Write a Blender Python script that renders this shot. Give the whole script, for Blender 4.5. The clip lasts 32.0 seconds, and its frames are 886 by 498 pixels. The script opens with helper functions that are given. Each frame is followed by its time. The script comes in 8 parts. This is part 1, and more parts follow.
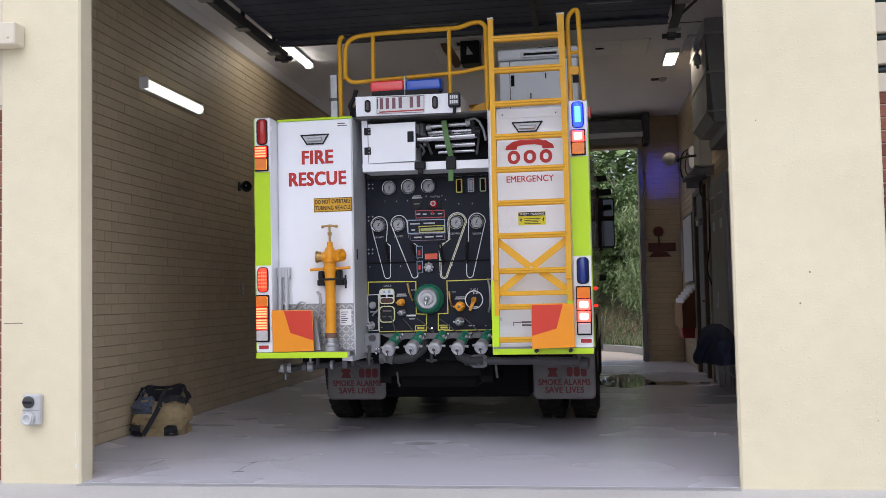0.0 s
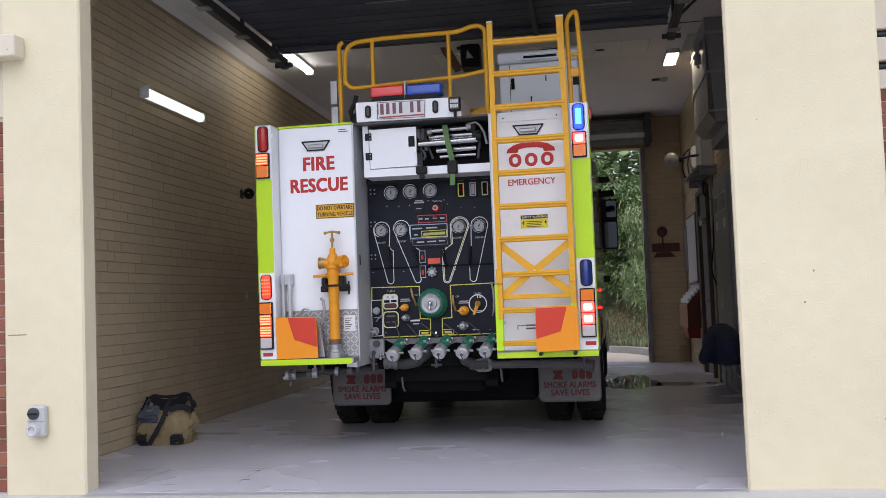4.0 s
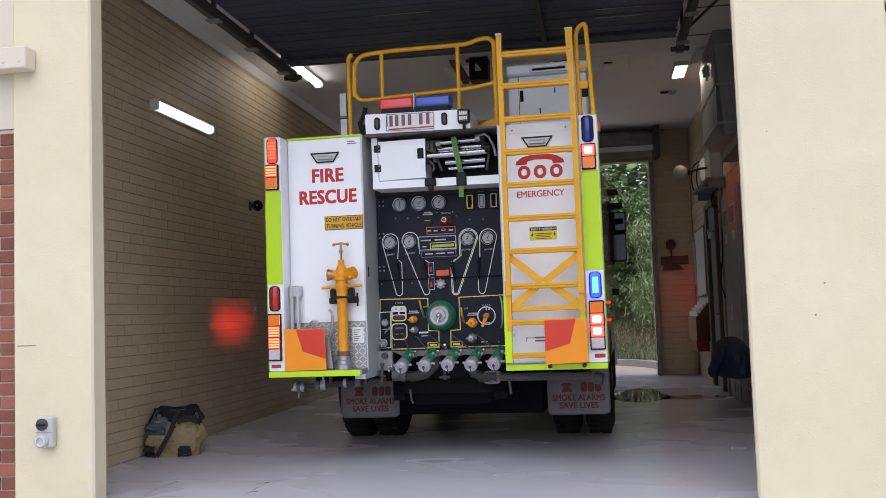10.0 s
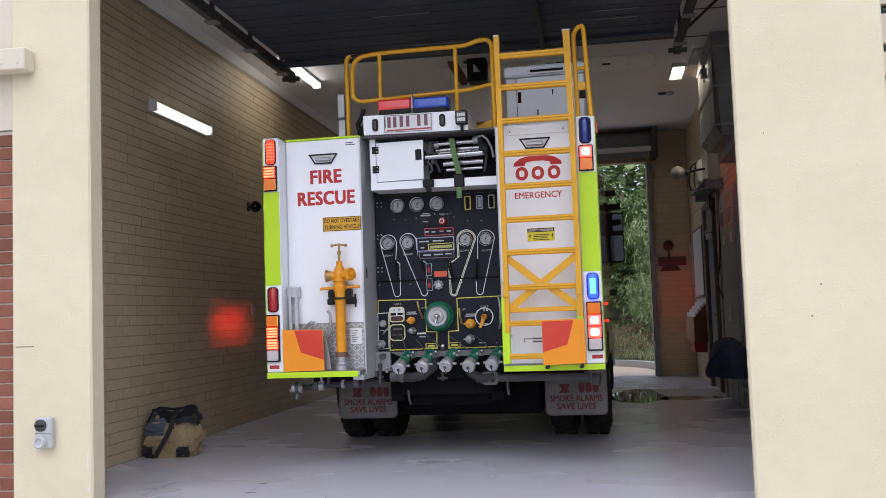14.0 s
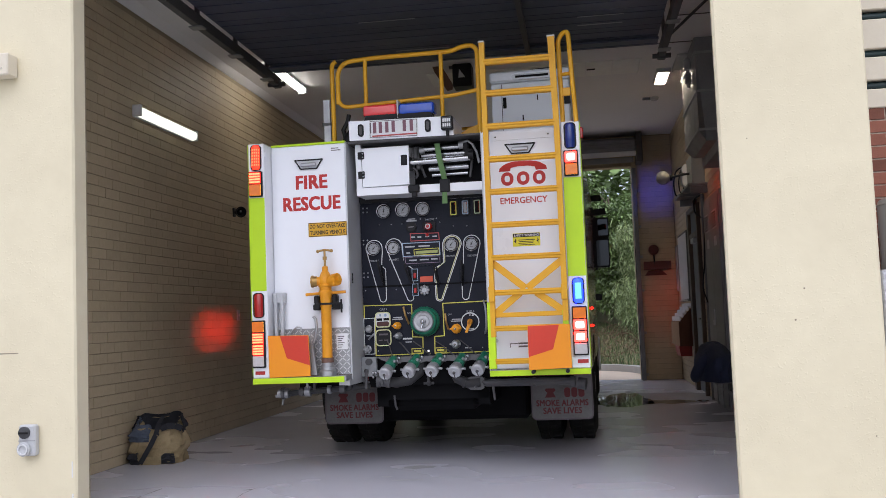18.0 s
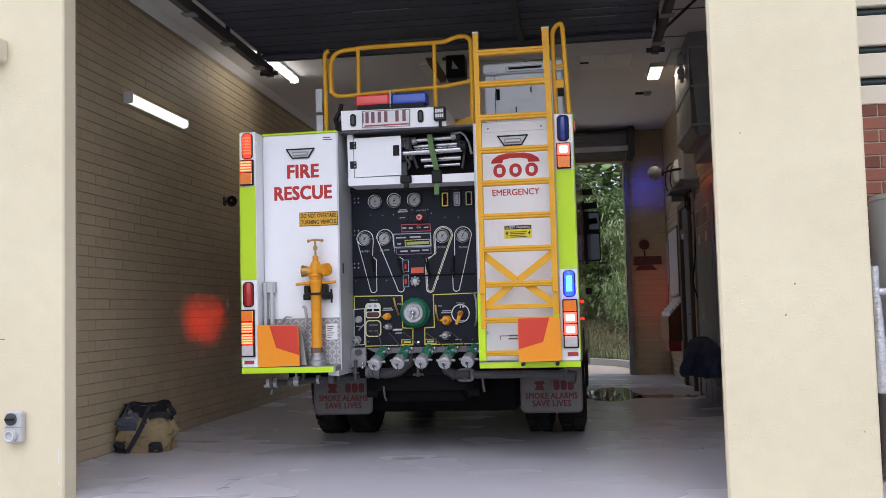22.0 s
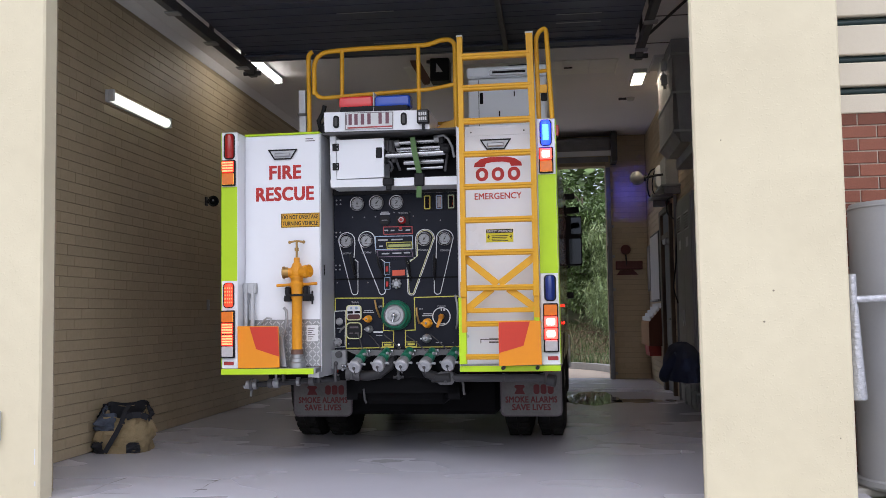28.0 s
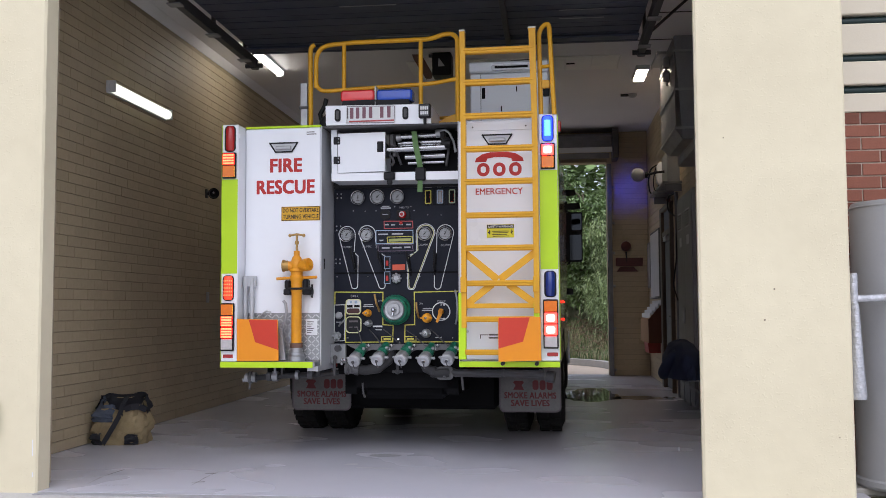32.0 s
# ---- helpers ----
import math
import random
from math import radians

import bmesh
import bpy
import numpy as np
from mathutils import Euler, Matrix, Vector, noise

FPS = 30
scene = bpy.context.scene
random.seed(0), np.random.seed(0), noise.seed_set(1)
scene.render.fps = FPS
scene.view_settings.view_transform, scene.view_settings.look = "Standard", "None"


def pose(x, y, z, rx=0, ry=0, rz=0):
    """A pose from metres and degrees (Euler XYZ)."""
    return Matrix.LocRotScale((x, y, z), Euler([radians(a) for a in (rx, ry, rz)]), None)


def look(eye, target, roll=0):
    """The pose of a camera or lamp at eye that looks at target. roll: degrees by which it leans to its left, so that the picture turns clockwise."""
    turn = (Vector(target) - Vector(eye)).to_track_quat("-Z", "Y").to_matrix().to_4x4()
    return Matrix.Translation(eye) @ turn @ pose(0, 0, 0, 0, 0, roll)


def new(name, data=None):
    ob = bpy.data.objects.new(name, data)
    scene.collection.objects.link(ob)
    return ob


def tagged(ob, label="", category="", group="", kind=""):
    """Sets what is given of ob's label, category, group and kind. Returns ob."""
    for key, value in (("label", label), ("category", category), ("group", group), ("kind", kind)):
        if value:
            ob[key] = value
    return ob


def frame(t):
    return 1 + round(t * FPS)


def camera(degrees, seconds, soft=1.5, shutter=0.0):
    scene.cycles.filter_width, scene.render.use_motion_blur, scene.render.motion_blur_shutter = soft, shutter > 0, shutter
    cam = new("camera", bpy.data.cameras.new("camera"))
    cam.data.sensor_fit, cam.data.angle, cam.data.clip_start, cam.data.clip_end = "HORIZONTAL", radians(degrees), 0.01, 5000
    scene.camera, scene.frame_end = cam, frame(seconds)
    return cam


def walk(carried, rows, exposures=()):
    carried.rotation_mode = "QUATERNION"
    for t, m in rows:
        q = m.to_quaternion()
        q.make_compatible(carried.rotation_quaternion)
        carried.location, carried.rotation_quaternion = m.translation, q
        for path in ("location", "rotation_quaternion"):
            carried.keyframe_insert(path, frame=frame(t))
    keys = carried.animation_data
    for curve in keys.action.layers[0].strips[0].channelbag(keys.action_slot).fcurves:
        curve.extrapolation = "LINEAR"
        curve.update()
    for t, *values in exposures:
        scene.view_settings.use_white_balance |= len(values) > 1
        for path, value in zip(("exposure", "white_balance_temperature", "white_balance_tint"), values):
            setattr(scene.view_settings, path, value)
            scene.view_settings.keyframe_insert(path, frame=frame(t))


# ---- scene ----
cam = camera(49.6, 32.0, soft=0.35)
PATH = [
    (0, (1.2, -5.696, 1.117), (0.909, -3.72, 1.218), -1.2),
    (0.5, (1.206, -5.7, 1.119), (0.914, -3.723, 1.212), -1.5),
    (1, (1.212, -5.702, 1.119), (0.913, -3.726, 1.215), -1.8),
    (1.5, (1.219, -5.708, 1.127), (0.917, -3.734, 1.233), -1.9),
    (2, (1.215, -5.708, 1.128), (0.913, -3.734, 1.236), -2.0),
    (2.5, (1.211, -5.698, 1.129), (0.903, -3.725, 1.233), -2.1),
    (3, (1.206, -5.697, 1.126), (0.904, -3.723, 1.233), -2.2),
    (3.5, (1.21, -5.686, 1.124), (0.912, -3.711, 1.232), -2.2),
    (5.5, (1.207, -5.684, 1.123), (0.896, -3.711, 1.234), -1.8),
    (6, (1.204, -5.698, 1.121), (0.891, -3.726, 1.232), -1.8),
    (6.5, (1.203, -5.694, 1.122), (0.885, -3.722, 1.233), -1.8),
    (7, (1.201, -5.695, 1.124), (0.88, -3.724, 1.234), -2.0),
    (7.5, (1.199, -5.694, 1.124), (0.876, -3.723, 1.232), -2.1),
    (8, (1.201, -5.681, 1.124), (0.873, -3.711, 1.231), -2.1),
    (8.5, (1.194, -5.684, 1.121), (0.863, -3.715, 1.236), -2.0),
    (9, (1.199, -5.693, 1.123), (0.865, -3.725, 1.249), -2.1),
    (9.5, (1.198, -5.691, 1.123), (0.872, -3.722, 1.251), -2.1),
    (10, (1.2, -5.679, 1.117), (0.886, -3.708, 1.253), -2.0),
    (10.5, (1.197, -5.69, 1.116), (0.891, -3.719, 1.259), -2.1),
    (11, (1.199, -5.693, 1.116), (0.889, -3.722, 1.258), -2.1),
    (11.5, (1.202, -5.691, 1.114), (0.888, -3.721, 1.253), -2.1),
    (12, (1.204, -5.695, 1.119), (0.888, -3.724, 1.257), -2.3),
    (12.5, (1.203, -5.699, 1.117), (0.895, -3.728, 1.255), -2.3),
    (13, (1.206, -5.697, 1.117), (0.9, -3.725, 1.258), -2.2),
    (13.5, (1.204, -5.687, 1.115), (0.895, -3.716, 1.252), -2.2),
    (14, (1.204, -5.694, 1.12), (0.894, -3.723, 1.257), -2.0),
    (14.5, (1.207, -5.693, 1.117), (0.904, -3.721, 1.259), -2.1),
    (16.5, (1.206, -5.694, 1.12), (0.916, -3.72, 1.26), -2.2),
    (17, (1.206, -5.691, 1.114), (0.915, -3.717, 1.25), -2.0),
    (17.5, (1.207, -5.694, 1.118), (0.918, -3.72, 1.256), -2.1),
    (18, (1.208, -5.703, 1.122), (0.927, -3.728, 1.268), -2.2),
    (18.5, (1.207, -5.697, 1.12), (0.929, -3.722, 1.267), -2.2),
    (19, (1.213, -5.695, 1.12), (0.933, -3.719, 1.259), -2.1),
    (19.5, (1.203, -5.695, 1.117), (0.926, -3.719, 1.254), -2.0),
    (20, (1.205, -5.694, 1.124), (0.929, -3.718, 1.26), -2.0),
    (20.5, (1.202, -5.697, 1.12), (0.922, -3.722, 1.26), -2.0),
    (21, (1.202, -5.695, 1.117), (0.919, -3.72, 1.255), -1.9),
    (21.5, (1.204, -5.693, 1.113), (0.927, -3.718, 1.249), -1.6),
    (22, (1.2, -5.685, 1.11), (0.938, -3.706, 1.241), -1.5),
    (22.5, (1.199, -5.681, 1.109), (0.942, -3.702, 1.237), -1.4),
    (23, (1.202, -5.686, 1.112), (0.943, -3.707, 1.241), -1.4),
    (23.5, (1.208, -5.69, 1.108), (0.95, -3.712, 1.245), -1.5),
    (24, (1.214, -5.705, 1.107), (0.953, -3.727, 1.25), -1.6),
    (24.5, (1.212, -5.696, 1.115), (0.95, -3.719, 1.259), -1.5),
    (25, (1.213, -5.7, 1.116), (0.953, -3.722, 1.257), -1.5),
    (25.5, (1.213, -5.701, 1.115), (0.955, -3.723, 1.256), -1.6),
    (27.5, (1.203, -5.689, 1.115), (0.977, -3.706, 1.248), -0.9),
    (28, (1.208, -5.686, 1.115), (0.982, -3.703, 1.25), -0.9),
    (28.5, (1.211, -5.683, 1.113), (0.981, -3.701, 1.245), -1.0),
    (29, (1.216, -5.685, 1.114), (0.983, -3.703, 1.246), -1.1),
    (29.5, (1.205, -5.689, 1.115), (0.975, -3.707, 1.252), -0.9),
    (30, (1.204, -5.682, 1.112), (0.975, -3.699, 1.248), -0.9),
    (30.5, (1.21, -5.67, 1.114), (0.981, -3.687, 1.241), -0.8),
    (31, (1.2, -5.671, 1.112), (0.974, -3.688, 1.239), -0.6),
    (31.5, (1.203, -5.674, 1.118), (0.979, -3.69, 1.241), -0.4),
    (32, (1.203, -5.673, 1.117), (0.977, -3.69, 1.241), -0.3),
]
walk(cam, [(t, look(eye, target, roll)) for t, eye, target, roll in PATH], exposures=[(0.0, 0.31), (32.0, 0.31)])

# ---- world and sun: bright overcast sky ----
world = bpy.data.worlds.new("sky")
scene.world = world
world.use_nodes = True
wn = world.node_tree.nodes
sky = wn.new("ShaderNodeTexSky")
sky.sky_type, sky.sun_disc = "NISHITA", False
sky.sun_elevation, sky.sun_rotation = radians(50), radians(176)
sky.air_density, sky.dust_density, sky.ozone_density = 1.0, 1.5, 1.5
hue = wn.new("ShaderNodeHueSaturation")
hue.inputs["Saturation"].default_value = 0.50
world.node_tree.links.new(sky.outputs[0], hue.inputs["Color"])
cloud = wn.new("ShaderNodeMix")
cloud.data_type, cloud.blend_type = "RGBA", "MULTIPLY"
cloud.inputs["Factor"].default_value = 1.0
cloud.inputs["B"].default_value = (1.012, 1.0, 1.06, 1.0)
world.node_tree.links.new(hue.outputs[0], cloud.inputs["A"])
veil = wn.new("ShaderNodeMix")
veil.data_type = "RGBA"
veil.inputs["Factor"].default_value = 0.65
way, up_part, rise, shade = wn.new("ShaderNodeTexCoord"), wn.new("ShaderNodeSeparateXYZ"), wn.new("ShaderNodeMapRange"), wn.new("ShaderNodeMix")
world.node_tree.links.new(way.outputs["Generated"], up_part.inputs[0])
world.node_tree.links.new(up_part.outputs["Z"], rise.inputs["Value"])
shade.data_type = "RGBA"
shade.inputs["A"].default_value = (2.10, 2.25, 2.79, 1.0)
shade.inputs["B"].default_value = (6.78, 7.1, 8.85, 1.0)
world.node_tree.links.new(rise.outputs[0], shade.inputs["Factor"])
world.node_tree.links.new(shade.outputs["Result"], veil.inputs["B"])
world.node_tree.links.new(cloud.outputs["Result"], veil.inputs["A"])
world.node_tree.links.new(veil.outputs["Result"], wn["Background"].inputs[0])
wn["Background"].inputs[1].default_value = 0.19
sun = new("sun", bpy.data.lights.new("sun", "SUN"))
sun.data.energy, sun.data.angle, sun.data.color = 0.90, radians(85), (1.0, 0.952, 0.945)
sun.matrix_world = look((0, 0, 0), (-0.05, 0.68, -0.80))
scene.view_settings.exposure = 0.31


# ---- materials ----
def mat(name, col, rough=0.6, metal=0.0, col2=None, scale=6.0, fine=60.0, amount=0.5, bump=0.0, bscale=90.0, rvar=0.1,
        spec=0.5, emit=None, estr=0.0, rnd=0.0, coat=0.0, trans=0.0, ior=1.45, detail=5.0, lo=0.5, hi=1.0):
    """Principled material: base colour varied at two scales, roughness variation, fine bump."""
    m = bpy.data.materials.new(name)
    m.use_nodes = True
    nt, n = m.node_tree, m.node_tree.nodes
    L, b = m.node_tree.links.new, m.node_tree.nodes["Principled BSDF"]
    tc = n.new("ShaderNodeTexCoord")
    big, small = n.new("ShaderNodeTexNoise"), n.new("ShaderNodeTexNoise")
    for tex, s in ((big, scale), (small, fine)):
        tex.inputs["Scale"].default_value, tex.inputs["Detail"].default_value = s, detail
        L(tc.outputs["Object"], tex.inputs["Vector"])
    add = n.new("ShaderNodeMath")
    add.operation = "MULTIPLY_ADD"
    L(small.outputs["Fac"], add.inputs[0])
    add.inputs[1].default_value = 0.5
    L(big.outputs["Fac"], add.inputs[2])
    ramp = n.new("ShaderNodeMapRange")
    ramp.inputs["From Min"].default_value, ramp.inputs["From Max"].default_value = lo, hi
    L(add.outputs[0], ramp.inputs["Value"])
    mix = n.new("ShaderNodeMix")
    mix.data_type = "RGBA"
    c2 = col2 or tuple(c * 0.8 for c in col)
    mix.inputs["A"].default_value = (*col, 1)
    mix.inputs["B"].default_value = (*(col[i] * (1 - amount) + c2[i] * amount for i in range(3)), 1)
    L(ramp.outputs[0], mix.inputs["Factor"])
    out = mix.outputs["Result"]
    if rnd:
        info, hsv = n.new("ShaderNodeObjectInfo"), n.new("ShaderNodeHueSaturation")
        isl = n.new("ShaderNodeNewGeometry")
        sm = n.new("ShaderNodeMath")
        sm.operation = "ADD"
        L(info.outputs["Random"], sm.inputs[0])
        L(isl.outputs["Random Per Island"], sm.inputs[1])
        fr = n.new("ShaderNodeMath")
        fr.operation = "FRACT"
        L(sm.outputs[0], fr.inputs[0])
        rr = n.new("ShaderNodeMapRange")
        rr.inputs["To Min"].default_value, rr.inputs["To Max"].default_value = 1 - rnd, 1 + rnd
        L(fr.outputs[0], rr.inputs["Value"])
        L(rr.outputs[0], hsv.inputs["Value"])
        L(out, hsv.inputs["Color"])
        out = hsv.outputs["Color"]
    L(out, b.inputs["Base Color"])
    rg = n.new("ShaderNodeMapRange")
    rg.inputs["To Min"].default_value, rg.inputs["To Max"].default_value = max(rough - rvar, 0.02), min(rough + rvar, 1)
    L(big.outputs["Fac"], rg.inputs["Value"])
    L(rg.outputs[0], b.inputs["Roughness"])
    b.inputs["Metallic"].default_value = metal
    b.inputs["Specular IOR Level"].default_value = spec
    b.inputs["Coat Weight"].default_value = coat
    b.inputs["Transmission Weight"].default_value = trans
    b.inputs["IOR"].default_value = ior
    if bump:
        bt, bn = n.new("ShaderNodeTexNoise"), n.new("ShaderNodeBump")
        bt.inputs["Scale"].default_value, bt.inputs["Detail"].default_value = bscale, 6
        L(tc.outputs["Object"], bt.inputs["Vector"])
        L(bt.outputs["Fac"], bn.inputs["Height"])
        bn.inputs["Strength"].default_value, bn.inputs["Distance"].default_value = min(bump, 1.0), 0.01
        L(bn.outputs[0], b.inputs["Normal"])
    if emit:
        b.inputs["Emission Color"].default_value = (*emit, 1)
        b.inputs["Emission Strength"].default_value = estr
    return m


def render_mat():
    """Painted render: nearly smooth, with patches of small pocks and trowel marks."""
    m = mat("cream_render", (0.735, 0.667, 0.482), 0.8, col2=(0.635, 0.568, 0.405), scale=1.1, fine=9, amount=0.7)
    n, L = m.node_tree.nodes, m.node_tree.links.new
    tc = n.new("ShaderNodeTexCoord")
    outs = []
    for scale, lo, hi in ((52.0, 0.55, 0.78), (3.0, 0.34, 0.60), (5.0, 0.0, 1.0)):
        tex, rng_ = n.new("ShaderNodeTexNoise"), n.new("ShaderNodeMapRange")
        tex.inputs["Scale"].default_value, tex.inputs["Detail"].default_value = scale, 3
        rng_.inputs["From Min"].default_value, rng_.inputs["From Max"].default_value = lo, hi
        L(tc.outputs["Object"], tex.inputs["Vector"])
        L(tex.outputs["Fac"], rng_.inputs["Value"])
        outs.append(rng_.outputs[0])
    mul, add = n.new("ShaderNodeMath"), n.new("ShaderNodeMath")
    mul.operation, add.operation = "MULTIPLY", "MULTIPLY_ADD"
    L(outs[0], mul.inputs[0])
    L(outs[1], mul.inputs[1])
    L(outs[2], add.inputs[0])
    add.inputs[1].default_value = 1.3
    L(mul.outputs[0], add.inputs[2])
    bp = n.new("ShaderNodeBump")
    bp.inputs["Strength"].default_value, bp.inputs["Distance"].default_value = 0.27, 0.008
    L(add.outputs[0], bp.inputs["Height"])
    L(bp.outputs[0], n["Principled BSDF"].inputs["Normal"])
    return m


def floor_mat():
    """Grey painted concrete: damp, glossier patches, faint streaks and pale grit."""
    m = mat("painted_concrete_floor", (0.60, 0.60, 0.66), 0.25, col2=(0.46, 0.465, 0.52), scale=0.55, fine=14, amount=0.30, rvar=0.02, detail=2.0, lo=0.25, hi=1.25)
    n, L = m.node_tree.nodes, m.node_tree.links.new
    tc, mp, tex, rng_ = n.new("ShaderNodeTexCoord"), n.new("ShaderNodeMapping"), n.new("ShaderNodeTexNoise"), n.new("ShaderNodeMapRange")
    mp.inputs["Scale"].default_value = (0.8, 1.2, 1.0)
    tex.inputs["Scale"].default_value, tex.inputs["Detail"].default_value = 0.9, 2
    rng_.interpolation_type = "SMOOTHSTEP"
    rng_.inputs["From Min"].default_value, rng_.inputs["From Max"].default_value = 0.20, 0.80
    rng_.inputs["To Min"].default_value, rng_.inputs["To Max"].default_value = 0.23, 0.30
    L(tc.outputs["Object"], mp.inputs["Vector"])
    L(mp.outputs[0], tex.inputs["Vector"])
    L(tex.outputs["Fac"], rng_.inputs["Value"])
    L(rng_.outputs[0], n["Principled BSDF"].inputs["Roughness"])
    return m


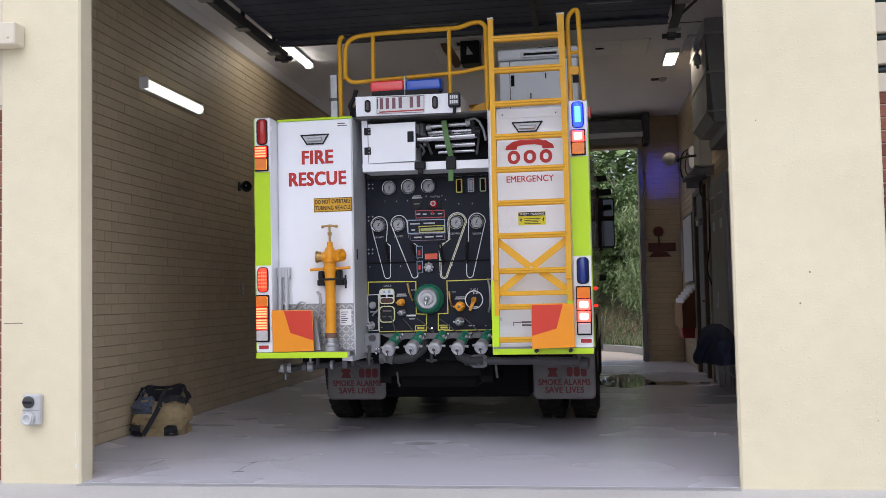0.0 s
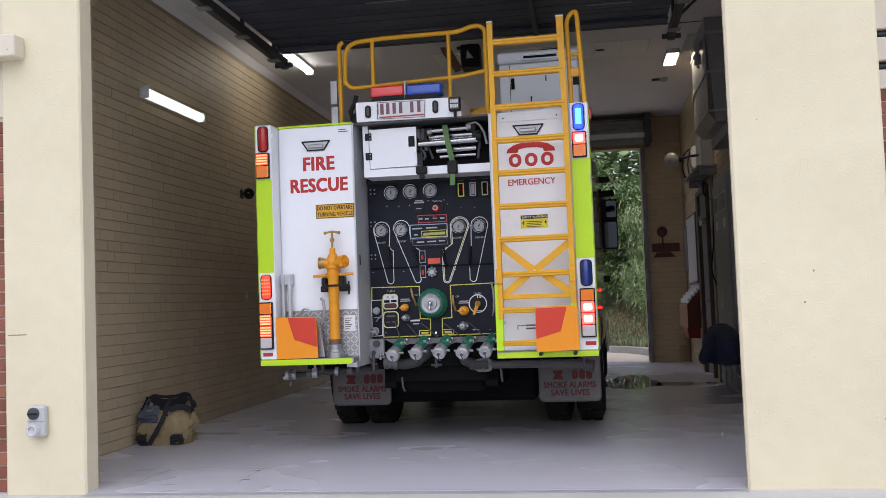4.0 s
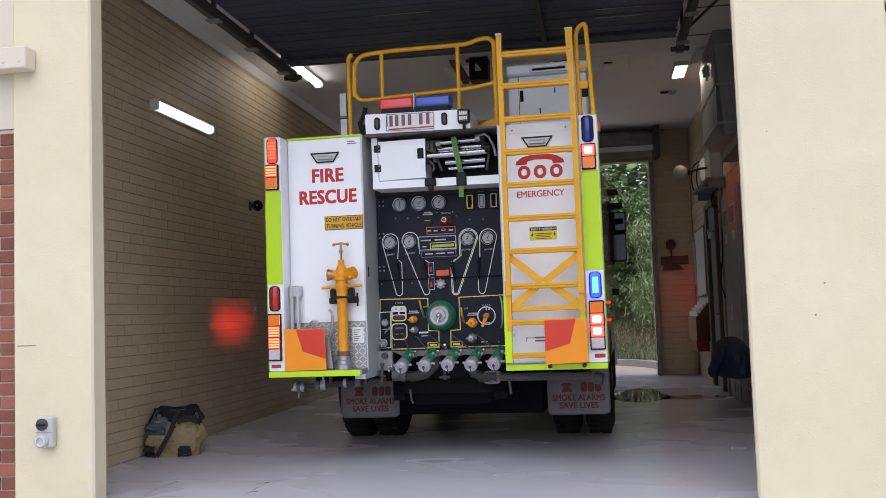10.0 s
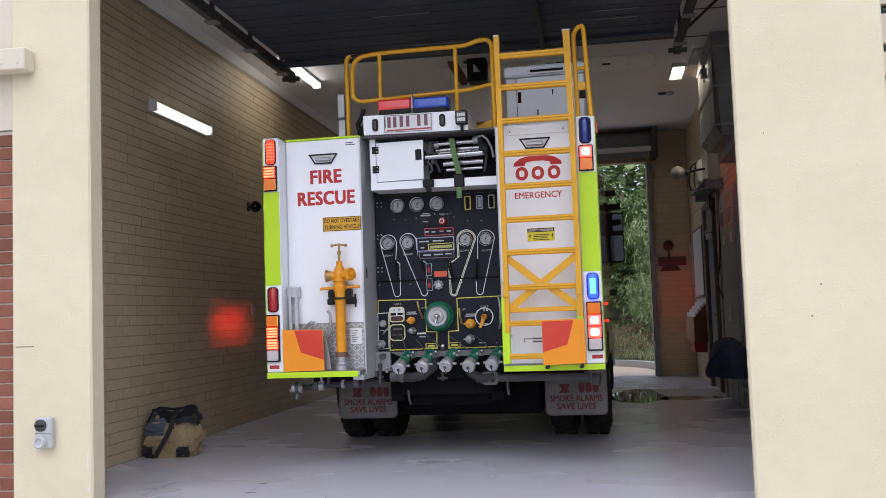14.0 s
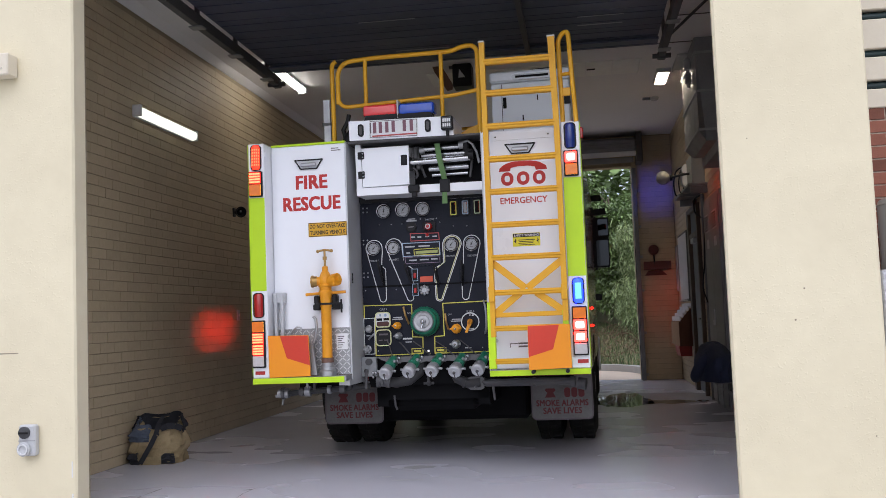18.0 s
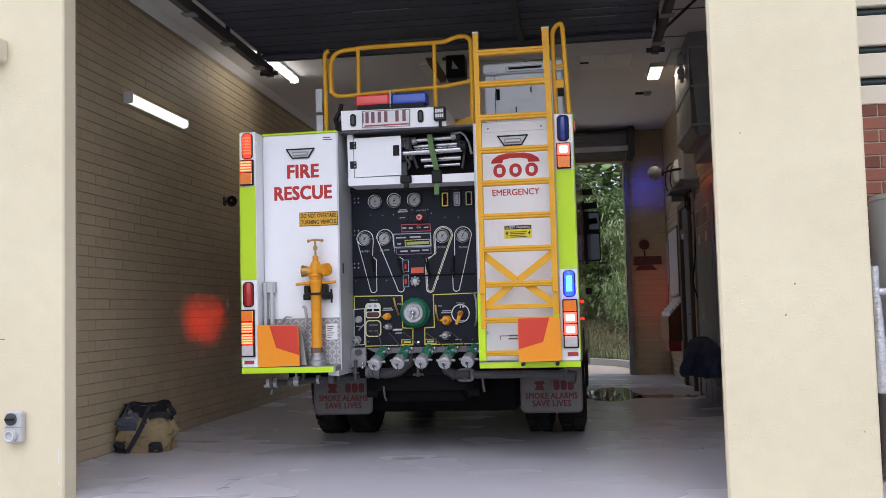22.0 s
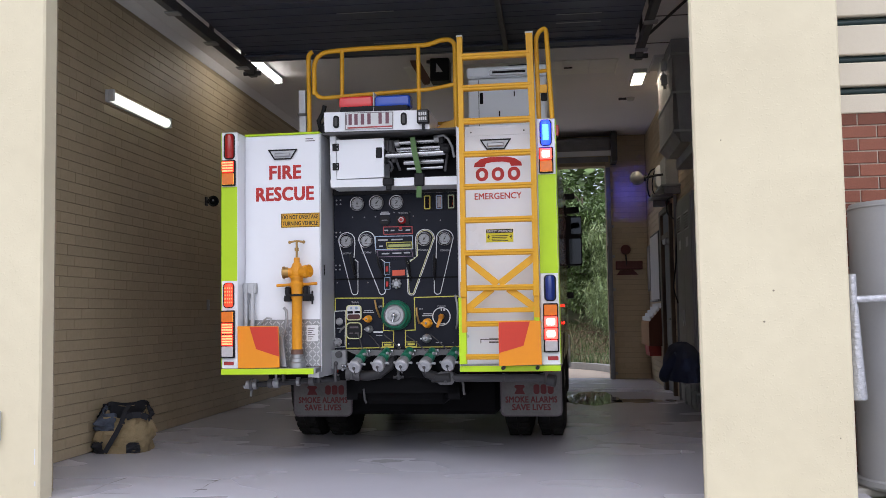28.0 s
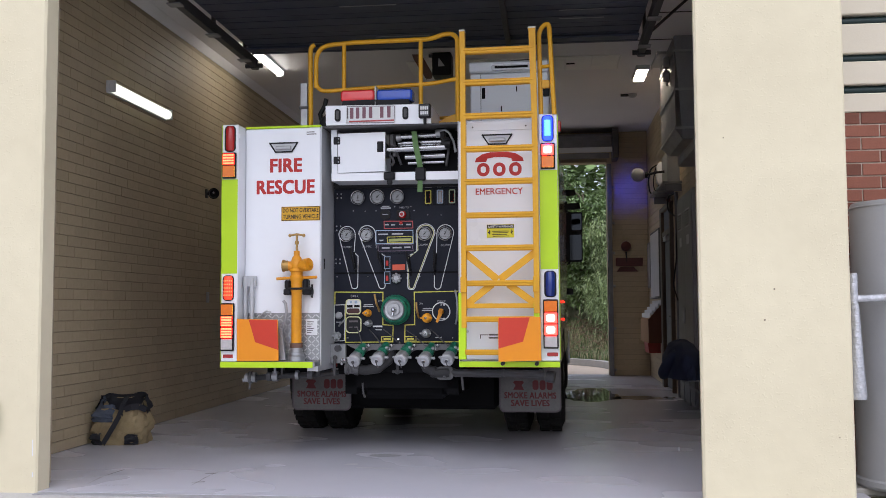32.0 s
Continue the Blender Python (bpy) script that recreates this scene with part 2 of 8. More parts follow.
M = {
    "render": render_mat(),
    "cream": mat("cream_paint", (0.68, 0.62, 0.50), 0.6, col2=(0.6, 0.54, 0.43), scale=2, bump=0.08),
    "inbrick": mat("painted_cream_brick", (0.55, 0.447, 0.292), 0.5, col2=(0.43, 0.342, 0.216), scale=1.3, fine=30, amount=0.7, bump=0.25, bscale=60, rnd=0.05),
    "injoint": mat("painted_joint", (0.38, 0.31, 0.21), 0.9, bump=0.3),
    "redbrick": mat("red_face_brick", (0.28, 0.105, 0.068), 0.85, col2=(0.20, 0.08, 0.055), scale=5, fine=70, amount=0.9, bump=0.4, bscale=110, rnd=0.28),
    "mortar": mat("grey_mortar", (0.60, 0.53, 0.45), 0.95, bump=0.5, bscale=120),
    "ceil": mat("ceiling_paint", (0.86, 0.85, 0.86), 0.7, col2=(0.74, 0.73, 0.73), scale=0.8, amount=0.5),
    "navy": mat("navy_door_steel", (0.055, 0.065, 0.105), 0.42, col2=(0.042, 0.05, 0.07), scale=1.5, amount=0.6, rvar=0.15),
    "steel": mat("galvanised_steel", (0.42, 0.43, 0.44), 0.45, 0.8, col2=(0.3, 0.3, 0.31), scale=9, amount=0.7),
    "darksteel": mat("dark_painted_steel", (0.05, 0.052, 0.058), 0.5, col2=(0.09, 0.08, 0.075), amount=0.6),
    "white": mat("white_vehicle_paint", (0.84, 0.86, 0.90), 0.25, col2=(0.78, 0.80, 0.845), scale=1.5, fine=12, amount=0.4, coat=0.4, rvar=0.08),
    "greyret": mat("satin_aluminium_sheet", (0.52, 0.53, 0.55), 0.42, 0.35, col2=(0.43, 0.44, 0.46), scale=3, amount=0.6),
    "lime": mat("lime_reflective_tape", (0.50, 0.75, 0.015), 0.4, col2=(0.42, 0.66, 0.012), scale=5, amount=0.4, bump=0.05),
    "orange": mat("orange_reflective_sheet", (0.85, 0.30, 0.008), 0.4, col2=(0.75, 0.25, 0.01), scale=4, amount=0.4),
    "redref": mat("red_reflective_sheet", (0.62, 0.045, 0.02), 0.4, col2=(0.5, 0.035, 0.02), scale=4, amount=0.4),
    "redtext": mat("red_vinyl_lettering", (0.48, 0.022, 0.018), 0.45, amount=0.3),
    "redpaint": mat("red_vehicle_paint", (0.16, 0.012, 0.010), 0.25, coat=0.5, amount=0.3),
    "yellow": mat("yellow_powder_coat", (0.74, 0.39, 0.012), 0.42, col2=(0.62, 0.30, 0.012), scale=5, fine=45, amount=0.7, bump=0.06),
    "hydrant": mat("orange_yellow_enamel", (0.80, 0.34, 0.015), 0.4, col2=(0.62, 0.24, 0.015), scale=12, amount=0.7, bump=0.15, bscale=50),
    "black": mat("black_pump_panel", (0.007, 0.009, 0.017), 0.5, col2=(0.014, 0.016, 0.026), scale=6, fine=80, amount=0.7, rvar=0.12, spec=0.22),
    "blackpl": mat("black_plastic", (0.010, 0.010, 0.012), 0.5, spec=0.3, amount=0.5, bump=0.05),
    "rubber": mat("tyre_rubber", (0.016, 0.016, 0.017), 0.8, col2=(0.03, 0.028, 0.026), scale=8, amount=0.7, bump=0.2, spec=0.15),
    "chrome": mat("bright_steel", (0.55, 0.56, 0.58), 0.24, 1.0, amount=0.3),
    "alu": mat("brushed_aluminium", (0.42, 0.43, 0.45), 0.4, 0.8, col2=(0.33, 0.34, 0.35), scale=12, amount=0.6),
    "tread": mat("tread_plate_aluminium", (0.36, 0.365, 0.375), 0.45, 0.6, col2=(0.20, 0.205, 0.21), scale=15, amount=0.6),
    "green": mat("green_anodised", (0.012, 0.15, 0.085), 0.35, col2=(0.01, 0.11, 0.07), amount=0.6),
    "strap": mat("green_webbing", (0.10, 0.19, 0.07), 0.85, col2=(0.14, 0.24, 0.11), fine=150, bump=0.4),
    "dial": mat("gauge_face", (0.34, 0.355, 0.365), 0.35, col2=(0.26, 0.27, 0.28), scale=30, amount=0.6),
    "line": mat("white_panel_line", (0.62, 0.64, 0.65), 0.5, amount=0.3),
    "yline": mat("yellow_panel_line", (0.60, 0.55, 0.09), 0.5, amount=0.3),
    "paley": mat("pale_yellow_panel_line", (0.64, 0.64, 0.36), 0.5, amount=0.3),
    "redline": mat("red_panel_line", (0.42, 0.07, 0.07), 0.5, amount=0.3),
    "bluel": mat("pale_blue_panel_line", (0.32, 0.42, 0.55), 0.5, amount=0.3),
    "greyline": mat("faded_grey_ink", (0.38, 0.39, 0.41), 0.5, amount=0.3),
    "purpline": mat("dull_mauve_panel_line", (0.20, 0.14, 0.20), 0.5, amount=0.3),
    "lcd": mat("yellow_green_screen", (0.36, 0.40, 0.14), 0.3, amount=0.3),
    "palegreen": mat("pale_green_panel_line", (0.36, 0.46, 0.30), 0.5, amount=0.3),
    "redlabel": mat("orange_red_label", (0.62, 0.10, 0.05), 0.5, amount=0.3),
    "brass": mat("tarnished_brass", (0.42, 0.26, 0.09), 0.4, 0.7, amount=0.4),
    "capalu": mat("dull_cast_aluminium", (0.56, 0.57, 0.59), 0.45, 0.5, col2=(0.40, 0.41, 0.43), scale=20, amount=0.7),
    "pipegrey": mat("grey_rubber_hose", (0.055, 0.055, 0.058), 0.5, col2=(0.035, 0.035, 0.037), amount=0.6, spec=0.25),
    "bluewhite": mat("pale_blue_grey_enamel", (0.82, 0.86, 0.90), 0.35, col2=(0.74, 0.78, 0.83), scale=3, amount=0.5),
    "flapred": mat("faded_red_print", (0.13, 0.018, 0.02), 0.6, amount=0.5),
    "ytape": mat("yellow_sign_sheet", (0.66, 0.36, 0.02), 0.5, amount=0.3),
    "ysafe": mat("bright_yellow_sticker", (0.72, 0.66, 0.03), 0.5, amount=0.3),
    "ink": mat("black_ink", (0.012, 0.011, 0.010), 0.55, amount=0.3),
    "greyink": mat("grey_ink", (0.12, 0.10, 0.11), 0.55, amount=0.3),
    "paper": mat("white_sticker", (0.72, 0.73, 0.74), 0.6, amount=0.3),
    "flap": mat("white_mudflap_plastic", (0.18, 0.175, 0.175), 0.6, col2=(0.10, 0.097, 0.093), scale=5, amount=0.8),
    "floor": floor_mat(),
    "apron": mat("pale_concrete", (0.56, 0.55, 0.53), 0.85, col2=(0.44, 0.43, 0.41), scale=1.2, fine=40, amount=0.8, bump=0.3, bscale=120),
    "stain": mat("dark_floor_stain", (0.16, 0.15, 0.15), 0.5, amount=0.6),
    "water": mat("standing_water", (0.10, 0.10, 0.105), 0.03, amount=0.4, rvar=0.015, spec=0.5),
    "tubeglow": mat("fluorescent_diffuser", (0.9, 0.9, 0.85), 0.5, emit=(0.96, 1.0, 0.86), estr=1.05),
    "warmglow": mat("warm_fluorescent_diffuser", (0.9, 0.9, 0.85), 0.5, emit=(1.0, 0.95, 0.88), estr=9.0),
    "redlens": mat("red_lamp_lens", (0.42, 0.02, 0.02), 0.12, amount=0.5, scale=20, coat=0.5),
    "redlit": mat("lit_red_lamp", (0.7, 0.05, 0.02), 0.2, emit=(1.0, 0.04, 0.02), estr=1.3),
    "taillit": mat("lit_tail_lamp", (0.8, 0.05, 0.03), 0.2, emit=(1.0, 0.012, 0.006), estr=4.0),
    "tailhot": mat("hot_lit_tail_lamp", (0.9, 0.2, 0.15), 0.2, emit=(1.0, 0.014, 0.010), estr=7.0),
    "taildiode": mat("tail_lamp_diodes", (0.9, 0.5, 0.2), 0.2, emit=(1.0, 0.20, 0.075), estr=1.7),
    "whitediode": mat("hot_lamp_diodes", (1.0, 0.9, 0.85), 0.2, emit=(1.0, 0.62, 0.56), estr=1.5),
    "reddiode": mat("red_lamp_diodes", (0.9, 0.2, 0.1), 0.2, emit=(1.0, 0.20, 0.06), estr=1.3),
    "platered": mat("maroon_plate_ink", (0.20, 0.09, 0.12), 0.5, amount=0.3),
    "amber": mat("amber_lamp_lens", (0.85, 0.20, 0.008), 0.15, amount=0.5, scale=30, coat=0.4),
    "clear": mat("clear_reverse_lens", (0.55, 0.52, 0.52), 0.15, amount=0.5, scale=30, coat=0.4),
    "bluelens": mat("dark_blue_lamp_lens", (0.012, 0.035, 0.22), 0.12, amount=0.5, scale=20, coat=0.5),
    "bluelit": mat("lit_blue_lamp", (0.05, 0.1, 0.9), 0.2, emit=(0.003, 0.010, 1.0), estr=12.0),
    "bluecore": mat("lit_blue_diodes", (0.03, 0.10, 0.6), 0.2, emit=(0.16, 0.62, 1.0), estr=1.5),
    "redstrobe": mat("lit_red_strobe", (0.9, 0.1, 0.05), 0.2, emit=(1.0, 0.03, 0.01), estr=2000.0),
    "redstrobe_front": mat("lit_red_front_strobe", (0.9, 0.1, 0.05), 0.2, emit=(1.0, 0.03, 0.01), estr=420.0),
    "amberlit": mat("lit_amber_lamp", (0.9, 0.5, 0.1), 0.2, emit=(1.0, 0.42, 0.05), estr=1.8),
    "gaugelit": mat("lit_level_gauge", (0.9, 0.2, 0.05), 0.3, emit=(1.0, 0.11, 0.02), estr=1.5),
    "gaugecore": mat("lit_level_bar", (0.9, 0.5, 0.3), 0.3, emit=(1.0, 0.55, 0.30), estr=1.5),
    "bluestrobe": mat("lit_blue_strobe", (0.1, 0.1, 0.9), 0.2, emit=(0.03, 0.05, 1.0), estr=1900.0),
    "reddome": mat("red_lightbar_dome", (0.80, 0.05, 0.055), 0.12, amount=0.4, scale=18, coat=0.6),
    "bluedome": mat("blue_lightbar_dome", (0.015, 0.075, 0.48), 0.12, amount=0.4, scale=18, coat=0.6),
    "redbarlit": mat("lit_red_dome", (0.9, 0.1, 0.08), 0.15, emit=(1.0, 0.10, 0.06), estr=1.1),
    "bluebarlit": mat("lit_blue_dome", (0.02, 0.15, 0.9), 0.15, emit=(0.02, 0.14, 1.0), estr=1.5),
    "glass": mat("dark_glass", (0.010, 0.011, 0.013), 0.10, spec=0.15, amount=0.2, rvar=0.02),
    "leaf": mat("green_leaf", (0.17, 0.25, 0.085), 0.4, col2=(0.09, 0.15, 0.05), scale=3, amount=0.8, rnd=0.5),
    "leafy": mat("pale_green_leaf", (0.38, 0.46, 0.22), 0.4, col2=(0.20, 0.28, 0.12), scale=3, amount=0.8, rnd=0.4),
    "dryleaf": mat("dry_grass_blade", (0.46, 0.39, 0.25), 0.8, col2=(0.32, 0.28, 0.14), scale=3, amount=0.8, rnd=0.4),
    "twig": mat("dry_brown_twig", (0.26, 0.17, 0.11), 0.9, col2=(0.16, 0.10, 0.065), amount=0.8, rnd=0.35),
    "bark": mat("grey_brown_bark", (0.13, 0.10, 0.075), 0.9, bump=0.6, bscale=30),
    "soil": mat("grassy_soil", (0.21, 0.18, 0.11), 0.95, col2=(0.12, 0.14, 0.06), scale=2, amount=0.9, bump=0.6, bscale=20),
    "drive": mat("tan_concrete_drive", (0.68, 0.56, 0.43), 0.85, col2=(0.58, 0.47, 0.36), scale=1.5, amount=0.7, bump=0.25),
    "kerb": mat("kerb_concrete", (0.46, 0.44, 0.41), 0.85, col2=(0.34, 0.33, 0.30), scale=4, amount=0.7, bump=0.3),
    "plastic": mat("pale_grey_plastic", (0.50, 0.51, 0.52), 0.45, amount=0.3),
    "offwhite": mat("off_white_enamel", (0.66, 0.67, 0.68), 0.35, col2=(0.58, 0.59, 0.60), amount=0.4),
    "slot": mat("black_slot", (0.008, 0.008, 0.009), 0.7, amount=0.3, spec=0.08),
    "canvas": mat("tan_canvas", (0.44, 0.34, 0.19), 0.9, col2=(0.20, 0.15, 0.08), scale=7, fine=160, amount=0.8, bump=0.5, bscale=140),
    "bagtrim": mat("black_canvas_trim", (0.020, 0.021, 0.028), 0.9, col2=(0.028, 0.029, 0.034), scale=9, amount=0.7, bump=0.4, bscale=120),
    "navyfab": mat("navy_fabric", (0.024, 0.034, 0.075), 0.9, col2=(0.03, 0.038, 0.065), scale=9, amount=0.7, bump=0.4, bscale=120),
    "bluefab": mat("slate_blue_fabric", (0.10, 0.125, 0.175), 0.85, col2=(0.05, 0.06, 0.085), scale=9, amount=0.7, bump=0.4, bscale=120),
    "card": mat("brown_cardboard", (0.34, 0.20, 0.10), 0.85, col2=(0.28, 0.16, 0.08), amount=0.6),
    "redbox": mat("red_box_paint", (0.30, 0.025, 0.02), 0.45, amount=0.5),
    "darkred": mat("dark_red_enamel", (0.10, 0.018, 0.014), 0.4, amount=0.5),
    "wood": mat("dark_stained_timber", (0.075, 0.045, 0.028), 0.5, col2=(0.045, 0.028, 0.018), scale=7, amount=0.8),
    "doorgrey": mat("grey_cabinet_enamel", (0.33, 0.335, 0.34), 0.45, col2=(0.27, 0.275, 0.28), amount=0.6),
    "greenlouv": mat("dark_green_slat", (0.012, 0.032, 0.034), 0.4, amount=0.5),
    "tank": mat("grey_tank_plastic", (0.34, 0.345, 0.36), 0.4, col2=(0.29, 0.295, 0.31), scale=3, amount=0.5),
    "foil": mat("crinkled_clear_wrap", (0.62, 0.63, 0.66), 0.22, 0.5, col2=(0.4, 0.41, 0.44), scale=40, amount=0.8, bump=0.8, bscale=60),
    "panelwhite": mat("pale_ceiling_panel", (0.90, 0.90, 0.87), 0.6, amount=0.3),
    "meterred": mat("dark_maroon_plastic", (0.07, 0.02, 0.018), 0.4, amount=0.5),
    "pumpcast": mat("grey_pump_casting", (0.13, 0.13, 0.135), 0.5, 0.3, amount=0.5),
    "mirror": mat("silvered_mirror", (0.030, 0.033, 0.038), 0.05, 1.0, amount=0.1, rvar=0.01),
    "rust": mat("brown_steel", (0.16, 0.085, 0.06), 0.6, amount=0.6),
    "darkplastic": mat("dark_grey_plastic", (0.05, 0.052, 0.056), 0.4, amount=0.4),
    "pit": mat("dark_plaster_pit", (0.30, 0.25, 0.18), 0.9, amount=0.5),
    "rollgrey": mat("grey_door_steel", (0.22, 0.22, 0.23), 0.45, 0.2, col2=(0.12, 0.12, 0.13), amount=0.6),
    "ductsteel": mat("dull_galvanised_sheet", (0.30, 0.31, 0.32), 0.5, 0.3, col2=(0.20, 0.205, 0.21), scale=5, amount=0.7),
    "darkcard": mat("dark_red_brown_board", (0.11, 0.04, 0.025), 0.8, amount=0.5),
    "globe": mat("white_opal_globe", (0.40, 0.40, 0.38), 0.3, amount=0.3),
    # pale colour that imitates wet glints on the floor
    "glint": mat("pale_painted_glint", (0.42, 0.42, 0.43), 0.5, col2=(0.30, 0.305, 0.325), scale=6, fine=30, amount=1.0),
    "thresh": mat("worn_threshold_paint", (0.40, 0.40, 0.40), 0.6, col2=(0.28, 0.28, 0.30), scale=3, amount=0.9),
    "tinband": mat("orange_tin_band", (0.55, 0.16, 0.05), 0.4, amount=0.4),
    "panelglow": mat("warm_panel_diffuser", (0.9, 0.9, 0.85), 0.5, emit=(1.0, 0.84, 0.66), estr=34.0),
    "lugalu": mat("worn_tread_lug", (0.62, 0.63, 0.64), 0.35, 0.6, amount=0.4),
    "glasspale": mat("reeded_transom_glass", (0.34, 0.38, 0.44), 0.2, amount=0.4, scale=20),
    "doorsteel": mat("blue_grey_door_paint", (0.13, 0.14, 0.16), 0.45, col2=(0.10, 0.105, 0.12), amount=0.5),
    "winglass": mat("dark_green_window", (0.01, 0.022, 0.022), 0.15, amount=0.3),
}


# ---- mesh building ----
class G:
    """Collects faces in plain lists and turns them into one mesh."""

    def __init__(self):
        self.v, self.f, self.s = [], [], []
        self.m = Matrix()

    def add(self, verts, faces, smooth=False):
        k = len(self.v)
        self.v += [tuple(self.m @ Vector(p)) for p in verts]
        self.f += [tuple(i + k for i in face) for face in faces]
        self.s += [smooth] * len(faces)
        return self

    def box(self, x0, y0, z0, x1, y1, z1, b=0.0):
        if b <= 0:
            self.add([(x, y, z) for x in (x0, x1) for y in (y0, y1) for z in (z0, z1)],
                     [(0, 1, 3, 2), (4, 6, 7, 5), (0, 4, 5, 1), (2, 3, 7, 6), (0, 2, 6, 4), (1, 5, 7, 3)])
            return self
        b = min(b, 0.45 * min(x1 - x0, y1 - y0, z1 - z0))
        lo, hi = (x0, y0, z0), (x1, y1, z1)
        vs, idx = [], {}
        for sx in (0, 1):
            for sy in (0, 1):
                for sz in (0, 1):
                    for ax in range(3):
                        c = []
                        for n, sgn in enumerate((sx, sy, sz)):
                            e = hi[n] if sgn else lo[n]
                            c.append(e if n == ax else e + (-b if sgn else b))
                        idx[sx, sy, sz, ax] = len(vs)
                        vs.append(tuple(c))
        fs = []
        for ax in range(3):
            o = [n for n in range(3) if n != ax]
            for sg in (0, 1):
                ring = []
                for p, q in ((0, 0), (1, 0), (1, 1), (0, 1)):
                    k = [0, 0, 0]
                    k[ax], k[o[0]], k[o[1]] = sg, p, q
                    ring.append(idx[k[0], k[1], k[2], ax])
                fs.append(tuple(ring if (sg == 1) == (ax != 1) else reversed(ring)))
            for p in (0, 1):
                for q in (0, 1):
                    k0, k1 = [0, 0, 0], [0, 0, 0]
                    k0[ax], k1[ax] = 0, 1
                    for k in (k0, k1):
                        k[o[0]], k[o[1]] = p, q
                    ring = (idx[(*k0, o[0])], idx[(*k1, o[0])], idx[(*k1, o[1])], idx[(*k0, o[1])])
                    flip = (p == q) == (ax != 1)
                    fs.append(ring if not flip else tuple(reversed(ring)))
        for sx in (0, 1):
            for sy in (0, 1):
                for sz in (0, 1):
                    ring = [idx[sx, sy, sz, 0], idx[sx, sy, sz, 1], idx[sx, sy, sz, 2]]
                    fs.append(tuple(ring if (sx + sy + sz) % 2 else reversed(ring)))
        return self.add(vs, fs)

    def cyl(self, p0, p1, r0, r1=None, n=16, caps=True):
        p0, p1 = Vector(p0), Vector(p1)
        r1 = r0 if r1 is None else r1
        q = (p1 - p0).to_track_quat("Z", "Y")
        vs = []
        for p, r in ((p0, r0), (p1, r1)):
            vs += [p + q @ Vector((r * math.cos(a), r * math.sin(a), 0)) for a in (2 * math.pi * i / n for i in range(n))]
        self.add(vs, [(i, (i + 1) % n, n + (i + 1) % n, n + i) for i in range(n)], True)
        if caps:
            self.add(vs[:n], [tuple(reversed(range(n)))])
            self.add(vs[n:], [tuple(range(n))])
        return self

    def lathe(self, prof, base, axis=(0, 0, 1), n=20):
        """prof: rows of (radius, height along the axis)."""
        q, base = Vector(axis).to_track_quat("Z", "Y"), Vector(base)
        vs = [base + q @ Vector((r * math.cos(2 * math.pi * i / n), r * math.sin(2 * math.pi * i / n), h)) for r, h in prof for i in range(n)]
        fs = [(j * n + i, j * n + (i + 1) % n, (j + 1) * n + (i + 1) % n, (j + 1) * n + i) for j in range(len(prof) - 1) for i in range(n)]
        return self.add(vs, fs, True)

    def tube(self, pts, r, n=10, closed=False):
        pts = [Vector(p) for p in pts]
        k = len(pts)
        vs, up = [], None
        for i, p in enumerate(pts):
            a = pts[i - 1] if (i or closed) else p
            b = pts[(i + 1) % k] if (i < k - 1 or closed) else p
            d = (b - a).normalized()
            if up is None:
                up = d.orthogonal().normalized()
            up = (up - d * up.dot(d)).normalized()
            side = d.cross(up)
            vs += [p + r * (math.cos(t) * up + math.sin(t) * side) for t in (2 * math.pi * j / n for j in range(n))]
        fs = [(i * n + j, i * n + (j + 1) % n, ((i + 1) % k) * n + (j + 1) % n, ((i + 1) % k) * n + j) for i in range(k if closed else k - 1) for j in range(n)]
        self.add(vs, fs, True)
        if not closed:
            self.add(vs[:n], [tuple(reversed(range(n)))])
            self.add(vs[-n:], [tuple(range(n))])
        return self

    def prism(self, pts, y0, y1):
        """A polygon in x and z, drawn from y0 to y1."""
        n = len(pts)
        area = sum(pts[i][0] * pts[(i + 1) % n][1] - pts[(i + 1) % n][0] * pts[i][1] for i in range(n))
        pts = list(pts) if area > 0 else list(reversed(pts))
        vs = [(x, y0, z) for x, z in pts] + [(x, y1, z) for x, z in pts]
        return self.add(vs, [tuple(range(n)), tuple(range(2 * n - 1, n - 1, -1))] + [(i, n + i, n + (i + 1) % n, (i + 1) % n) for i in range(n)])

    def ball(self, c, rx, ry=None, rz=None, n=14, k=9):
        ry, rz = ry or rx, rz or rx
        c = Vector(c)
        vs = [c + Vector((rx * math.sin(math.pi * j / k) * math.cos(2 * math.pi * i / n), ry * math.sin(math.pi * j / k) * math.sin(2 * math.pi * i / n), -rz * math.cos(math.pi * j / k))) for j in range(k + 1) for i in range(n)]
        return self.add(vs, [(j * n + i, j * n + (i + 1) % n, (j + 1) * n + (i + 1) % n, (j + 1) * n + i) for j in range(k) for i in range(n)], True)

    def mesh(self, name, material, angle=35):
        me = bpy.data.meshes.new(name)
        me.from_pydata(self.v, [], self.f)
        me.validate()
        if len(me.polygons) == len(self.s):
            me.polygons.foreach_set("use_smooth", self.s)
        me.update()
        if any(self.s):
            me.set_sharp_from_angle(angle=radians(angle))
        me.materials.append(material)
        return me


def part(name, g, material, parent, label=""):
    """One mesh object under a thing or under a part."""
    ob = new(name, g.mesh(name, material) if isinstance(g, G) else g)
    ob.parent = parent
    return tagged(ob, label)


def thing(name, m, label, category, group=""):
    """An empty at the base of a thing in parts."""
    ob = new(name)
    ob.empty_display_size = 0.2
    ob.matrix_world = m
    return tagged(ob, label, category, group)


def solid(name, g, material, label, category, group="", kind="", m=None):
    """A thing, or a piece of the setting, of one mesh."""
    ob = new(name, g.mesh(name, material))
    if m is not None:
        ob.matrix_world = m
    return tagged(ob, label, category, group, kind)


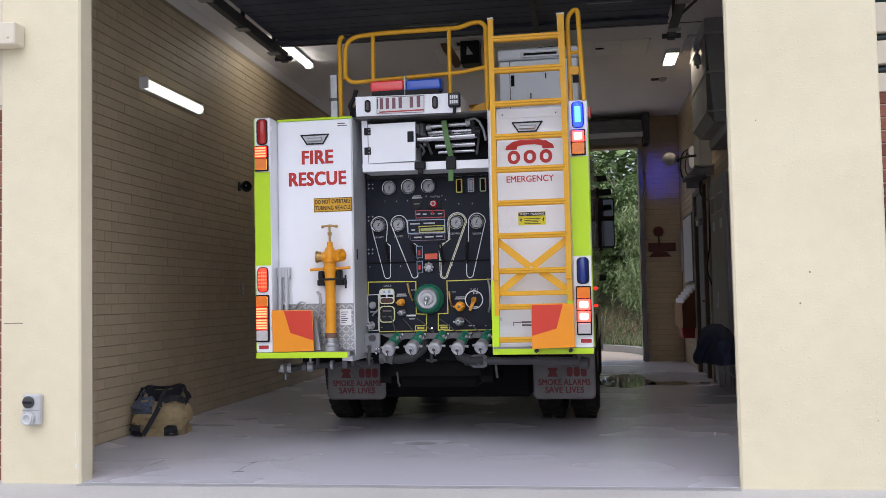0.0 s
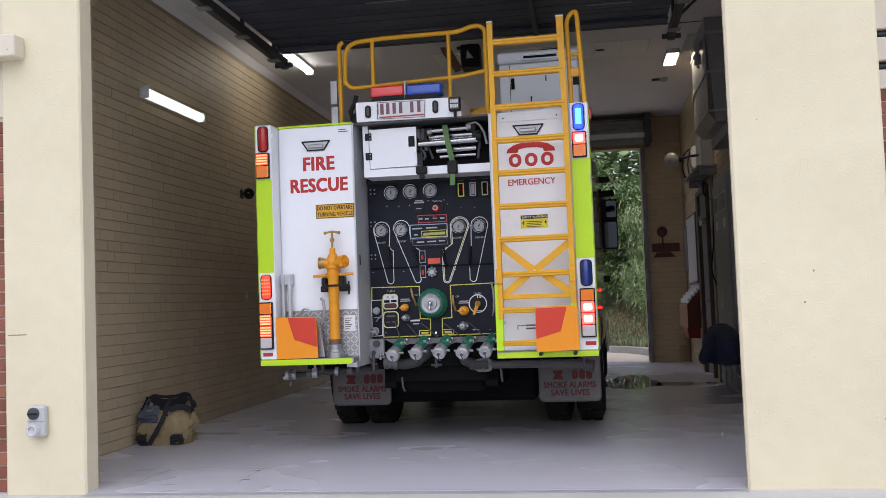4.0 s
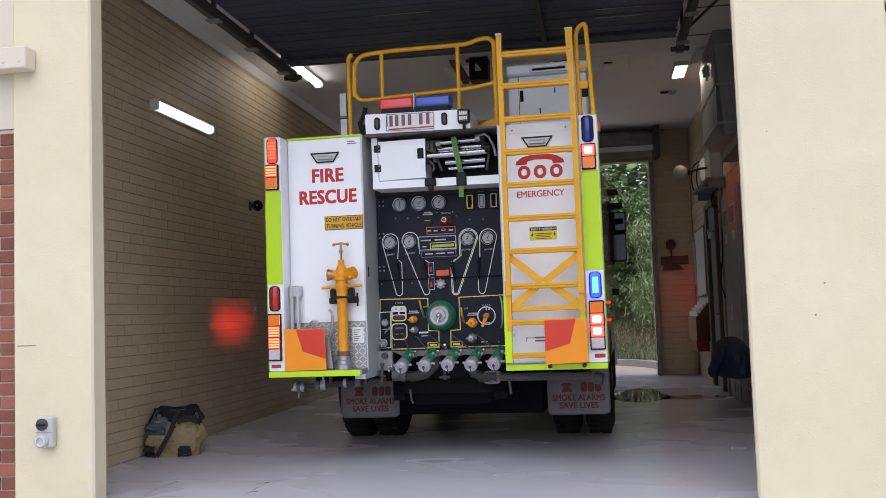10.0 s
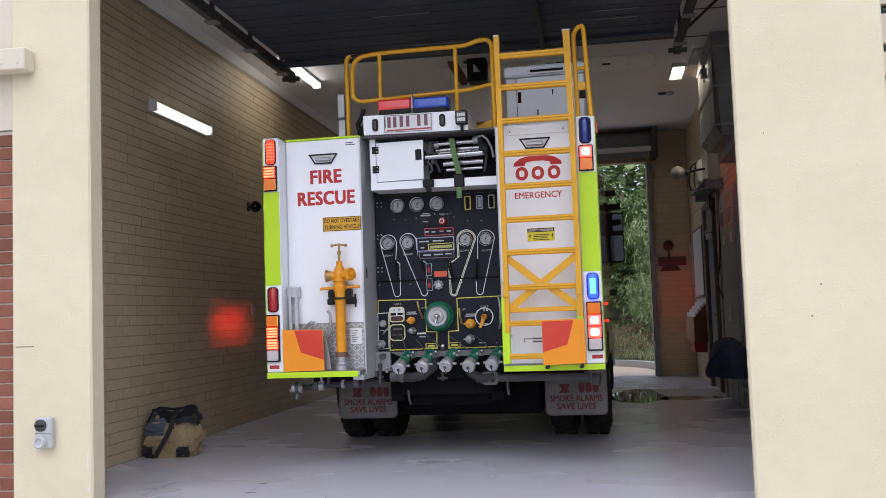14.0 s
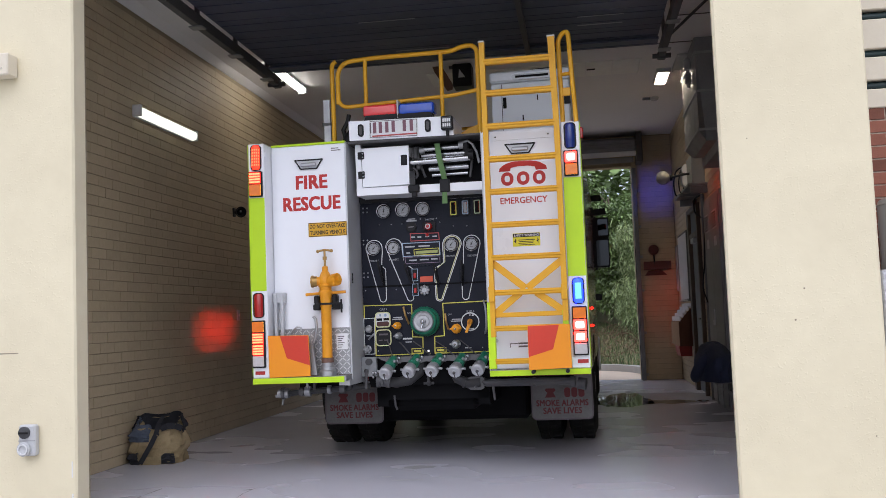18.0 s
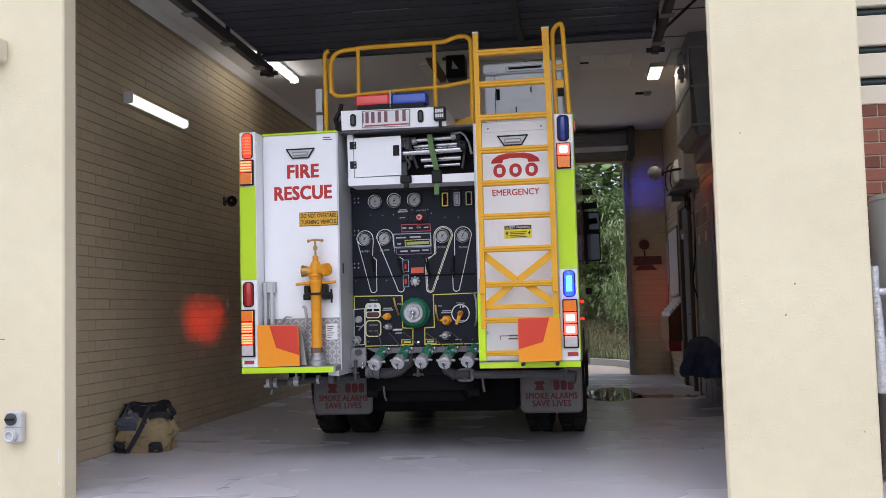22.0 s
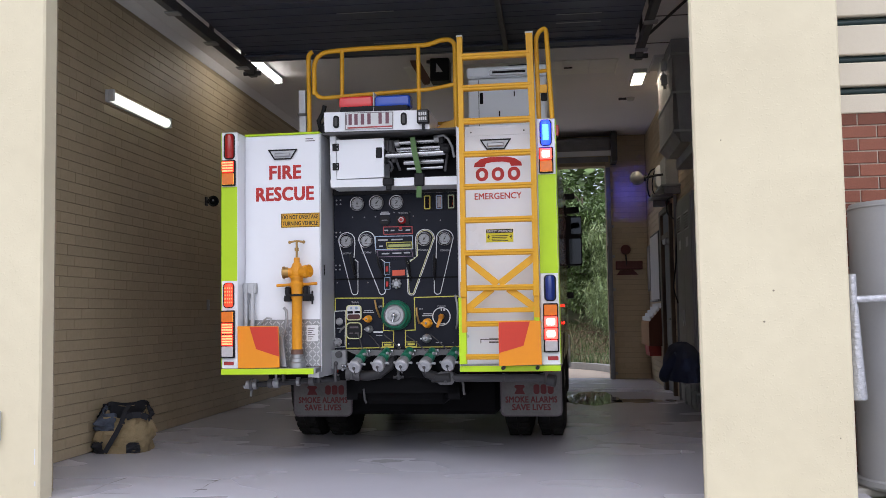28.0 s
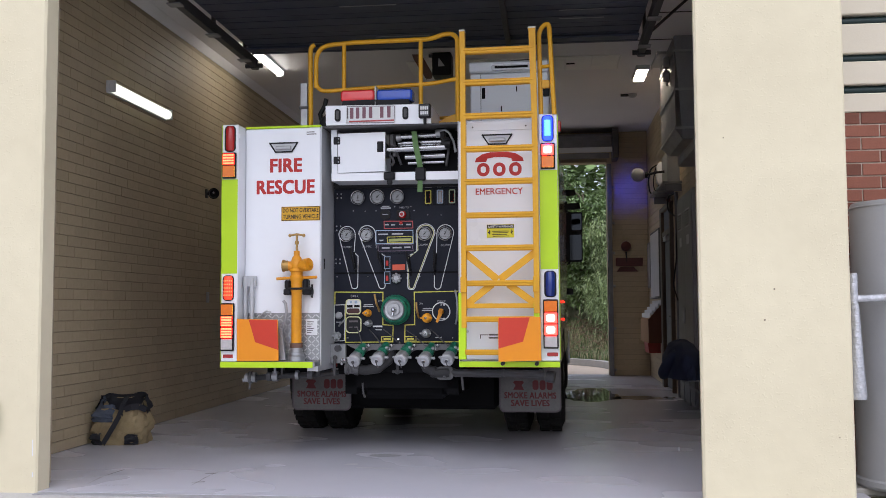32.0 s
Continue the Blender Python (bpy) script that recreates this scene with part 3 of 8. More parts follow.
def text_mesh(words, width, height, material, bold=0.0, depth=0.0006, gap=1.0):
    """Lettering of the given width and height in the plane of x and z, centred on its origin, facing -y."""
    cu = bpy.data.curves.new("lettering", "FONT")
    cu.body, cu.align_x, cu.align_y, cu.offset, cu.extrude, cu.resolution_u = words, "CENTER", "CENTER", 0.0, 0.01, 3
    cu.space_character = gap
    ob = bpy.data.objects.new("lettering", cu)
    scene.collection.objects.link(ob)
    bpy.context.view_layer.update()
    me = bpy.data.meshes.new_from_object(ob.evaluated_get(bpy.context.evaluated_depsgraph_get()))
    bpy.data.objects.remove(ob)
    if bold:
        base = [tuple(v.co) for v in me.vertices]
        faces = [tuple(p.vertices) for p in me.polygons]
        vs, fs = [], []
        for i, (dx, dy) in enumerate(((-1, -0.6), (1, -0.6), (-1, 0.6), (1, 0.6), (0, 0))):
            fs += [tuple(k + len(vs) for k in f) for f in faces]
            vs += [(x + dx * bold * 1.1, y + dy * bold * 1.1, z * (1 + 0.04 * i)) for x, y, z in base]
        me = bpy.data.meshes.new("lettering")
        me.from_pydata(vs, [], fs)
    xs, ys = [v.co.x for v in me.vertices], [v.co.y for v in me.vertices]
    cx, cy, w, h = (min(xs) + max(xs)) / 2, (min(ys) + max(ys)) / 2, max(xs) - min(xs), max(ys) - min(ys)
    for v in me.vertices:
        x, y, z = v.co
        v.co = ((x - cx) / w * width, -z / 0.01 * depth, (y - cy) / h * height)
    me.materials.clear()
    me.materials.append(material)
    return me


def lettering(name, words, x, y, z, width, height, material, parent, label="", bold=0.0, gap=1.0):
    ob = part(name, text_mesh(words, width, height, material, bold, gap=gap), material, parent, label)
    ob.location = (x, y, z)
    return ob


def arc(cx, cz, r, a0, a1, n=6):
    """Points on an arc in x and z, degrees."""
    return [(cx + r * math.cos(radians(a0 + (a1 - a0) * i / n)), cz + r * math.sin(radians(a0 + (a1 - a0) * i / n))) for i in range(n + 1)]


def rounded(x0, z0, x1, z1, r, n=4):
    """A rounded rectangle in x and z."""
    return arc(x1 - r, z1 - r, r, 0, 90, n) + arc(x0 + r, z1 - r, r, 90, 180, n) + arc(x0 + r, z0 + r, r, 180, 270, n) + arc(x1 - r, z0 + r, r, 270, 360, n)


def pierced(g, x0, x1, z0, z1, y0, y1, ox0, ox1, oz0, oz1):
    """A wall in x and z with one opening through it."""
    if ox0 > x0:
        g.box(x0, y0, z0, ox0, y1, z1)
    if ox1 < x1:
        g.box(ox1, y0, z0, x1, y1, z1)
    if oz1 < z1:
        g.box(ox0, y0, oz1, ox1, y1, z1)
    if oz0 > z0:
        g.box(ox0, y0, z0, ox1, y1, oz0)
    return g


# ---- structure ----
LX, RX, FY, CZ = -2.683, 2.79, 10.45, 4.055

ground = solid("ground", G().box(-120, -120, -0.4, 120, 14.0, -0.02).box(-120, 14.0, -0.4, 120, 160, -0.021), M["soil"], "grassy bare ground around the station", "ground", kind="structure")
floor = solid("floor", G().box(LX - 0.25, 0.02, -0.2, RX + 0.25, FY + 0.25, 0.0), M["floor"], "grey painted concrete bay floor, damp in places", "floor", kind="structure")
# the apron is stretched far out of view to bounce more light in
apron = solid("apron", G().box(-16, -32, -0.25, 16, 0.016, -0.006), M["apron"], "pale weathered concrete apron before the bay", "pavement", kind="structure")
driveway = solid("driveway", G().box(-7, FY + 0.254, -0.2, 9, 14.6, -0.012), M["drive"], "tan concrete driveway behind the station", "road", kind="structure")

# front wall: two rendered piers and the beam over the opening
pier_l = solid("pier_left", G().box(-2.525, 0.0, -0.1, -1.975, 0.16, 5.2, 0.012), M["render"], "cream rendered masonry pier with chipped foot", "pier", kind="structure")
pier_r = solid("pier_right", G().box(2.045, 0.0, -0.1, 2.885, 0.06, 5.2, 0.012).box(2.14, 0.0605, -0.1, 2.885, 0.30, 5.2), M["render"], "cream rendered masonry pier with rough plaster", "pier", kind="structure")
lintel = solid("front_beam", G().box(-1.975, 0.004, 3.72, 2.045, 0.26, 5.2), M["render"], "cream rendered beam over the bay opening", "beam", kind="structure")
wall_front_l = solid("wall_front_left", G().box(-2.95, 0.17, 0, -2.06, 0.32, 4.3), M["injoint"], "inner face of the front wall", "wall", kind="structure")
wall_left = solid("wall_left", G().box(LX - 0.28, 0.325, -0.1, LX - 0.008, FY + 0.25, 4.3), M["injoint"], "cream painted brick side wall of the bay", "wall", kind="structure")
wall_right = solid("wall_right", G().box(RX + 0.008, 0.305, -0.1, 2.884, 7.12, 4.3).box(RX + 0.008, 7.12, 2.52, 2.884, 8.32, 4.3).box(RX + 0.008, 8.32, -0.1, 2.884, FY + 0.25, 4.3), M["injoint"], "cream painted brick side wall with equipment", "wall", kind="structure")
wall_back = solid("wall_back", pierced(G(), LX, RX, 0, 4.3, FY + 0.008, FY + 0.24, -1.95, 2.12, 0, 3.545), M["injoint"], "cream painted brick rear wall with a drive-through opening", "wall", kind="structure")
ceiling = solid("ceiling", G().box(LX - 0.28, 0.27, CZ, RX + 0.28, FY + 0.25, CZ + 0.2), M["ceil"], "dull off-white sheeted ceiling", "ceiling", kind="structure")
cornice = G()
cornice.add([(LX, 0.33, 4.0), (LX, 10.4, 4.0), (LX + 0.10, 10.4, CZ - 0.002), (LX + 0.10, 0.33, CZ - 0.002), (LX - 0.004, 0.33, CZ - 0.002), (LX - 0.004, 10.4, CZ - 0.002)],
            [(0, 3, 2, 1), (0, 1, 5, 4), (0, 4, 3), (1, 2, 5)])
solid("cornice", cornice, M["ceil"], "grey painted cornice strip along the wall", "cornice", kind="structure")
# unseen roof, added over the bay to keep daylight out
solid("roof", G().box(LX - 0.6, 0.0, 5.21, RX + 0.6, FY + 0.8, 5.35), M["steel"], "unseen flat metal roof added over the bay to block daylight", "roof", kind="structure")

# facade to the left: red brick below a cream band, with a dark window
wall_fl = solid("wall_facade_left", pierced(G(), -9.0, -2.529, 0, 2.43, 0.05, 0.29, -4.6, -2.66, 1.98, 2.43), M["mortar"], "red brick facade wall beside the bay", "wall", kind="structure")
solid("facade_band", G().box(-9.0, 0.035, 2.434, -2.529, 0.29, 5.2), M["cream"], "cream painted wall band above the red brick", "wall", kind="structure")
w = thing("window_1", pose(-3.63, 0.15, 1.98), "dark green glazed window in the brick facade", "window")
tagged(w, kind="structure")
part("window_frame", G().box(-0.97, 0, 0, 0.966, 0.04, 0.045).box(-0.97, 0, 0.405, 0.966, 0.04, 0.446).box(-0.97, 0, 0.045, -0.925, 0.04, 0.405).box(0.922, 0, 0.045, 0.966, 0.04, 0.405), M["greenlouv"], w)
part("pane", G().box(-0.925, 0.015, 0.045, 0.922, 0.025, 0.405), M["winglass"], w)
gut = thing("eaves_box", pose(0, 0, 0), "cream boxed eaves gutter with rivets ending at the pier", "gutter")
tagged(gut, kind="structure")
part("box", G().box(-6.0, -0.12, 2.79, -2.355, -0.004, 2.935, 0.008), M["cream"], gut)
for i in range(8):
    part("rivet", G().ball((-2.40 - i * 0.11, -0.122, 2.835), 0.007, n=8, k=6), M["cream"], gut)

# facade to the right, set back: brick, cream cladding with dark green slats
wall_fr = solid("wall_facade_right", G().box(2.889, 0.91, 0, 9.0, 1.15, 2.40), M["mortar"], "red brick facade wall set back beside the bay", "wall", kind="structure")
solid("wall_return", G().box(2.886, 0.31, 0, 2.888, 0.90, 5.2), M["cream"], "cream return wall beside the pier", "wall", kind="structure")
clad = thing("louvred_screen", pose(2.889, 0.90, 2.40), "cream boards with dark green gaps above the brickwork", "cladding")
tagged(clad, kind="structure")
part("backing", G().box(0, 0.10, 0.0, 6.1, 0.2, 2.8), M["greenlouv"], clad)
for z0, z1 in ((0.004, 0.13), (0.19, 0.345), (0.40, 0.60), (0.665, 0.80), (0.865, 1.02), (1.08, 1.28), (1.345, 1.6), (1.67, 2.8)):
    part("board", G().box(0.002, -0.01, z0, 6.1, 0.09, z1, 0.006), M["cream"], clad)
    part("slat", G().cyl((0.002, 0.045, z1 + 0.03), (6.1, 0.045, z1 + 0.03), 0.026, n=12), M["greenlouv"], clad)
solid("plinth", G().box(2.89, 0.40, -0.02, 4.6, 0.90, 0.028, 0.008), M["kerb"], "concrete slab under the tank", "plinth", kind="structure")

# rear outside: kerb and bank
KX, KY, KR = -0.17, 11.93, 2.40
kerb, verge = G(), G()


def kerb_piece(near, far, g, w0, w1, z0, z1):
    """A block between two stations of the kerb's line, each a point and its outward direction."""
    ring = [(x + nx * w, y + ny * w) for (x, y, nx, ny) in (near, far) for w in (w0, w1)]
    g.add([(x, y, z) for z in (z0, z1) for x, y in ring], [(0, 1, 3, 2), (4, 6, 7, 5), (0, 2, 6, 4), (1, 5, 7, 3), (0, 4, 5, 1), (2, 3, 7, 6)])


stations = [(KX + KR * math.cos(a), KY + KR * math.sin(a), math.cos(a), math.sin(a)) for a in (radians(5 * i) for i in range(19))]
stations += [(KX - 0.6 * i, KY + KR, 0.0, 1.0) for i in range(1, 12)]
for near, far in zip(stations, stations[1:]):
    kerb_piece(near, far, kerb, 0.0, 0.17, -0.1, 0.11)
    kerb_piece(near, far, verge, 0.171, 3.2, -0.1, 0.085)
solid("verge", verge, M["soil"], "strip of bare grassy soil behind the kerb", "verge", kind="structure")
solid("kerb", kerb, M["kerb"], "pale curved concrete kerb behind the driveway", "kerb", kind="structure")


# ---- the fire truck: local x to its right, y from the tail to the cab, z up ----
TM = pose(0.0, 1.20, 0.0, 0, 0, -1.72)
truck = thing("fire_truck", TM, "white and lime fire truck parked tail-out with its emergency lights on", "fire truck")


def tp(name, g, material, label="", parent=None):
    return part(name, g, material, parent or truck, label)


def slab(pts, y0, y1):
    return G().prism(pts, y0, y1)


def ribbon(pts, y, w=0.005, t=0.0015, closed=False):
    """A painted line that stands just proud of a panel in x and z."""
    g = G()
    n = len(pts)
    for i in range(n if closed else n - 1):
        (ax, az), (bx, bz) = pts[i], pts[(i + 1) % n]
        d = math.hypot(bx - ax, bz - az)
        if d < 1e-6:
            continue
        ux, uz = (bx - ax) / d, (bz - az) / d
        k = w / 2
        ax, az, bx, bz = ax - ux * k * 0.9, az - uz * k * 0.9, bx + ux * k * 0.9, bz + uz * k * 0.9
        tt = t + 0.0002 * (i % 2)
        g.prism([(ax - uz * k, az + ux * k), (bx - uz * k, bz + ux * k), (bx + uz * k, bz - ux * k), (ax + uz * k, az - ux * k)], y - tt, y)
    return g


# chassis, body and cab
tp("chassis", G().box(-0.45, 0.6, 0.45, -0.36, 7.0, 0.68).box(0.36, 0.6, 0.45, 0.45, 7.0, 0.68).box(-0.45, 0.6, 0.5, 0.45, 0.7, 0.62).box(-0.36, 2.0, 0.45, 0.36, 2.25, 0.7), M["slot"])
tp("body", G().box(-1.235, 0.56, 0.66, 1.235, 4.75, 2.485, 0.02), M["redpaint"], "dark red painted body side")
tp("roof_deck", G().box(-1.20, 0.57, 2.486, 1.20, 4.74, 2.499, 0.003), M["offwhite"], "white roof deck")
tp("cab_roof", G().box(-1.08, 5.08, 2.621, 1.08, 7.05, 2.633, 0.004), M["offwhite"], "white cab roof")
tp("cab", G().box(-1.20, 4.95, 0.62, 1.20, 7.2, 2.62, 0.10), M["redpaint"])
tp("windscreen", G().box(-1.08, 7.19, 1.5, 1.08, 7.215, 2.35, 0.01), M["glass"])
tp("bumper", G().box(-1.22, 7.2, 0.30, 1.22, 7.36, 0.8, 0.03), M["white"])
tp("under_tank", G().box(-1.14, 2.95, 0.30, -0.5, 5.4, 0.658, 0.03).box(0.5, 2.95, 0.30, 1.14, 5.4, 0.658, 0.03), M["slot"], "black side tank under the body")
# added black blocks, set low to keep light from under the truck
tp("light_block", G().box(-0.69, 1.32, 0.26, 0.69, 5.4, 0.658, 0.03).box(-0.44, 0.735, 0.44, 0.44, 1.30, 0.658, 0.03), M["slot"], "black block added between the wheels to darken the floor below")
tp("gearbox", G().box(-0.34, 3.2, 0.30, 0.34, 6.6, 0.78, 0.05), M["slot"], "black gearbox and engine sump")
tp("pump_casing", G().box(-0.50, 0.535, 0.62, 0.515, 0.70, 0.843, 0.01).box(-0.34, 0.72, 0.40, 0.34, 1.5, 0.655, 0.04), M["slot"], "black pump casing behind the outlets")
tp("axle", G().cyl((-0.9, 2.1, 0.5), (0.9, 2.1, 0.5), 0.07).ball((0, 2.1, 0.5), 0.2, 0.2, 0.18), M["darksteel"])
tp("axle", G().cyl((-0.9, 6.2, 0.5), (0.9, 6.2, 0.5), 0.06), M["darksteel"])
for sx in (-1, 1):
    for y, xs in ((2.1, ((0.70, 0.95), (0.99, 1.24))), (6.2, ((0.93, 1.20),))):
        for x0, x1 in xs:
            a, b = sorted((sx * x0, sx * x1))
            wheel = tp("wheel", G().lathe([(0.0, a), (0.25, a + 0.02), (0.25, b - 0.02), (0.0, b)], (0, y, 0.505), (1, 0, 0), 24), M["steel"])
            h = b - a
            tp("tyre", G().lathe([(0.26, 0.02), (0.42, 0.0), (0.485, 0.03), (0.505, 0.06), (0.505, h - 0.06), (0.485, h - 0.03), (0.42, h), (0.26, h - 0.02)], (a, y, 0.505), (1, 0, 0), 40), M["rubber"], "black truck tyre", wheel)
            tread = G()
            for i in range(36):
                ang = 2 * math.pi * i / 36
                tread.m = Matrix.Translation((0, y, 0.505)) @ Matrix.Rotation(ang, 4, "X")
                tread.box(a + 0.03, -0.028, 0.49, a + h * 0.45, 0.028, 0.513, 0.003).box(a + h * 0.55, -0.01, 0.49, b - 0.03, 0.046, 0.513, 0.003)
            tp("tread", tread, M["rubber"], "", wheel)

# tail: tray, lockers, pillars
tp("tray", G().box(-1.25, 0.0, 0.695, -0.53, 0.16, 0.735, 0.004), M["alu"])
tp("tray_edge", G().box(-1.25, -0.006, 0.69, -0.545, 0.0, 0.732), M["lime"], "lime tape along the tray edge")
tp("tray", G().box(0.535, 0.0, 0.70, 1.25, 0.16, 0.74, 0.004), M["alu"])
tp("tray_edge", G().box(0.535, -0.006, 0.70, 1.25, 0.0, 0.74), M["lime"], "lime tape along the tray edge")
tp("pillar", G().box(-1.25, 0.0, 0.735, -1.124, 0.20, 2.505, 0.006), M["white"], "white tail pillar")
tp("pillar", G().box(1.118, 0.0, 0.742, 1.25, 0.20, 2.505, 0.006), M["white"], "white tail pillar")
tp("pillar_tape", G().box(-1.247, -0.003, 1.385, -1.127, -0.0005, 2.09), M["lime"], "lime reflective tape")
tp("pillar_tape", G().box(1.121, -0.003, 1.392, 1.247, -0.0005, 2.10), M["lime"], "lime reflective tape")
tp("pillar_tape", G().box(-1.2535, 0.0, 0.75, -1.2505, 0.2, 2.5), M["lime"], "lime reflective tape")
tp("pillar_tape", G().box(1.2505, 0.0, 0.75, 1.2535, 0.2, 2.5), M["lime"], "lime reflective tape")
lock = tp("locker", G().box(-1.122, 0.15, 0.737, -0.53, 0.545, 2.495, 0.008), M["white"], "white side locker")
tp("locker_cap", G().box(-1.12, 0.146, 2.496, -0.53, 0.545, 2.512, 0.003), M["lime"], "lime edge along the locker top", lock)
tp("cheek_plate", slab([(-0.5285, 0.70), (-0.5215, 0.70), (-0.5215, 2.50), (-0.5285, 2.50)], 0.145, 0.545), M["greyret"], "satin grey aluminium cheek", lock)
tp("cheek_latch", G().box(-0.521, 0.21, 1.42, -0.515, 0.225, 1.5, 0.002), M["blackpl"], "", lock)
foot = tp("cheek_foot", G().prism([(-0.60, 0.665), (-0.52, 0.66), (-0.5216, 0.70), (-0.60, 0.70)], 0.05, 0.5), M["greyret"], "", lock)
rlock = tp("locker", G().box(0.525, 0.12, 0.742, 1.117, 0.545, 2.495, 0.008), M["white"], "white locker behind the ladder")
tp("cheek_plate", G().box(0.517, 0.125, 0.70, 0.5245, 0.545, 2.5), M["greyret"], "", rlock)
for x, z, y in ((-0.818, 2.345, 0.15), (0.81, 2.352, 0.12)):
    hd = tp("latch_recess", slab([(x - 0.105, z + 0.032), (x + 0.105, z + 0.032), (x + 0.062, z - 0.032), (x - 0.062, z - 0.032)], y - 0.006, y), M["greyret"], "recessed paddle latch with black rim")
    tp("latch_rim", ribbon([(x - 0.108, z + 0.034), (x + 0.108, z + 0.034), (x + 0.064, z - 0.034), (x - 0.064, z - 0.034)], y - 0.006, 0.010, 0.006, True), M["blackpl"], "", hd)
    tp("latch_handle", G().box(x - 0.062, y - 0.024, z - 0.018, x + 0.062, y - 0.008, z + 0.012, 0.007), M["alu"], "bright paddle", hd)
tp("riveted_strip", G().box(0.60, 0.114, 2.42, 1.06, 0.12, 2.475, 0.002), M["white"])
for x in (0.63, 1.02):
    tp("rivet", G().ball((x, 0.113, 2.447), 0.006, n=8, k=6), M["darksteel"])

# lettering and stickers on the tail

def words(name, s, x, z, y, w, h, material, label="", bold=0.0, parent=None, gap=1.0):
    return lettering(name, s, x, y - 0.0008, z, w, h, M[material], parent or truck, label, bold, gap)


words("lettering", "FIRE", *(-0.801, 2.209), 0.15, 0.252, 0.106, "redtext", "red capital lettering", 0.040, gap=1.06)
words("lettering", "RESCUE", *(-0.804, 2.044), 0.15, 0.456, 0.108, "redtext", "red capital lettering", 0.040, gap=1.06)
sg = tp("turning_sign", G().box(-0.835, 0.146, 1.785, -0.533, 0.1495, 1.893, 0.001), M["ytape"], "yellow turning-vehicle warning sign")
tp("sign_border", ribbon([(-0.831, 1.789), (-0.537, 1.789), (-0.537, 1.889), (-0.831, 1.889)], 0.146, 0.004, 0.001, True), M["ink"], "", sg)
words("lettering", "DO NOT OVERTAKE", -0.684, 1.864, 0.146, 0.278, 0.032, "ink", "black capital lettering", 0.022, sg, 1.04)
words("lettering", "TURNING VEHICLE", -0.684, 1.816, 0.146, 0.278, 0.032, "ink", "black capital lettering", 0.022, sg, 1.04)
half_shape = [(0.179, 2.188), (0.170, 2.216), (0.124, 2.246), (0.064, 2.259)]
inner = [(0.096, 2.188), (0.088, 2.212), (0.037, 2.222)]
ph = slab([(0.8235 - dx, z) for dx, z in half_shape] + [(0.8235 + dx, z) for dx, z in reversed(half_shape)] + [(0.8235 + dx, z) for dx, z in inner] + [(0.8235 - dx, z) for dx, z in reversed(inner)], 0.1175, 0.119)
tp("handset_emblem", ph, M["redtext"], "red telephone handset emblem")
for x in (0.706, 0.8235, 0.941):
    tp("emblem_bar", slab(rounded(x - 0.046, 2.082, x + 0.046, 2.182, 0.045, 6), 0.1175, 0.119), M["redtext"], "red rounded bar of the emergency emblem")
    tp("emblem_slot", slab(rounded(x - 0.019, 2.108, x + 0.019, 2.156, 0.017, 5), 0.1165, 0.1173), M["white"])
words("lettering", "EMERGENCY", 0.821, 1.971, 0.12, 0.345, 0.047, "redtext", "red capital lettering", 0.011)
ws = tp("warning_sticker", G().box(0.728, 0.1165, 1.631, 0.927, 0.1195, 1.727, 0.001), M["ysafe"], "yellow safety warning sticker")
tp("sticker_head", G().box(0.730, 0.1155, 1.698, 0.925, 0.1165, 1.725), M["ink"], "", ws)
words("lettering", "SAFETY WARNING", 0.8275, 1.7115, 0.1155, 0.180, 0.017, "paper", "white capital lettering", 0.01, ws)
for i in range(4):
    tp("text_bar", G().box(0.768 + 0.004 * (i % 2), 0.1158, 1.675 - i * 0.012, 0.890 - 0.008 * (i % 3), 0.1164, 1.680 - i * 0.012), M["ink"], "", ws)
for x in (0.745, 0.908):
    tp("bolt_mark", slab([(x, 1.690), (x + 0.012, 1.67), (x + 0.004, 1.668), (x + 0.008, 1.65), (x - 0.01, 1.672), (x, 1.674)], 0.1158, 0.1164), M["ink"], "", ws)
for i, w in enumerate((0.07, 0.075)):
    tp("text_bar", G().box(0.735, 0.1185, 0.92 - i * 0.022, 0.735 + w, 0.1195, 0.932 - i * 0.022), M["greyink"])
tp("fuel_mark", ribbon([(0.675, 0.90), (0.675, 0.925), (0.73, 0.925)], 0.1195, 0.006, 0.001), M["greyink"])

# tread plate and tools in the left tray
tread = tp("tread_plate", G().box(-1.12, 0.143, 0.738, -0.535, 0.1485, 1.09, 0.001), M["tread"], "bright aluminium tread plate")
lug = G()
for i in range(19):
    for j in range(11):
        x, z = -1.105 + i * 0.031, 0.755 + j * 0.031
        if (i + j) % 2:
            k = 0.0095
        else:
            k = -0.0095
        lug.prism([(x - 0.0105, z - k - 0.0045), (x - 0.0125, z - k), (x - 0.0105, z - k + 0.0045), (x + 0.0105, z + k + 0.0045), (x + 0.0125, z + k), (x + 0.0105, z + k - 0.0045)], 0.1405, 0.1435)
tagged(tp("tread_pattern", lug, M["lugalu"], "", tread), kind="stuff")
for i, w in enumerate((0.06, 0.075)):
    tp("text_bar", G().box(-0.64, 0.1488, 2.455 - i * 0.016, -0.64 + w, 0.1498, 2.462 - i * 0.016), M["greyink"])
brd = tp("marker_board", slab([(-1.124, 1.048), (-0.811, 1.042), (-0.802, 0.741), (-1.119, 0.736)], -0.006, 0.004), M["orange"], "orange and red reflective marker board")
tp("red_field", slab([(-1.031, 1.042), (-0.815, 1.038), (-0.805, 0.82), (-0.98, 0.877)], -0.0085, -0.0065), M["redref"], "", brd)
brd = tp("marker_board", slab([(0.822, 1.053), (1.119, 1.055), (1.122, 0.751), (0.822, 0.742)], -0.076, -0.066), M["orange"], "orange and red reflective marker board")
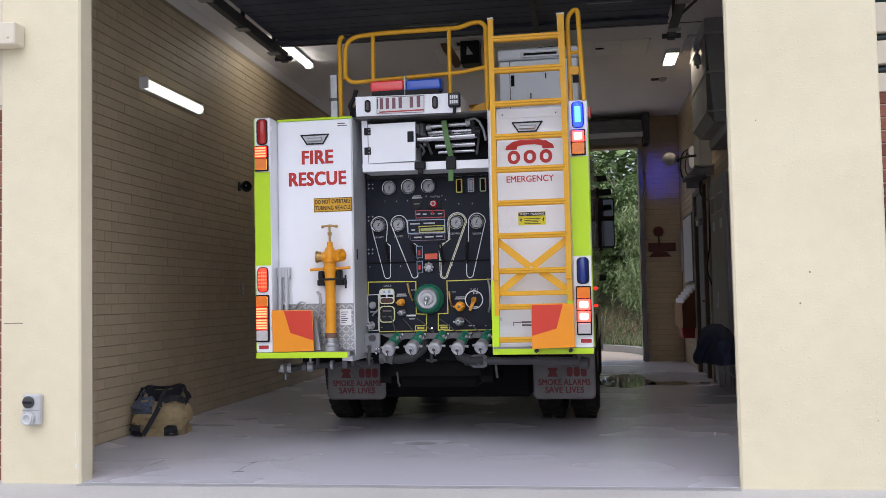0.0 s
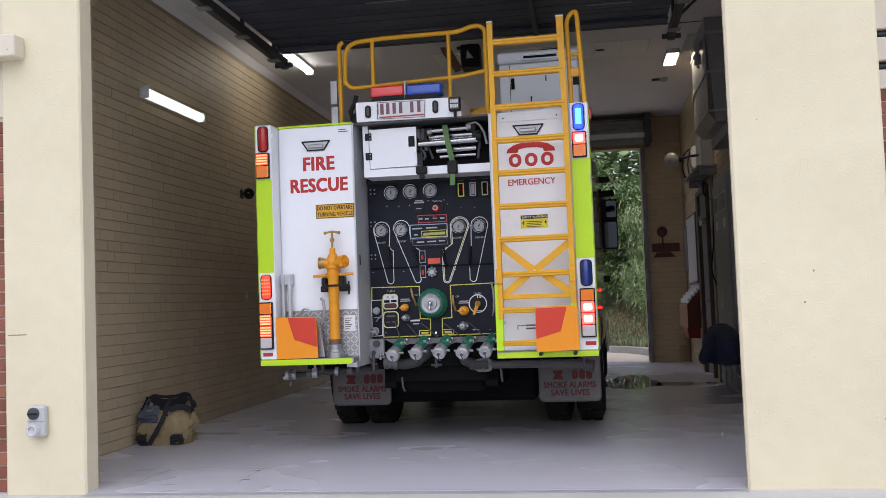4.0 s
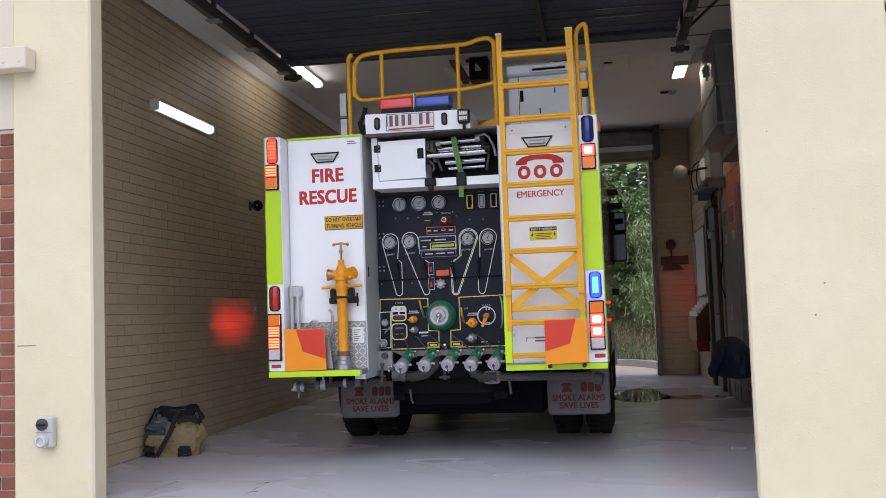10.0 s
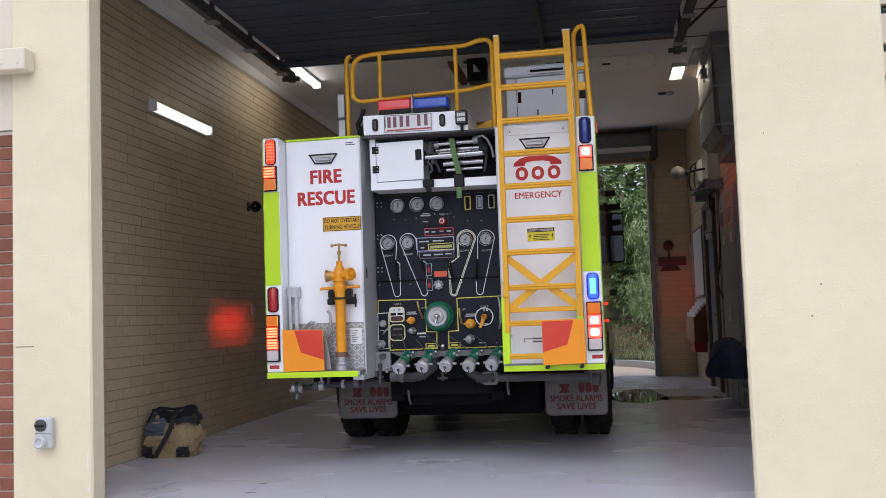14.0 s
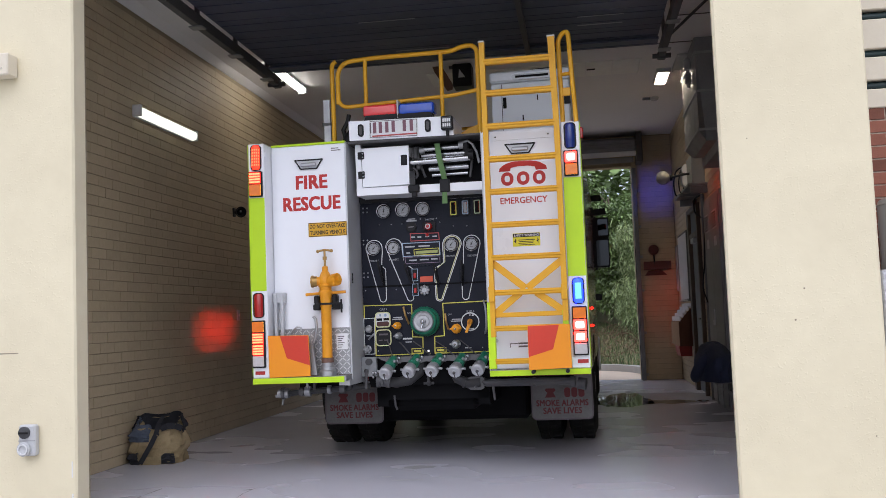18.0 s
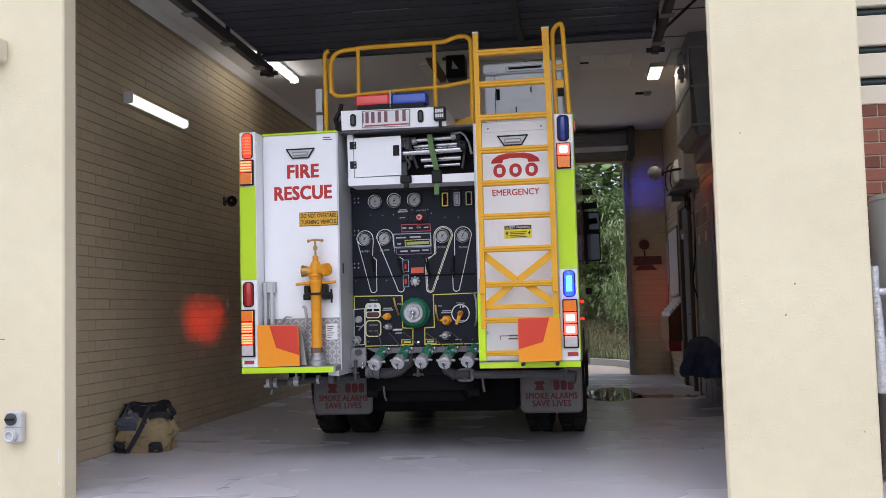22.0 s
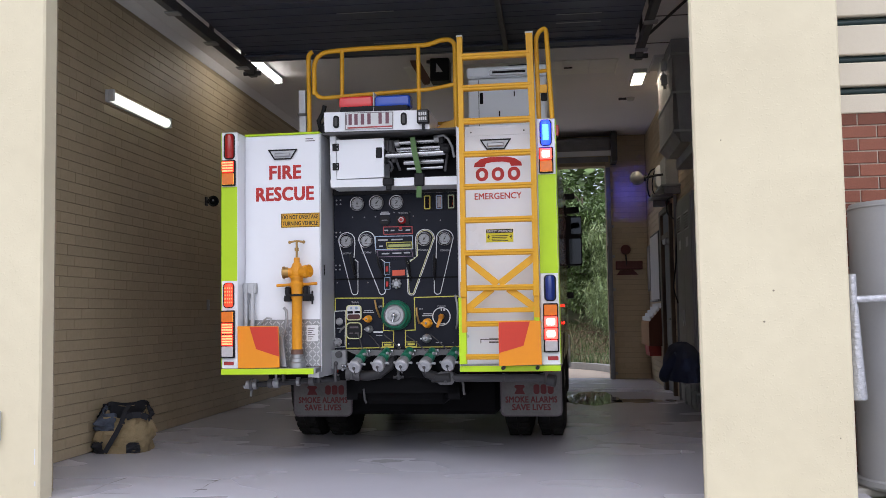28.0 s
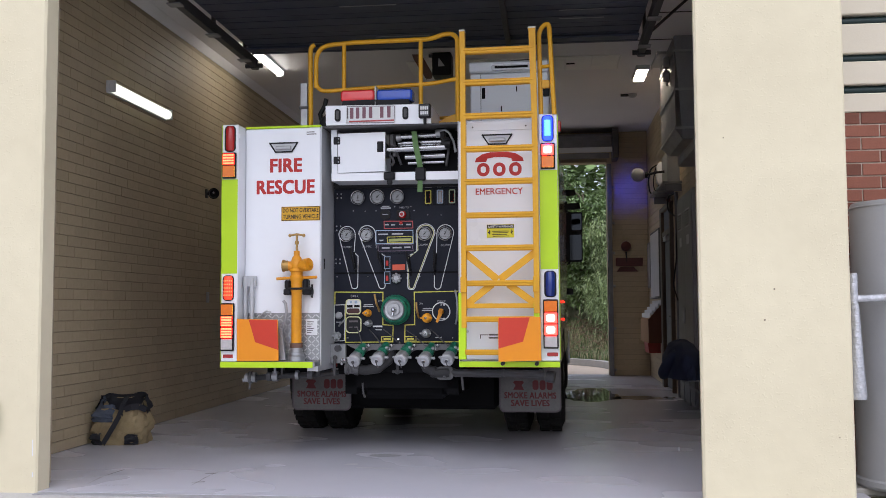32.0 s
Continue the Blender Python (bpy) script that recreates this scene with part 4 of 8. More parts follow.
tp("red_field", slab([(0.826, 1.049), (1.044, 1.052), (0.996, 0.883), (0.824, 0.834)], -0.0785, -0.0765), M["redref"], "", brd)
for x in (0.85, 1.09):
    tp("hinge_bolt", G().cyl((x, -0.08, 0.728), (x, 0.0, 0.728), 0.014, n=10), M["blackpl"], "", brd)
rk = tp("tool_rack", G().box(-1.12, 0.10, 1.29, -1.02, 0.145, 1.37, 0.004), M["greyret"], "grey bracket with two bars")
for x in (-1.095, -1.045):
    tp("bar", G().box(x - 0.012, 0.09, 0.74, x + 0.012, 0.125, 1.36, 0.003), M["greyret"], "", rk)
tp("hook", G().tube([(-0.985, 0.12, 1.06), (-0.96, 0.10, 1.085), (-0.93, 0.09, 1.105), (-0.90, 0.10, 1.10), (-0.90, 0.10, 1.075)], 0.008), M["greyret"], "", rk)
lev = tp("pry_tool", slab([(-0.837, 0.986), (-0.798, 0.973), (-0.766, 0.744), (-0.81, 0.745)], 0.05, 0.075), M["alu"], "grey steel lever tool")
tp("tool_handle", G().tube([(-0.795, 0.07, 0.985), (-0.775, 0.06, 1.03), (-0.765, 0.06, 1.10), (-0.77, 0.06, 1.16), (-0.79, 0.06, 1.18)], 0.011), M["alu"], "", lev)
tp("label_plate", G().box(-0.638, 0.138, 0.925, -0.55, 0.1405, 1.045, 0.001), M["paper"], "white instruction label")
for i in range(6):
    tp("text_bar", G().box(-0.628, 0.1372, 1.02 - i * 0.016, -0.575 - 0.01 * (i % 3), 0.138, 1.026 - i * 0.016), M["greyink"])

# standpipe strapped in the tray
X = -0.69
sp = tp("standpipe", G().lathe([(0.038, 0.84), (0.038, 1.24), (0.044, 1.25), (0.044, 1.27), (0.040, 1.28), (0.042, 1.32), (0.050, 1.34), (0.052, 1.36), (0.042, 1.375)], (X, 0.07, 0), n=24), M["hydrant"], "orange-yellow hydrant standpipe")
tp("base_coupling", G().lathe([(0.0, 0.736), (0.064, 0.736), (0.064, 0.77), (0.055, 0.78), (0.054, 0.80), (0.043, 0.805), (0.043, 0.845), (0.0, 0.845)], (X, 0.07, 0), n=24), M["alu"], "grey base coupling", sp)
tp("pipe_band", G().lathe([(0.0395, 0.83), (0.046, 0.835), (0.046, 0.865), (0.0395, 0.87)], (X, 0.07, 0), n=24), M["rust"], "dark stained band", sp)
tp("head", G().ball((X, 0.07, 1.445), 0.052, 0.052, 0.058).lathe([(0.042, 1.36), (0.046, 1.40), (0.048, 1.46), (0.032, 1.505), (0.022, 1.515), (0.022, 1.55), (0.0, 1.555)], (X, 0.07, 0), n=20).cyl((X, 0.07, 1.44), (X + 0.085, 0.03, 1.445), 0.034).cyl((X, 0.07, 1.44), (X - 0.065, 0.05, 1.44), 0.034).lathe([(0.048, 1.395), (0.054, 1.40), (0.054, 1.412), (0.048, 1.417)], (X, 0.07, 0), n=20), M["hydrant"], "", sp)
tp("outlet_cap", G().cyl((X + 0.07, 0.036, 1.444), (X + 0.112, 0.018, 1.449), 0.047, n=12).cyl((X + 0.11, 0.02, 1.449), (X + 0.128, 0.01, 1.451), 0.018).ball((X + 0.09, -0.018, 1.475), 0.013, n=8, k=6).ball((X + 0.09, -0.018, 1.415), 0.013, n=8, k=6), M["hydrant"], "", sp)
tp("outlet", G().cyl((X - 0.06, 0.05, 1.44), (X - 0.103, 0.04, 1.44), 0.040, n=18).cyl((X - 0.085, 0.04, 1.44), (X - 0.095, 0.04, 1.44), 0.046, n=18), M["brass"], "worn brass outlet coupling", sp)
tp("spindle", G().cyl((X, 0.07, 1.55), (X, 0.07, 1.675), 0.008).cyl((X, 0.07, 1.60), (X, 0.07, 1.625), 0.016, n=10).tube([(X - 0.05, 0.07, 1.668), (X, 0.07, 1.676), (X + 0.05, 0.07, 1.668)], 0.008).ball((X - 0.053, 0.07, 1.667), 0.013, n=8, k=6).ball((X + 0.053, 0.07, 1.667), 0.013, n=8, k=6), M["brass"], "worn brass tee handle", sp)
for e in (-1, 1):
    tp("lug_bar", G().cyl((X + e * 0.155, 0.07, 1.35 + e * 0.005), (X + e * 0.04, 0.07, 1.35), 0.011), M["hydrant"], "", sp)
tp("clamp", G().box(X - 0.10, 0.06, 1.225, X - 0.045, 0.145, 1.27, 0.006).box(X - 0.09, 0.05, 1.268, X - 0.05, 0.12, 1.335, 0.01), M["blackpl"], "black rubber clamp", sp)
tp("clamp", G().box(X + 0.045, 0.06, 1.225, X + 0.11, 0.145, 1.27, 0.006).box(X + 0.05, 0.05, 1.268, X + 0.09, 0.12, 1.34, 0.01), M["blackpl"], "black rubber clamp", sp)
tp("clamp_pin", G().cyl((X + 0.13, 0.03, 1.20), (X + 0.13, 0.03, 1.30), 0.007), M["blackpl"], "", sp)
tp("strap", G().box(X - 0.06, 0.016, 1.262, X + 0.13, 0.024, 1.278, 0.002), M["blackpl"], "black retaining bar", sp)

# lamps on the pillars
ambers, bars = [], []


def flap_lamp(x, y, z, w, h, d, plain, lit, label, core=None):
    """A small two-faced lens that turns about its upright axis: plain at the front, lit at the back."""
    ob = tp("flash_lens", G().box(-w / 2, -d / 2, -h / 2, w / 2, 0.0, h / 2, 0.002), M[plain], label)
    tp("lit_face", G().box(-w / 2, 0.0005, -h / 2, w / 2, d / 2, h / 2, 0.002), M[lit], "lit lens face", ob)
    if core:
        tp("lit_core", G().box(-w * 0.22, d / 2, -h * 0.38, w * 0.22, d / 2 + 0.001, h * 0.2), M[core], "", ob)
    ob.location = (x, y, z)
    return ob, Matrix.Translation((x, y, z))


def cluster(x0, x1, z0, z1, cells, lit, label):
    fr = tp("stacked_lamp", G().box(x0, -0.028, z0, x1, 0.0, z1, 0.006), M["blackpl"], label)
    n = len(cells)
    h = (z1 - z0 - 0.012) / n
    for i, kind in enumerate(cells):
        a, b = z1 - 0.006 - (i + 1) * h + 0.004, z1 - 0.006 - i * h - 0.004
        if kind == "amber":
            ambers.append(flap_lamp((x0 + x1) / 2, -0.031, (a + b) / 2, x1 - x0 - 0.016, b - a, 0.010, "amber", "amberlit", "amber lamp lens"))
            continue
        tp("lens", G().box(x0 + 0.008, -0.036, a, x1 - 0.008, -0.026, b, 0.004), M[lit if kind == "lit" else kind], {"lit": "glowing tail lamp lens", "amber": "amber lens", "clear": "clear lens"}[kind], fr)
        if kind == "lit":
            g = G()
            if lit == "tailhot":
                g.prism(rounded(x0 + 0.022, a + 0.013, x1 - 0.022, b - 0.013, 0.012), -0.0375, -0.036)
            for r in range(0 if lit == "tailhot" else 4):
                for c in range(6):
                    cx, cz = x0 + 0.018 + (x1 - x0 - 0.036) * c / 5, a + (b - a) * (r + 0.5) / 4
                    g.box(cx - 0.0062, -0.0375, cz - 0.0055, cx + 0.0062, -0.036, cz + 0.0055)
            tp("lit_core", g, M["taildiode"] if lit == "taillit" else M["whitediode"], "", fr)


cluster(-1.242, -1.136, 2.096, 2.290, ("lit", "amber"), "taillit", "black-framed upper lamp pair")
cluster(-1.246, -1.142, 0.812, 1.165, ("amber", "lit", "lit", "clear"), "taillit", "black-framed lower lamp stack")
cluster(1.130, 1.232, 2.106, 2.292, ("lit", "amber"), "tailhot", "black-framed upper lamp pair")
cluster(1.136, 1.242, 0.832, 1.178, ("amber", "lit", "lit", "clear"), "tailhot", "black-framed lower lamp stack")
for x0, x1, z0, z1 in ((-1.23, -1.154, 0.760, 0.786), (1.161, 1.236, 0.777, 0.804)):
    tp("reflector", G().box(x0, -0.006, z0, x1, 0.0, z1, 0.002), M["redlens"], "small red reflector")


def drum(x, y, z0, z1, r, dark, lit, core, label, facing=0):
    """A flasher drum that turns about an upright axis: one half a dark lens, the other bright diodes."""
    h = z1 - z0
    prof = [(0.0, 0.0), (r * 0.75, 0.0), (r, h * 0.10), (r, h * 0.90), (r * 0.75, h), (0.0, h)]
    n = 20

    def half(a0, pf):
        g = G()
        vs = [(rr * math.cos(a0 + math.pi * i / n), rr * math.sin(a0 + math.pi * i / n), hh) for rr, hh in pf for i in range(n + 1)]
        g.add(vs, [(j * (n + 1) + i, j * (n + 1) + i + 1, (j + 1) * (n + 1) + i + 1, (j + 1) * (n + 1) + i) for j in range(len(pf) - 1) for i in range(n)], True)
        return g

    d = tp("flasher_drum", half(0, prof), M[dark], label)
    tp("lit_lens", half(math.pi, prof), M[lit], "lit diode lens", d)
    g = G()
    if core == "bluecore":
        pf = [(r * 0.8, h * 0.14), (r * 1.02, h * 0.18), (r * 1.02, h * 0.82), (r * 0.8, h * 0.86)]
        vs = [(rr * math.cos(a), rr * math.sin(a), hh) for rr, hh in pf for a in (math.pi * (1.30 + 0.40 * i / 10) for i in range(11))]
        g.add(vs, [(j * 11 + i, j * 11 + i + 1, (j + 1) * 11 + i + 1, (j + 1) * 11 + i) for j in range(3) for i in range(10)], True)
    rows = 0 if core == "bluecore" else max(3, int(h / 0.03))
    for j in range(rows):
        for i in range(5):
            a = math.pi + math.pi * (i + 1.5) / 7
            zz = h * 0.12 + h * 0.76 * (j + 0.5) / rows
            g.ball((r * 0.99 * math.cos(a), r * 0.99 * math.sin(a), zz), r * 0.13, r * 0.13, r * 0.2, 6, 4)
    tp("lit_core", g, M[core], "", d)
    d.location = (x, y, z0)
    return d, Matrix.Translation((x, y, z0)), facing


def gasket(x, z0, z1, r):
    tp("lamp_gasket", G().prism(rounded(x - r - 0.007, z0 - 0.007, x + r + 0.007, z1 + 0.007, 0.03, 5), -0.007, -0.0005), M["blackpl"], "black lamp gasket")


drums = {}
for key, x, z0, z1, dk, lt, co, lab in (("blue_top", 1.182, 2.312, 2.488, "bluelens", "bluelit", "bluecore", "blue flasher lens"), ("blue_low", 1.188, 1.200, 1.374, "bluelens", "bluelit", "bluecore", "blue flasher lens"),
                                       ("red_top", -1.187, 2.305, 2.488, "redlens", "redlit", "reddiode", "red flasher lens"), ("red_low", -1.192, 1.190, 1.365, "redlens", "redlit", "reddiode", "red flasher lens")):
    gasket(x, z0, z1, 0.036)
    drums[key] = drum(x, 0.004, z0, z1, 0.036, dk, lt, co, lab)
def hood(x, y, z, d, w, h, length):
    """An added box-shaped hood that narrows a beam, open to the direction d: w wide, h high inside."""
    q = Vector(d).to_track_quat("Y", "Z").to_matrix().to_4x4()
    g = G()
    g.m = Matrix.Translation((x, y, z)) @ q
    e = 0.006
    g.box(-w / 2 - e, -0.05, h / 2, w / 2 + e, length, h / 2 + e).box(-w / 2 - e, -0.05, -h / 2 - e, w / 2 + e, length, -h / 2)
    g.box(-w / 2 - e, -0.05, -h / 2, -w / 2, length, h / 2).box(w / 2, -0.05, -h / 2, w / 2 + e, length, h / 2).box(-w / 2, -0.05, -h / 2, w / 2, -0.044, h / 2)
    tp("beam_box", g, M["blackpl"], "black box added round a side flasher to narrow its beam")


# made-up hoods that shape the flashers' light into spots on the walls
hood(-1.275, 2.70, 1.10, (-1, 0.10, 0), 0.14, 0.04, 0.22)
hood(1.14, 7.28, 1.36, (0.55, 0.83, -0.02), 0.075, 0.078, 0.20)
hood(1.14, 7.28, 2.80, (0.45, 0.87, 0.115), 0.075, 0.078, 0.34)
hood(1.262, 4.0, 2.25, (1, 0.25, 0.10), 0.085, 0.056, 0.13)
tp("lamp_bracket", G().box(1.236, 3.96, 2.19, 1.262, 4.04, 2.31, 0.004), M["blackpl"])
tp("lamp_bracket", G().box(-1.262, 2.66, 1.04, -1.236, 2.74, 1.16, 0.004), M["blackpl"])
tp("lamp_bracket", G().box(1.08, 7.2, 1.24, 1.16, 7.26, 1.36, 0.004), M["blackpl"])
tp("lamp_bracket", G().box(1.06, 7.0, 2.634, 1.16, 7.22, 2.84, 0.004), M["blackpl"])
drums["side_red"] = drum(-1.275, 2.70, 1.076, 1.124, 0.036, "redlens", "redstrobe", "redstrobe", "red side flasher lens", -90)
drums["side_red_r"] = drum(1.14, 7.28, 1.322, 1.398, 0.036, "redlens", "redstrobe_front", "redstrobe_front", "red side flasher lens", 150)
drums["side_red_w"] = drum(1.262, 4.0, 2.226, 2.274, 0.036, "redlens", "redstrobe_front", "redstrobe_front", "red side flasher lens", 90)
drums["side_blue_r"] = drum(1.14, 7.28, 2.762, 2.838, 0.036, "bluelens", "bluestrobe", "bluestrobe", "blue side flasher lens", 150)
tp("side_lamp", G().box(1.25, 0.02, 2.38, 1.275, 0.08, 2.46, 0.006), M["redlens"], "small red side marker")
for z in (1.17, 1.02):
    tp("side_marker", G().ball((1.247, 1.6, z), 0.012, n=8, k=6), M["taillit"], "small glowing side marker")

# light bar, number plate housing, work lamp
box = tp("plate_housing", G().prism([(-0.49, 2.505), (0.316, 2.495), (0.312, 2.640), (-0.494, 2.655)], 0.15, 0.60), M["white"], "white number plate housing")
pl = tp("number_plate", G().prism([(-0.332, 2.651), (0.048, 2.642), (0.045, 2.505), (-0.335, 2.509)], 0.144, 0.149), M["paper"], "white number plate with maroon marks", box)
tp("plate_border", ribbon([(-0.323, 2.642), (0.039, 2.634), (0.036, 2.51), (-0.326, 2.517)], 0.144, 0.004, 0.001, True), M["greyink"], "", box)
for x in (-0.289, -0.244, -0.194, -0.144, -0.058, -0.004):
    tp("plate_bar", G().box(x - 0.013, 0.142, 2.548, x + 0.013, 0.1435, 2.632, 0.0), M["platered"], "", box)
tp("plate_bar", G().box(-0.327, 0.142, 2.55, -0.316, 0.1435, 2.63), M["greyink"], "", box)
tp("plate_bar", G().box(-0.31, 0.142, 2.521, 0.035, 0.1435, 2.532), M["redline"], "", box)
for x in (-0.398, 0.122):
    h = tp("grab_slot", G().prism(rounded(x - 0.022, 2.53, x + 0.022, 2.625, 0.02), 0.138, 0.151), M["blackpl"], "black pull handle", box)
    tp("grip", G().prism(rounded(x - 0.010, 2.545, x + 0.010, 2.61, 0.009), 0.132, 0.1385), M["darksteel"], "", h)
wl = tp("work_lamp", G().box(0.228, 0.10, 2.53, 0.318, 0.15, 2.635, 0.008), M["blackpl"], "square black work lamp")
tp("lamp_glass", G().prism(rounded(0.237, 2.540, 0.309, 2.626, 0.008), 0.097, 0.0995), M["darkplastic"], "dark lamp glass", wl)
for i in range(4):
    for j in range(2):
        tp("reflector", G().box(0.243 + i * 0.0155, 0.094, 2.552 + j * 0.036, 0.255 + i * 0.0155, 0.0968, 2.572 + j * 0.036 + 0.006, 0.002), M["offwhite"], "", wl)
tp("bracket", G().cyl((0.273, 0.125, 2.48), (0.273, 0.125, 2.535), 0.012), M["blackpl"], "", wl)
bar = tp("light_bar", G().prism([(-0.385, 2.665), (0.15, 2.655), (0.135, 2.695), (-0.37, 2.705)], 0.20, 0.42), M["blackpl"], "red and blue emergency light bar")


def dome(x0, x1, z0, name, dark, lit, label, core):
    """A light bar dome that turns about its long axis: one half plain, one half lit."""
    L, n = x1 - x0, 24
    prof = [(0.0, 0.0), (0.80, 0.004), (0.97, 0.016), (1.0, 0.03), (1.0, L - 0.03), (0.97, L - 0.016), (0.80, L - 0.004), (0.0, L)]

    def edge(a):
        c, s = math.cos(a), math.sin(a)
        q = (abs(c) ** 7 + abs(s) ** 7) ** (-1 / 7)
        return 0.075 * q * c, 0.044 * q * s

    def shell(angles, rows, grow):
        g, k = G(), len(angles)
        vs = [(hh - L / 2, grow * rr * edge(a)[0], grow * rr * edge(a)[1]) for rr, hh in rows for a in angles]
        return g.add(vs, [(j * k + i, j * k + i + 1, (j + 1) * k + i + 1, (j + 1) * k + i) for j in range(len(rows) - 1) for i in range(k - 1)], True)

    d = tp(name, shell([math.pi * (i / n - 0.5) for i in range(2 * n + 1)], prof, 1.0), M[dark], label)
    tp("lit_face", shell([math.pi + 0.42 * (i / 6 - 1) for i in range(13)], [(1.0, 0.02), (1.0, L - 0.02)], 1.015), M[lit], "lit dome face", d)
    g = G()
    for i in range(10):
        for zz in (-0.014, 0.014):
            xx = -L / 2 + 0.03 + (L - 0.06) * i / 9
            g.box(xx - 0.005, -0.0785, zz - 0.006, xx + 0.005, -0.0765, zz + 0.006)
    tp("lit_core", g, M[core], "", d)
    d.location = ((x0 + x1) / 2, 0.27, z0)
    return d, Matrix.Translation(((x0 + x1) / 2, 0.27, z0))


domes = {"red": dome(-0.395, -0.125, 2.738, "red_dome", "reddome", "redbarlit", "red light bar dome", "reddiode"), "blue": dome(-0.115, 0.165, 2.733, "blue_dome", "bluedome", "bluebarlit", "dark blue light bar dome", "bluecore")}
tp("dome_band", G().box(-0.126, 0.20, 2.66, -0.114, 0.34, 2.808, 0.003), M["plastic"], "", bar)
tp("bar_foot", G().box(-0.30, 0.22, 2.62, -0.24, 0.36, 2.68).box(0.0, 0.22, 2.62, 0.06, 0.36, 2.675), M["blackpl"], "", bar)

# stowage above the pump panel
st = tp("stowage_shelf", G().prism([(-0.467, 2.146), (0.517, 2.144), (0.516, 2.08), (-0.464, 2.089)], 0.22, 0.55).box(-0.515, 0.50, 2.11, 0.515, 0.55, 2.5), M["white"], "white shelf over the pump panel")
tp("side_cheek", G().prism([(-0.474, 2.51), (-0.43, 2.499), (-0.423, 2.149), (-0.468, 2.116)], 0.24, 0.55), M["white"], "", st)
tp("roof_lip", G().box(-0.515, 0.16, 2.486, 0.515, 0.55, 2.50), M["darksteel"], "", st)
dr = tp("small_door", G().prism([(-0.422, 2.455), (-0.053, 2.457), (-0.055, 2.158), (-0.418, 2.153)], 0.238, 0.262), M["white"], "white hinged stowage door", )
for z in (2.40, 2.25):
    tp("hinge", G().box(-0.452, 0.228, z - 0.028, -0.402, 0.24, z + 0.028, 0.003), M["blackpl"], "", dr)
    for e in (-0.014, 0.014):
        tp("hinge_bolt", G().ball((-0.412, 0.226, z + e), 0.006, n=8, k=6), M["alu"], "", dr)
tp("recess", G().box(-0.045, 0.42, 2.115, 0.505, 0.49, 2.485), M["slot"], "black stowage recess", st)
rl = tp("stowed_tubing", G().cyl((-0.05, 0.30, 2.330), (0.41, 0.30, 2.340), 0.023), M["chrome"], "bundle of bright steel tubes on a folded frame")
for (x0, z0), (x1, z1), r, y in (((0.04, 2.432), (0.34, 2.440), 0.019, 0.33), ((0.02, 2.392), (0.38, 2.397), 0.026, 0.39), ((0.08, 2.280), (0.39, 2.286), 0.020, 0.36), ((0.10, 2.235), (0.38, 2.238), 0.013, 0.38), ((0.04, 2.365), (0.40, 2.37), 0.012, 0.36)):
    tp("tube", G().cyl((x0, y, z0), (x1, y, z1), r), M["chrome"], "", rl)
tp("end_cap", G().cyl((0.018, 0.33, 2.424), (0.052, 0.33, 2.427), 0.029, n=12), M["steel"], "", rl)
tp("end_cap", G().cyl((0.325, 0.32, 2.446), (0.36, 0.32, 2.449), 0.033, n=12), M["steel"], "", rl)
tp("pivot_block", G().box(-0.125, 0.27, 2.310, -0.05, 0.36, 2.385, 0.010).box(-0.07, 0.28, 2.27, -0.035, 0.34, 2.32, 0.008).cyl((-0.09, 0.265, 2.385), (-0.09, 0.265, 2.305), 0.038, n=10), M["blackpl"], "", rl)
tp("end_bracket", G().box(-0.035, 0.31, 2.36, 0.0, 0.36, 2.455, 0.006).box(-0.01, 0.31, 2.28, 0.02, 0.35, 2.37, 0.005), M["darksteel"], "", rl)
tp("end_bracket", G().box(0.355, 0.30, 2.40, 0.40, 0.36, 2.465, 0.008).cyl((0.40, 0.285, 2.36), (0.44, 0.285, 2.36), 0.034, n=12), M["blackpl"], "", rl)
tp("lock_pin", G().cyl((-0.19, 0.31, 2.322), (-0.12, 0.31, 2.325), 0.016, n=10), M["blackpl"], "", rl)
tp("side_link", G().tube([(-0.06, 0.31, 2.31), (-0.01, 0.31, 2.27), (0.0, 0.31, 2.235), (-0.02, 0.31, 2.21)], 0.011), M["darksteel"], "", rl)
tp("clamp_block", G().box(0.37, 0.28, 2.345, 0.435, 0.37, 2.41, 0.010), M["blackpl"], "", rl)
tp("curved_arm", G().tube([(0.35, 0.30, 2.462), (0.40, 0.29, 2.470), (0.435, 0.29, 2.44), (0.462, 0.30, 2.38), (0.478, 0.31, 2.30)], 0.010), M["alu"], "", rl)
tp("frame_arm", G().tube([(0.0, 0.35, 2.46), (0.0, 0.35, 2.36), (0.05, 0.35, 2.22)], 0.010), M["darksteel"], "", rl)
tp("frame_arm", G().tube([(0.385, 0.34, 2.44), (0.42, 0.34, 2.32), (0.40, 0.34, 2.20)], 0.010), M["darksteel"], "", rl)
sr = tp("webbing_strap", G().prism([(0.145, 2.46), (0.185, 2.46), (0.198, 2.36), (0.156, 2.36)], 0.262, 0.268).prism([(0.156, 2.36), (0.198, 2.36), (0.240, 2.16), (0.198, 2.16)], 0.258, 0.264).prism([(0.202, 2.08), (0.240, 2.08), (0.238, 1.99), (0.200, 1.99)], 0.205, 0.211), M["strap"], "green webbing strap")
tp("buckle", G().box(0.185, 0.195, 2.075, 0.262, 0.225, 2.175, 0.008), M["blackpl"], "black buckle", sr)
tp("shelf_clip", G().box(-0.055, 0.185, 2.085, 0.03, 0.225, 2.145, 0.008).box(-0.03, 0.19, 2.05, 0.01, 0.22, 2.09, 0.006), M["blackpl"], "black catch under the shelf")

# ---- pump panel ----
PY = 0.50
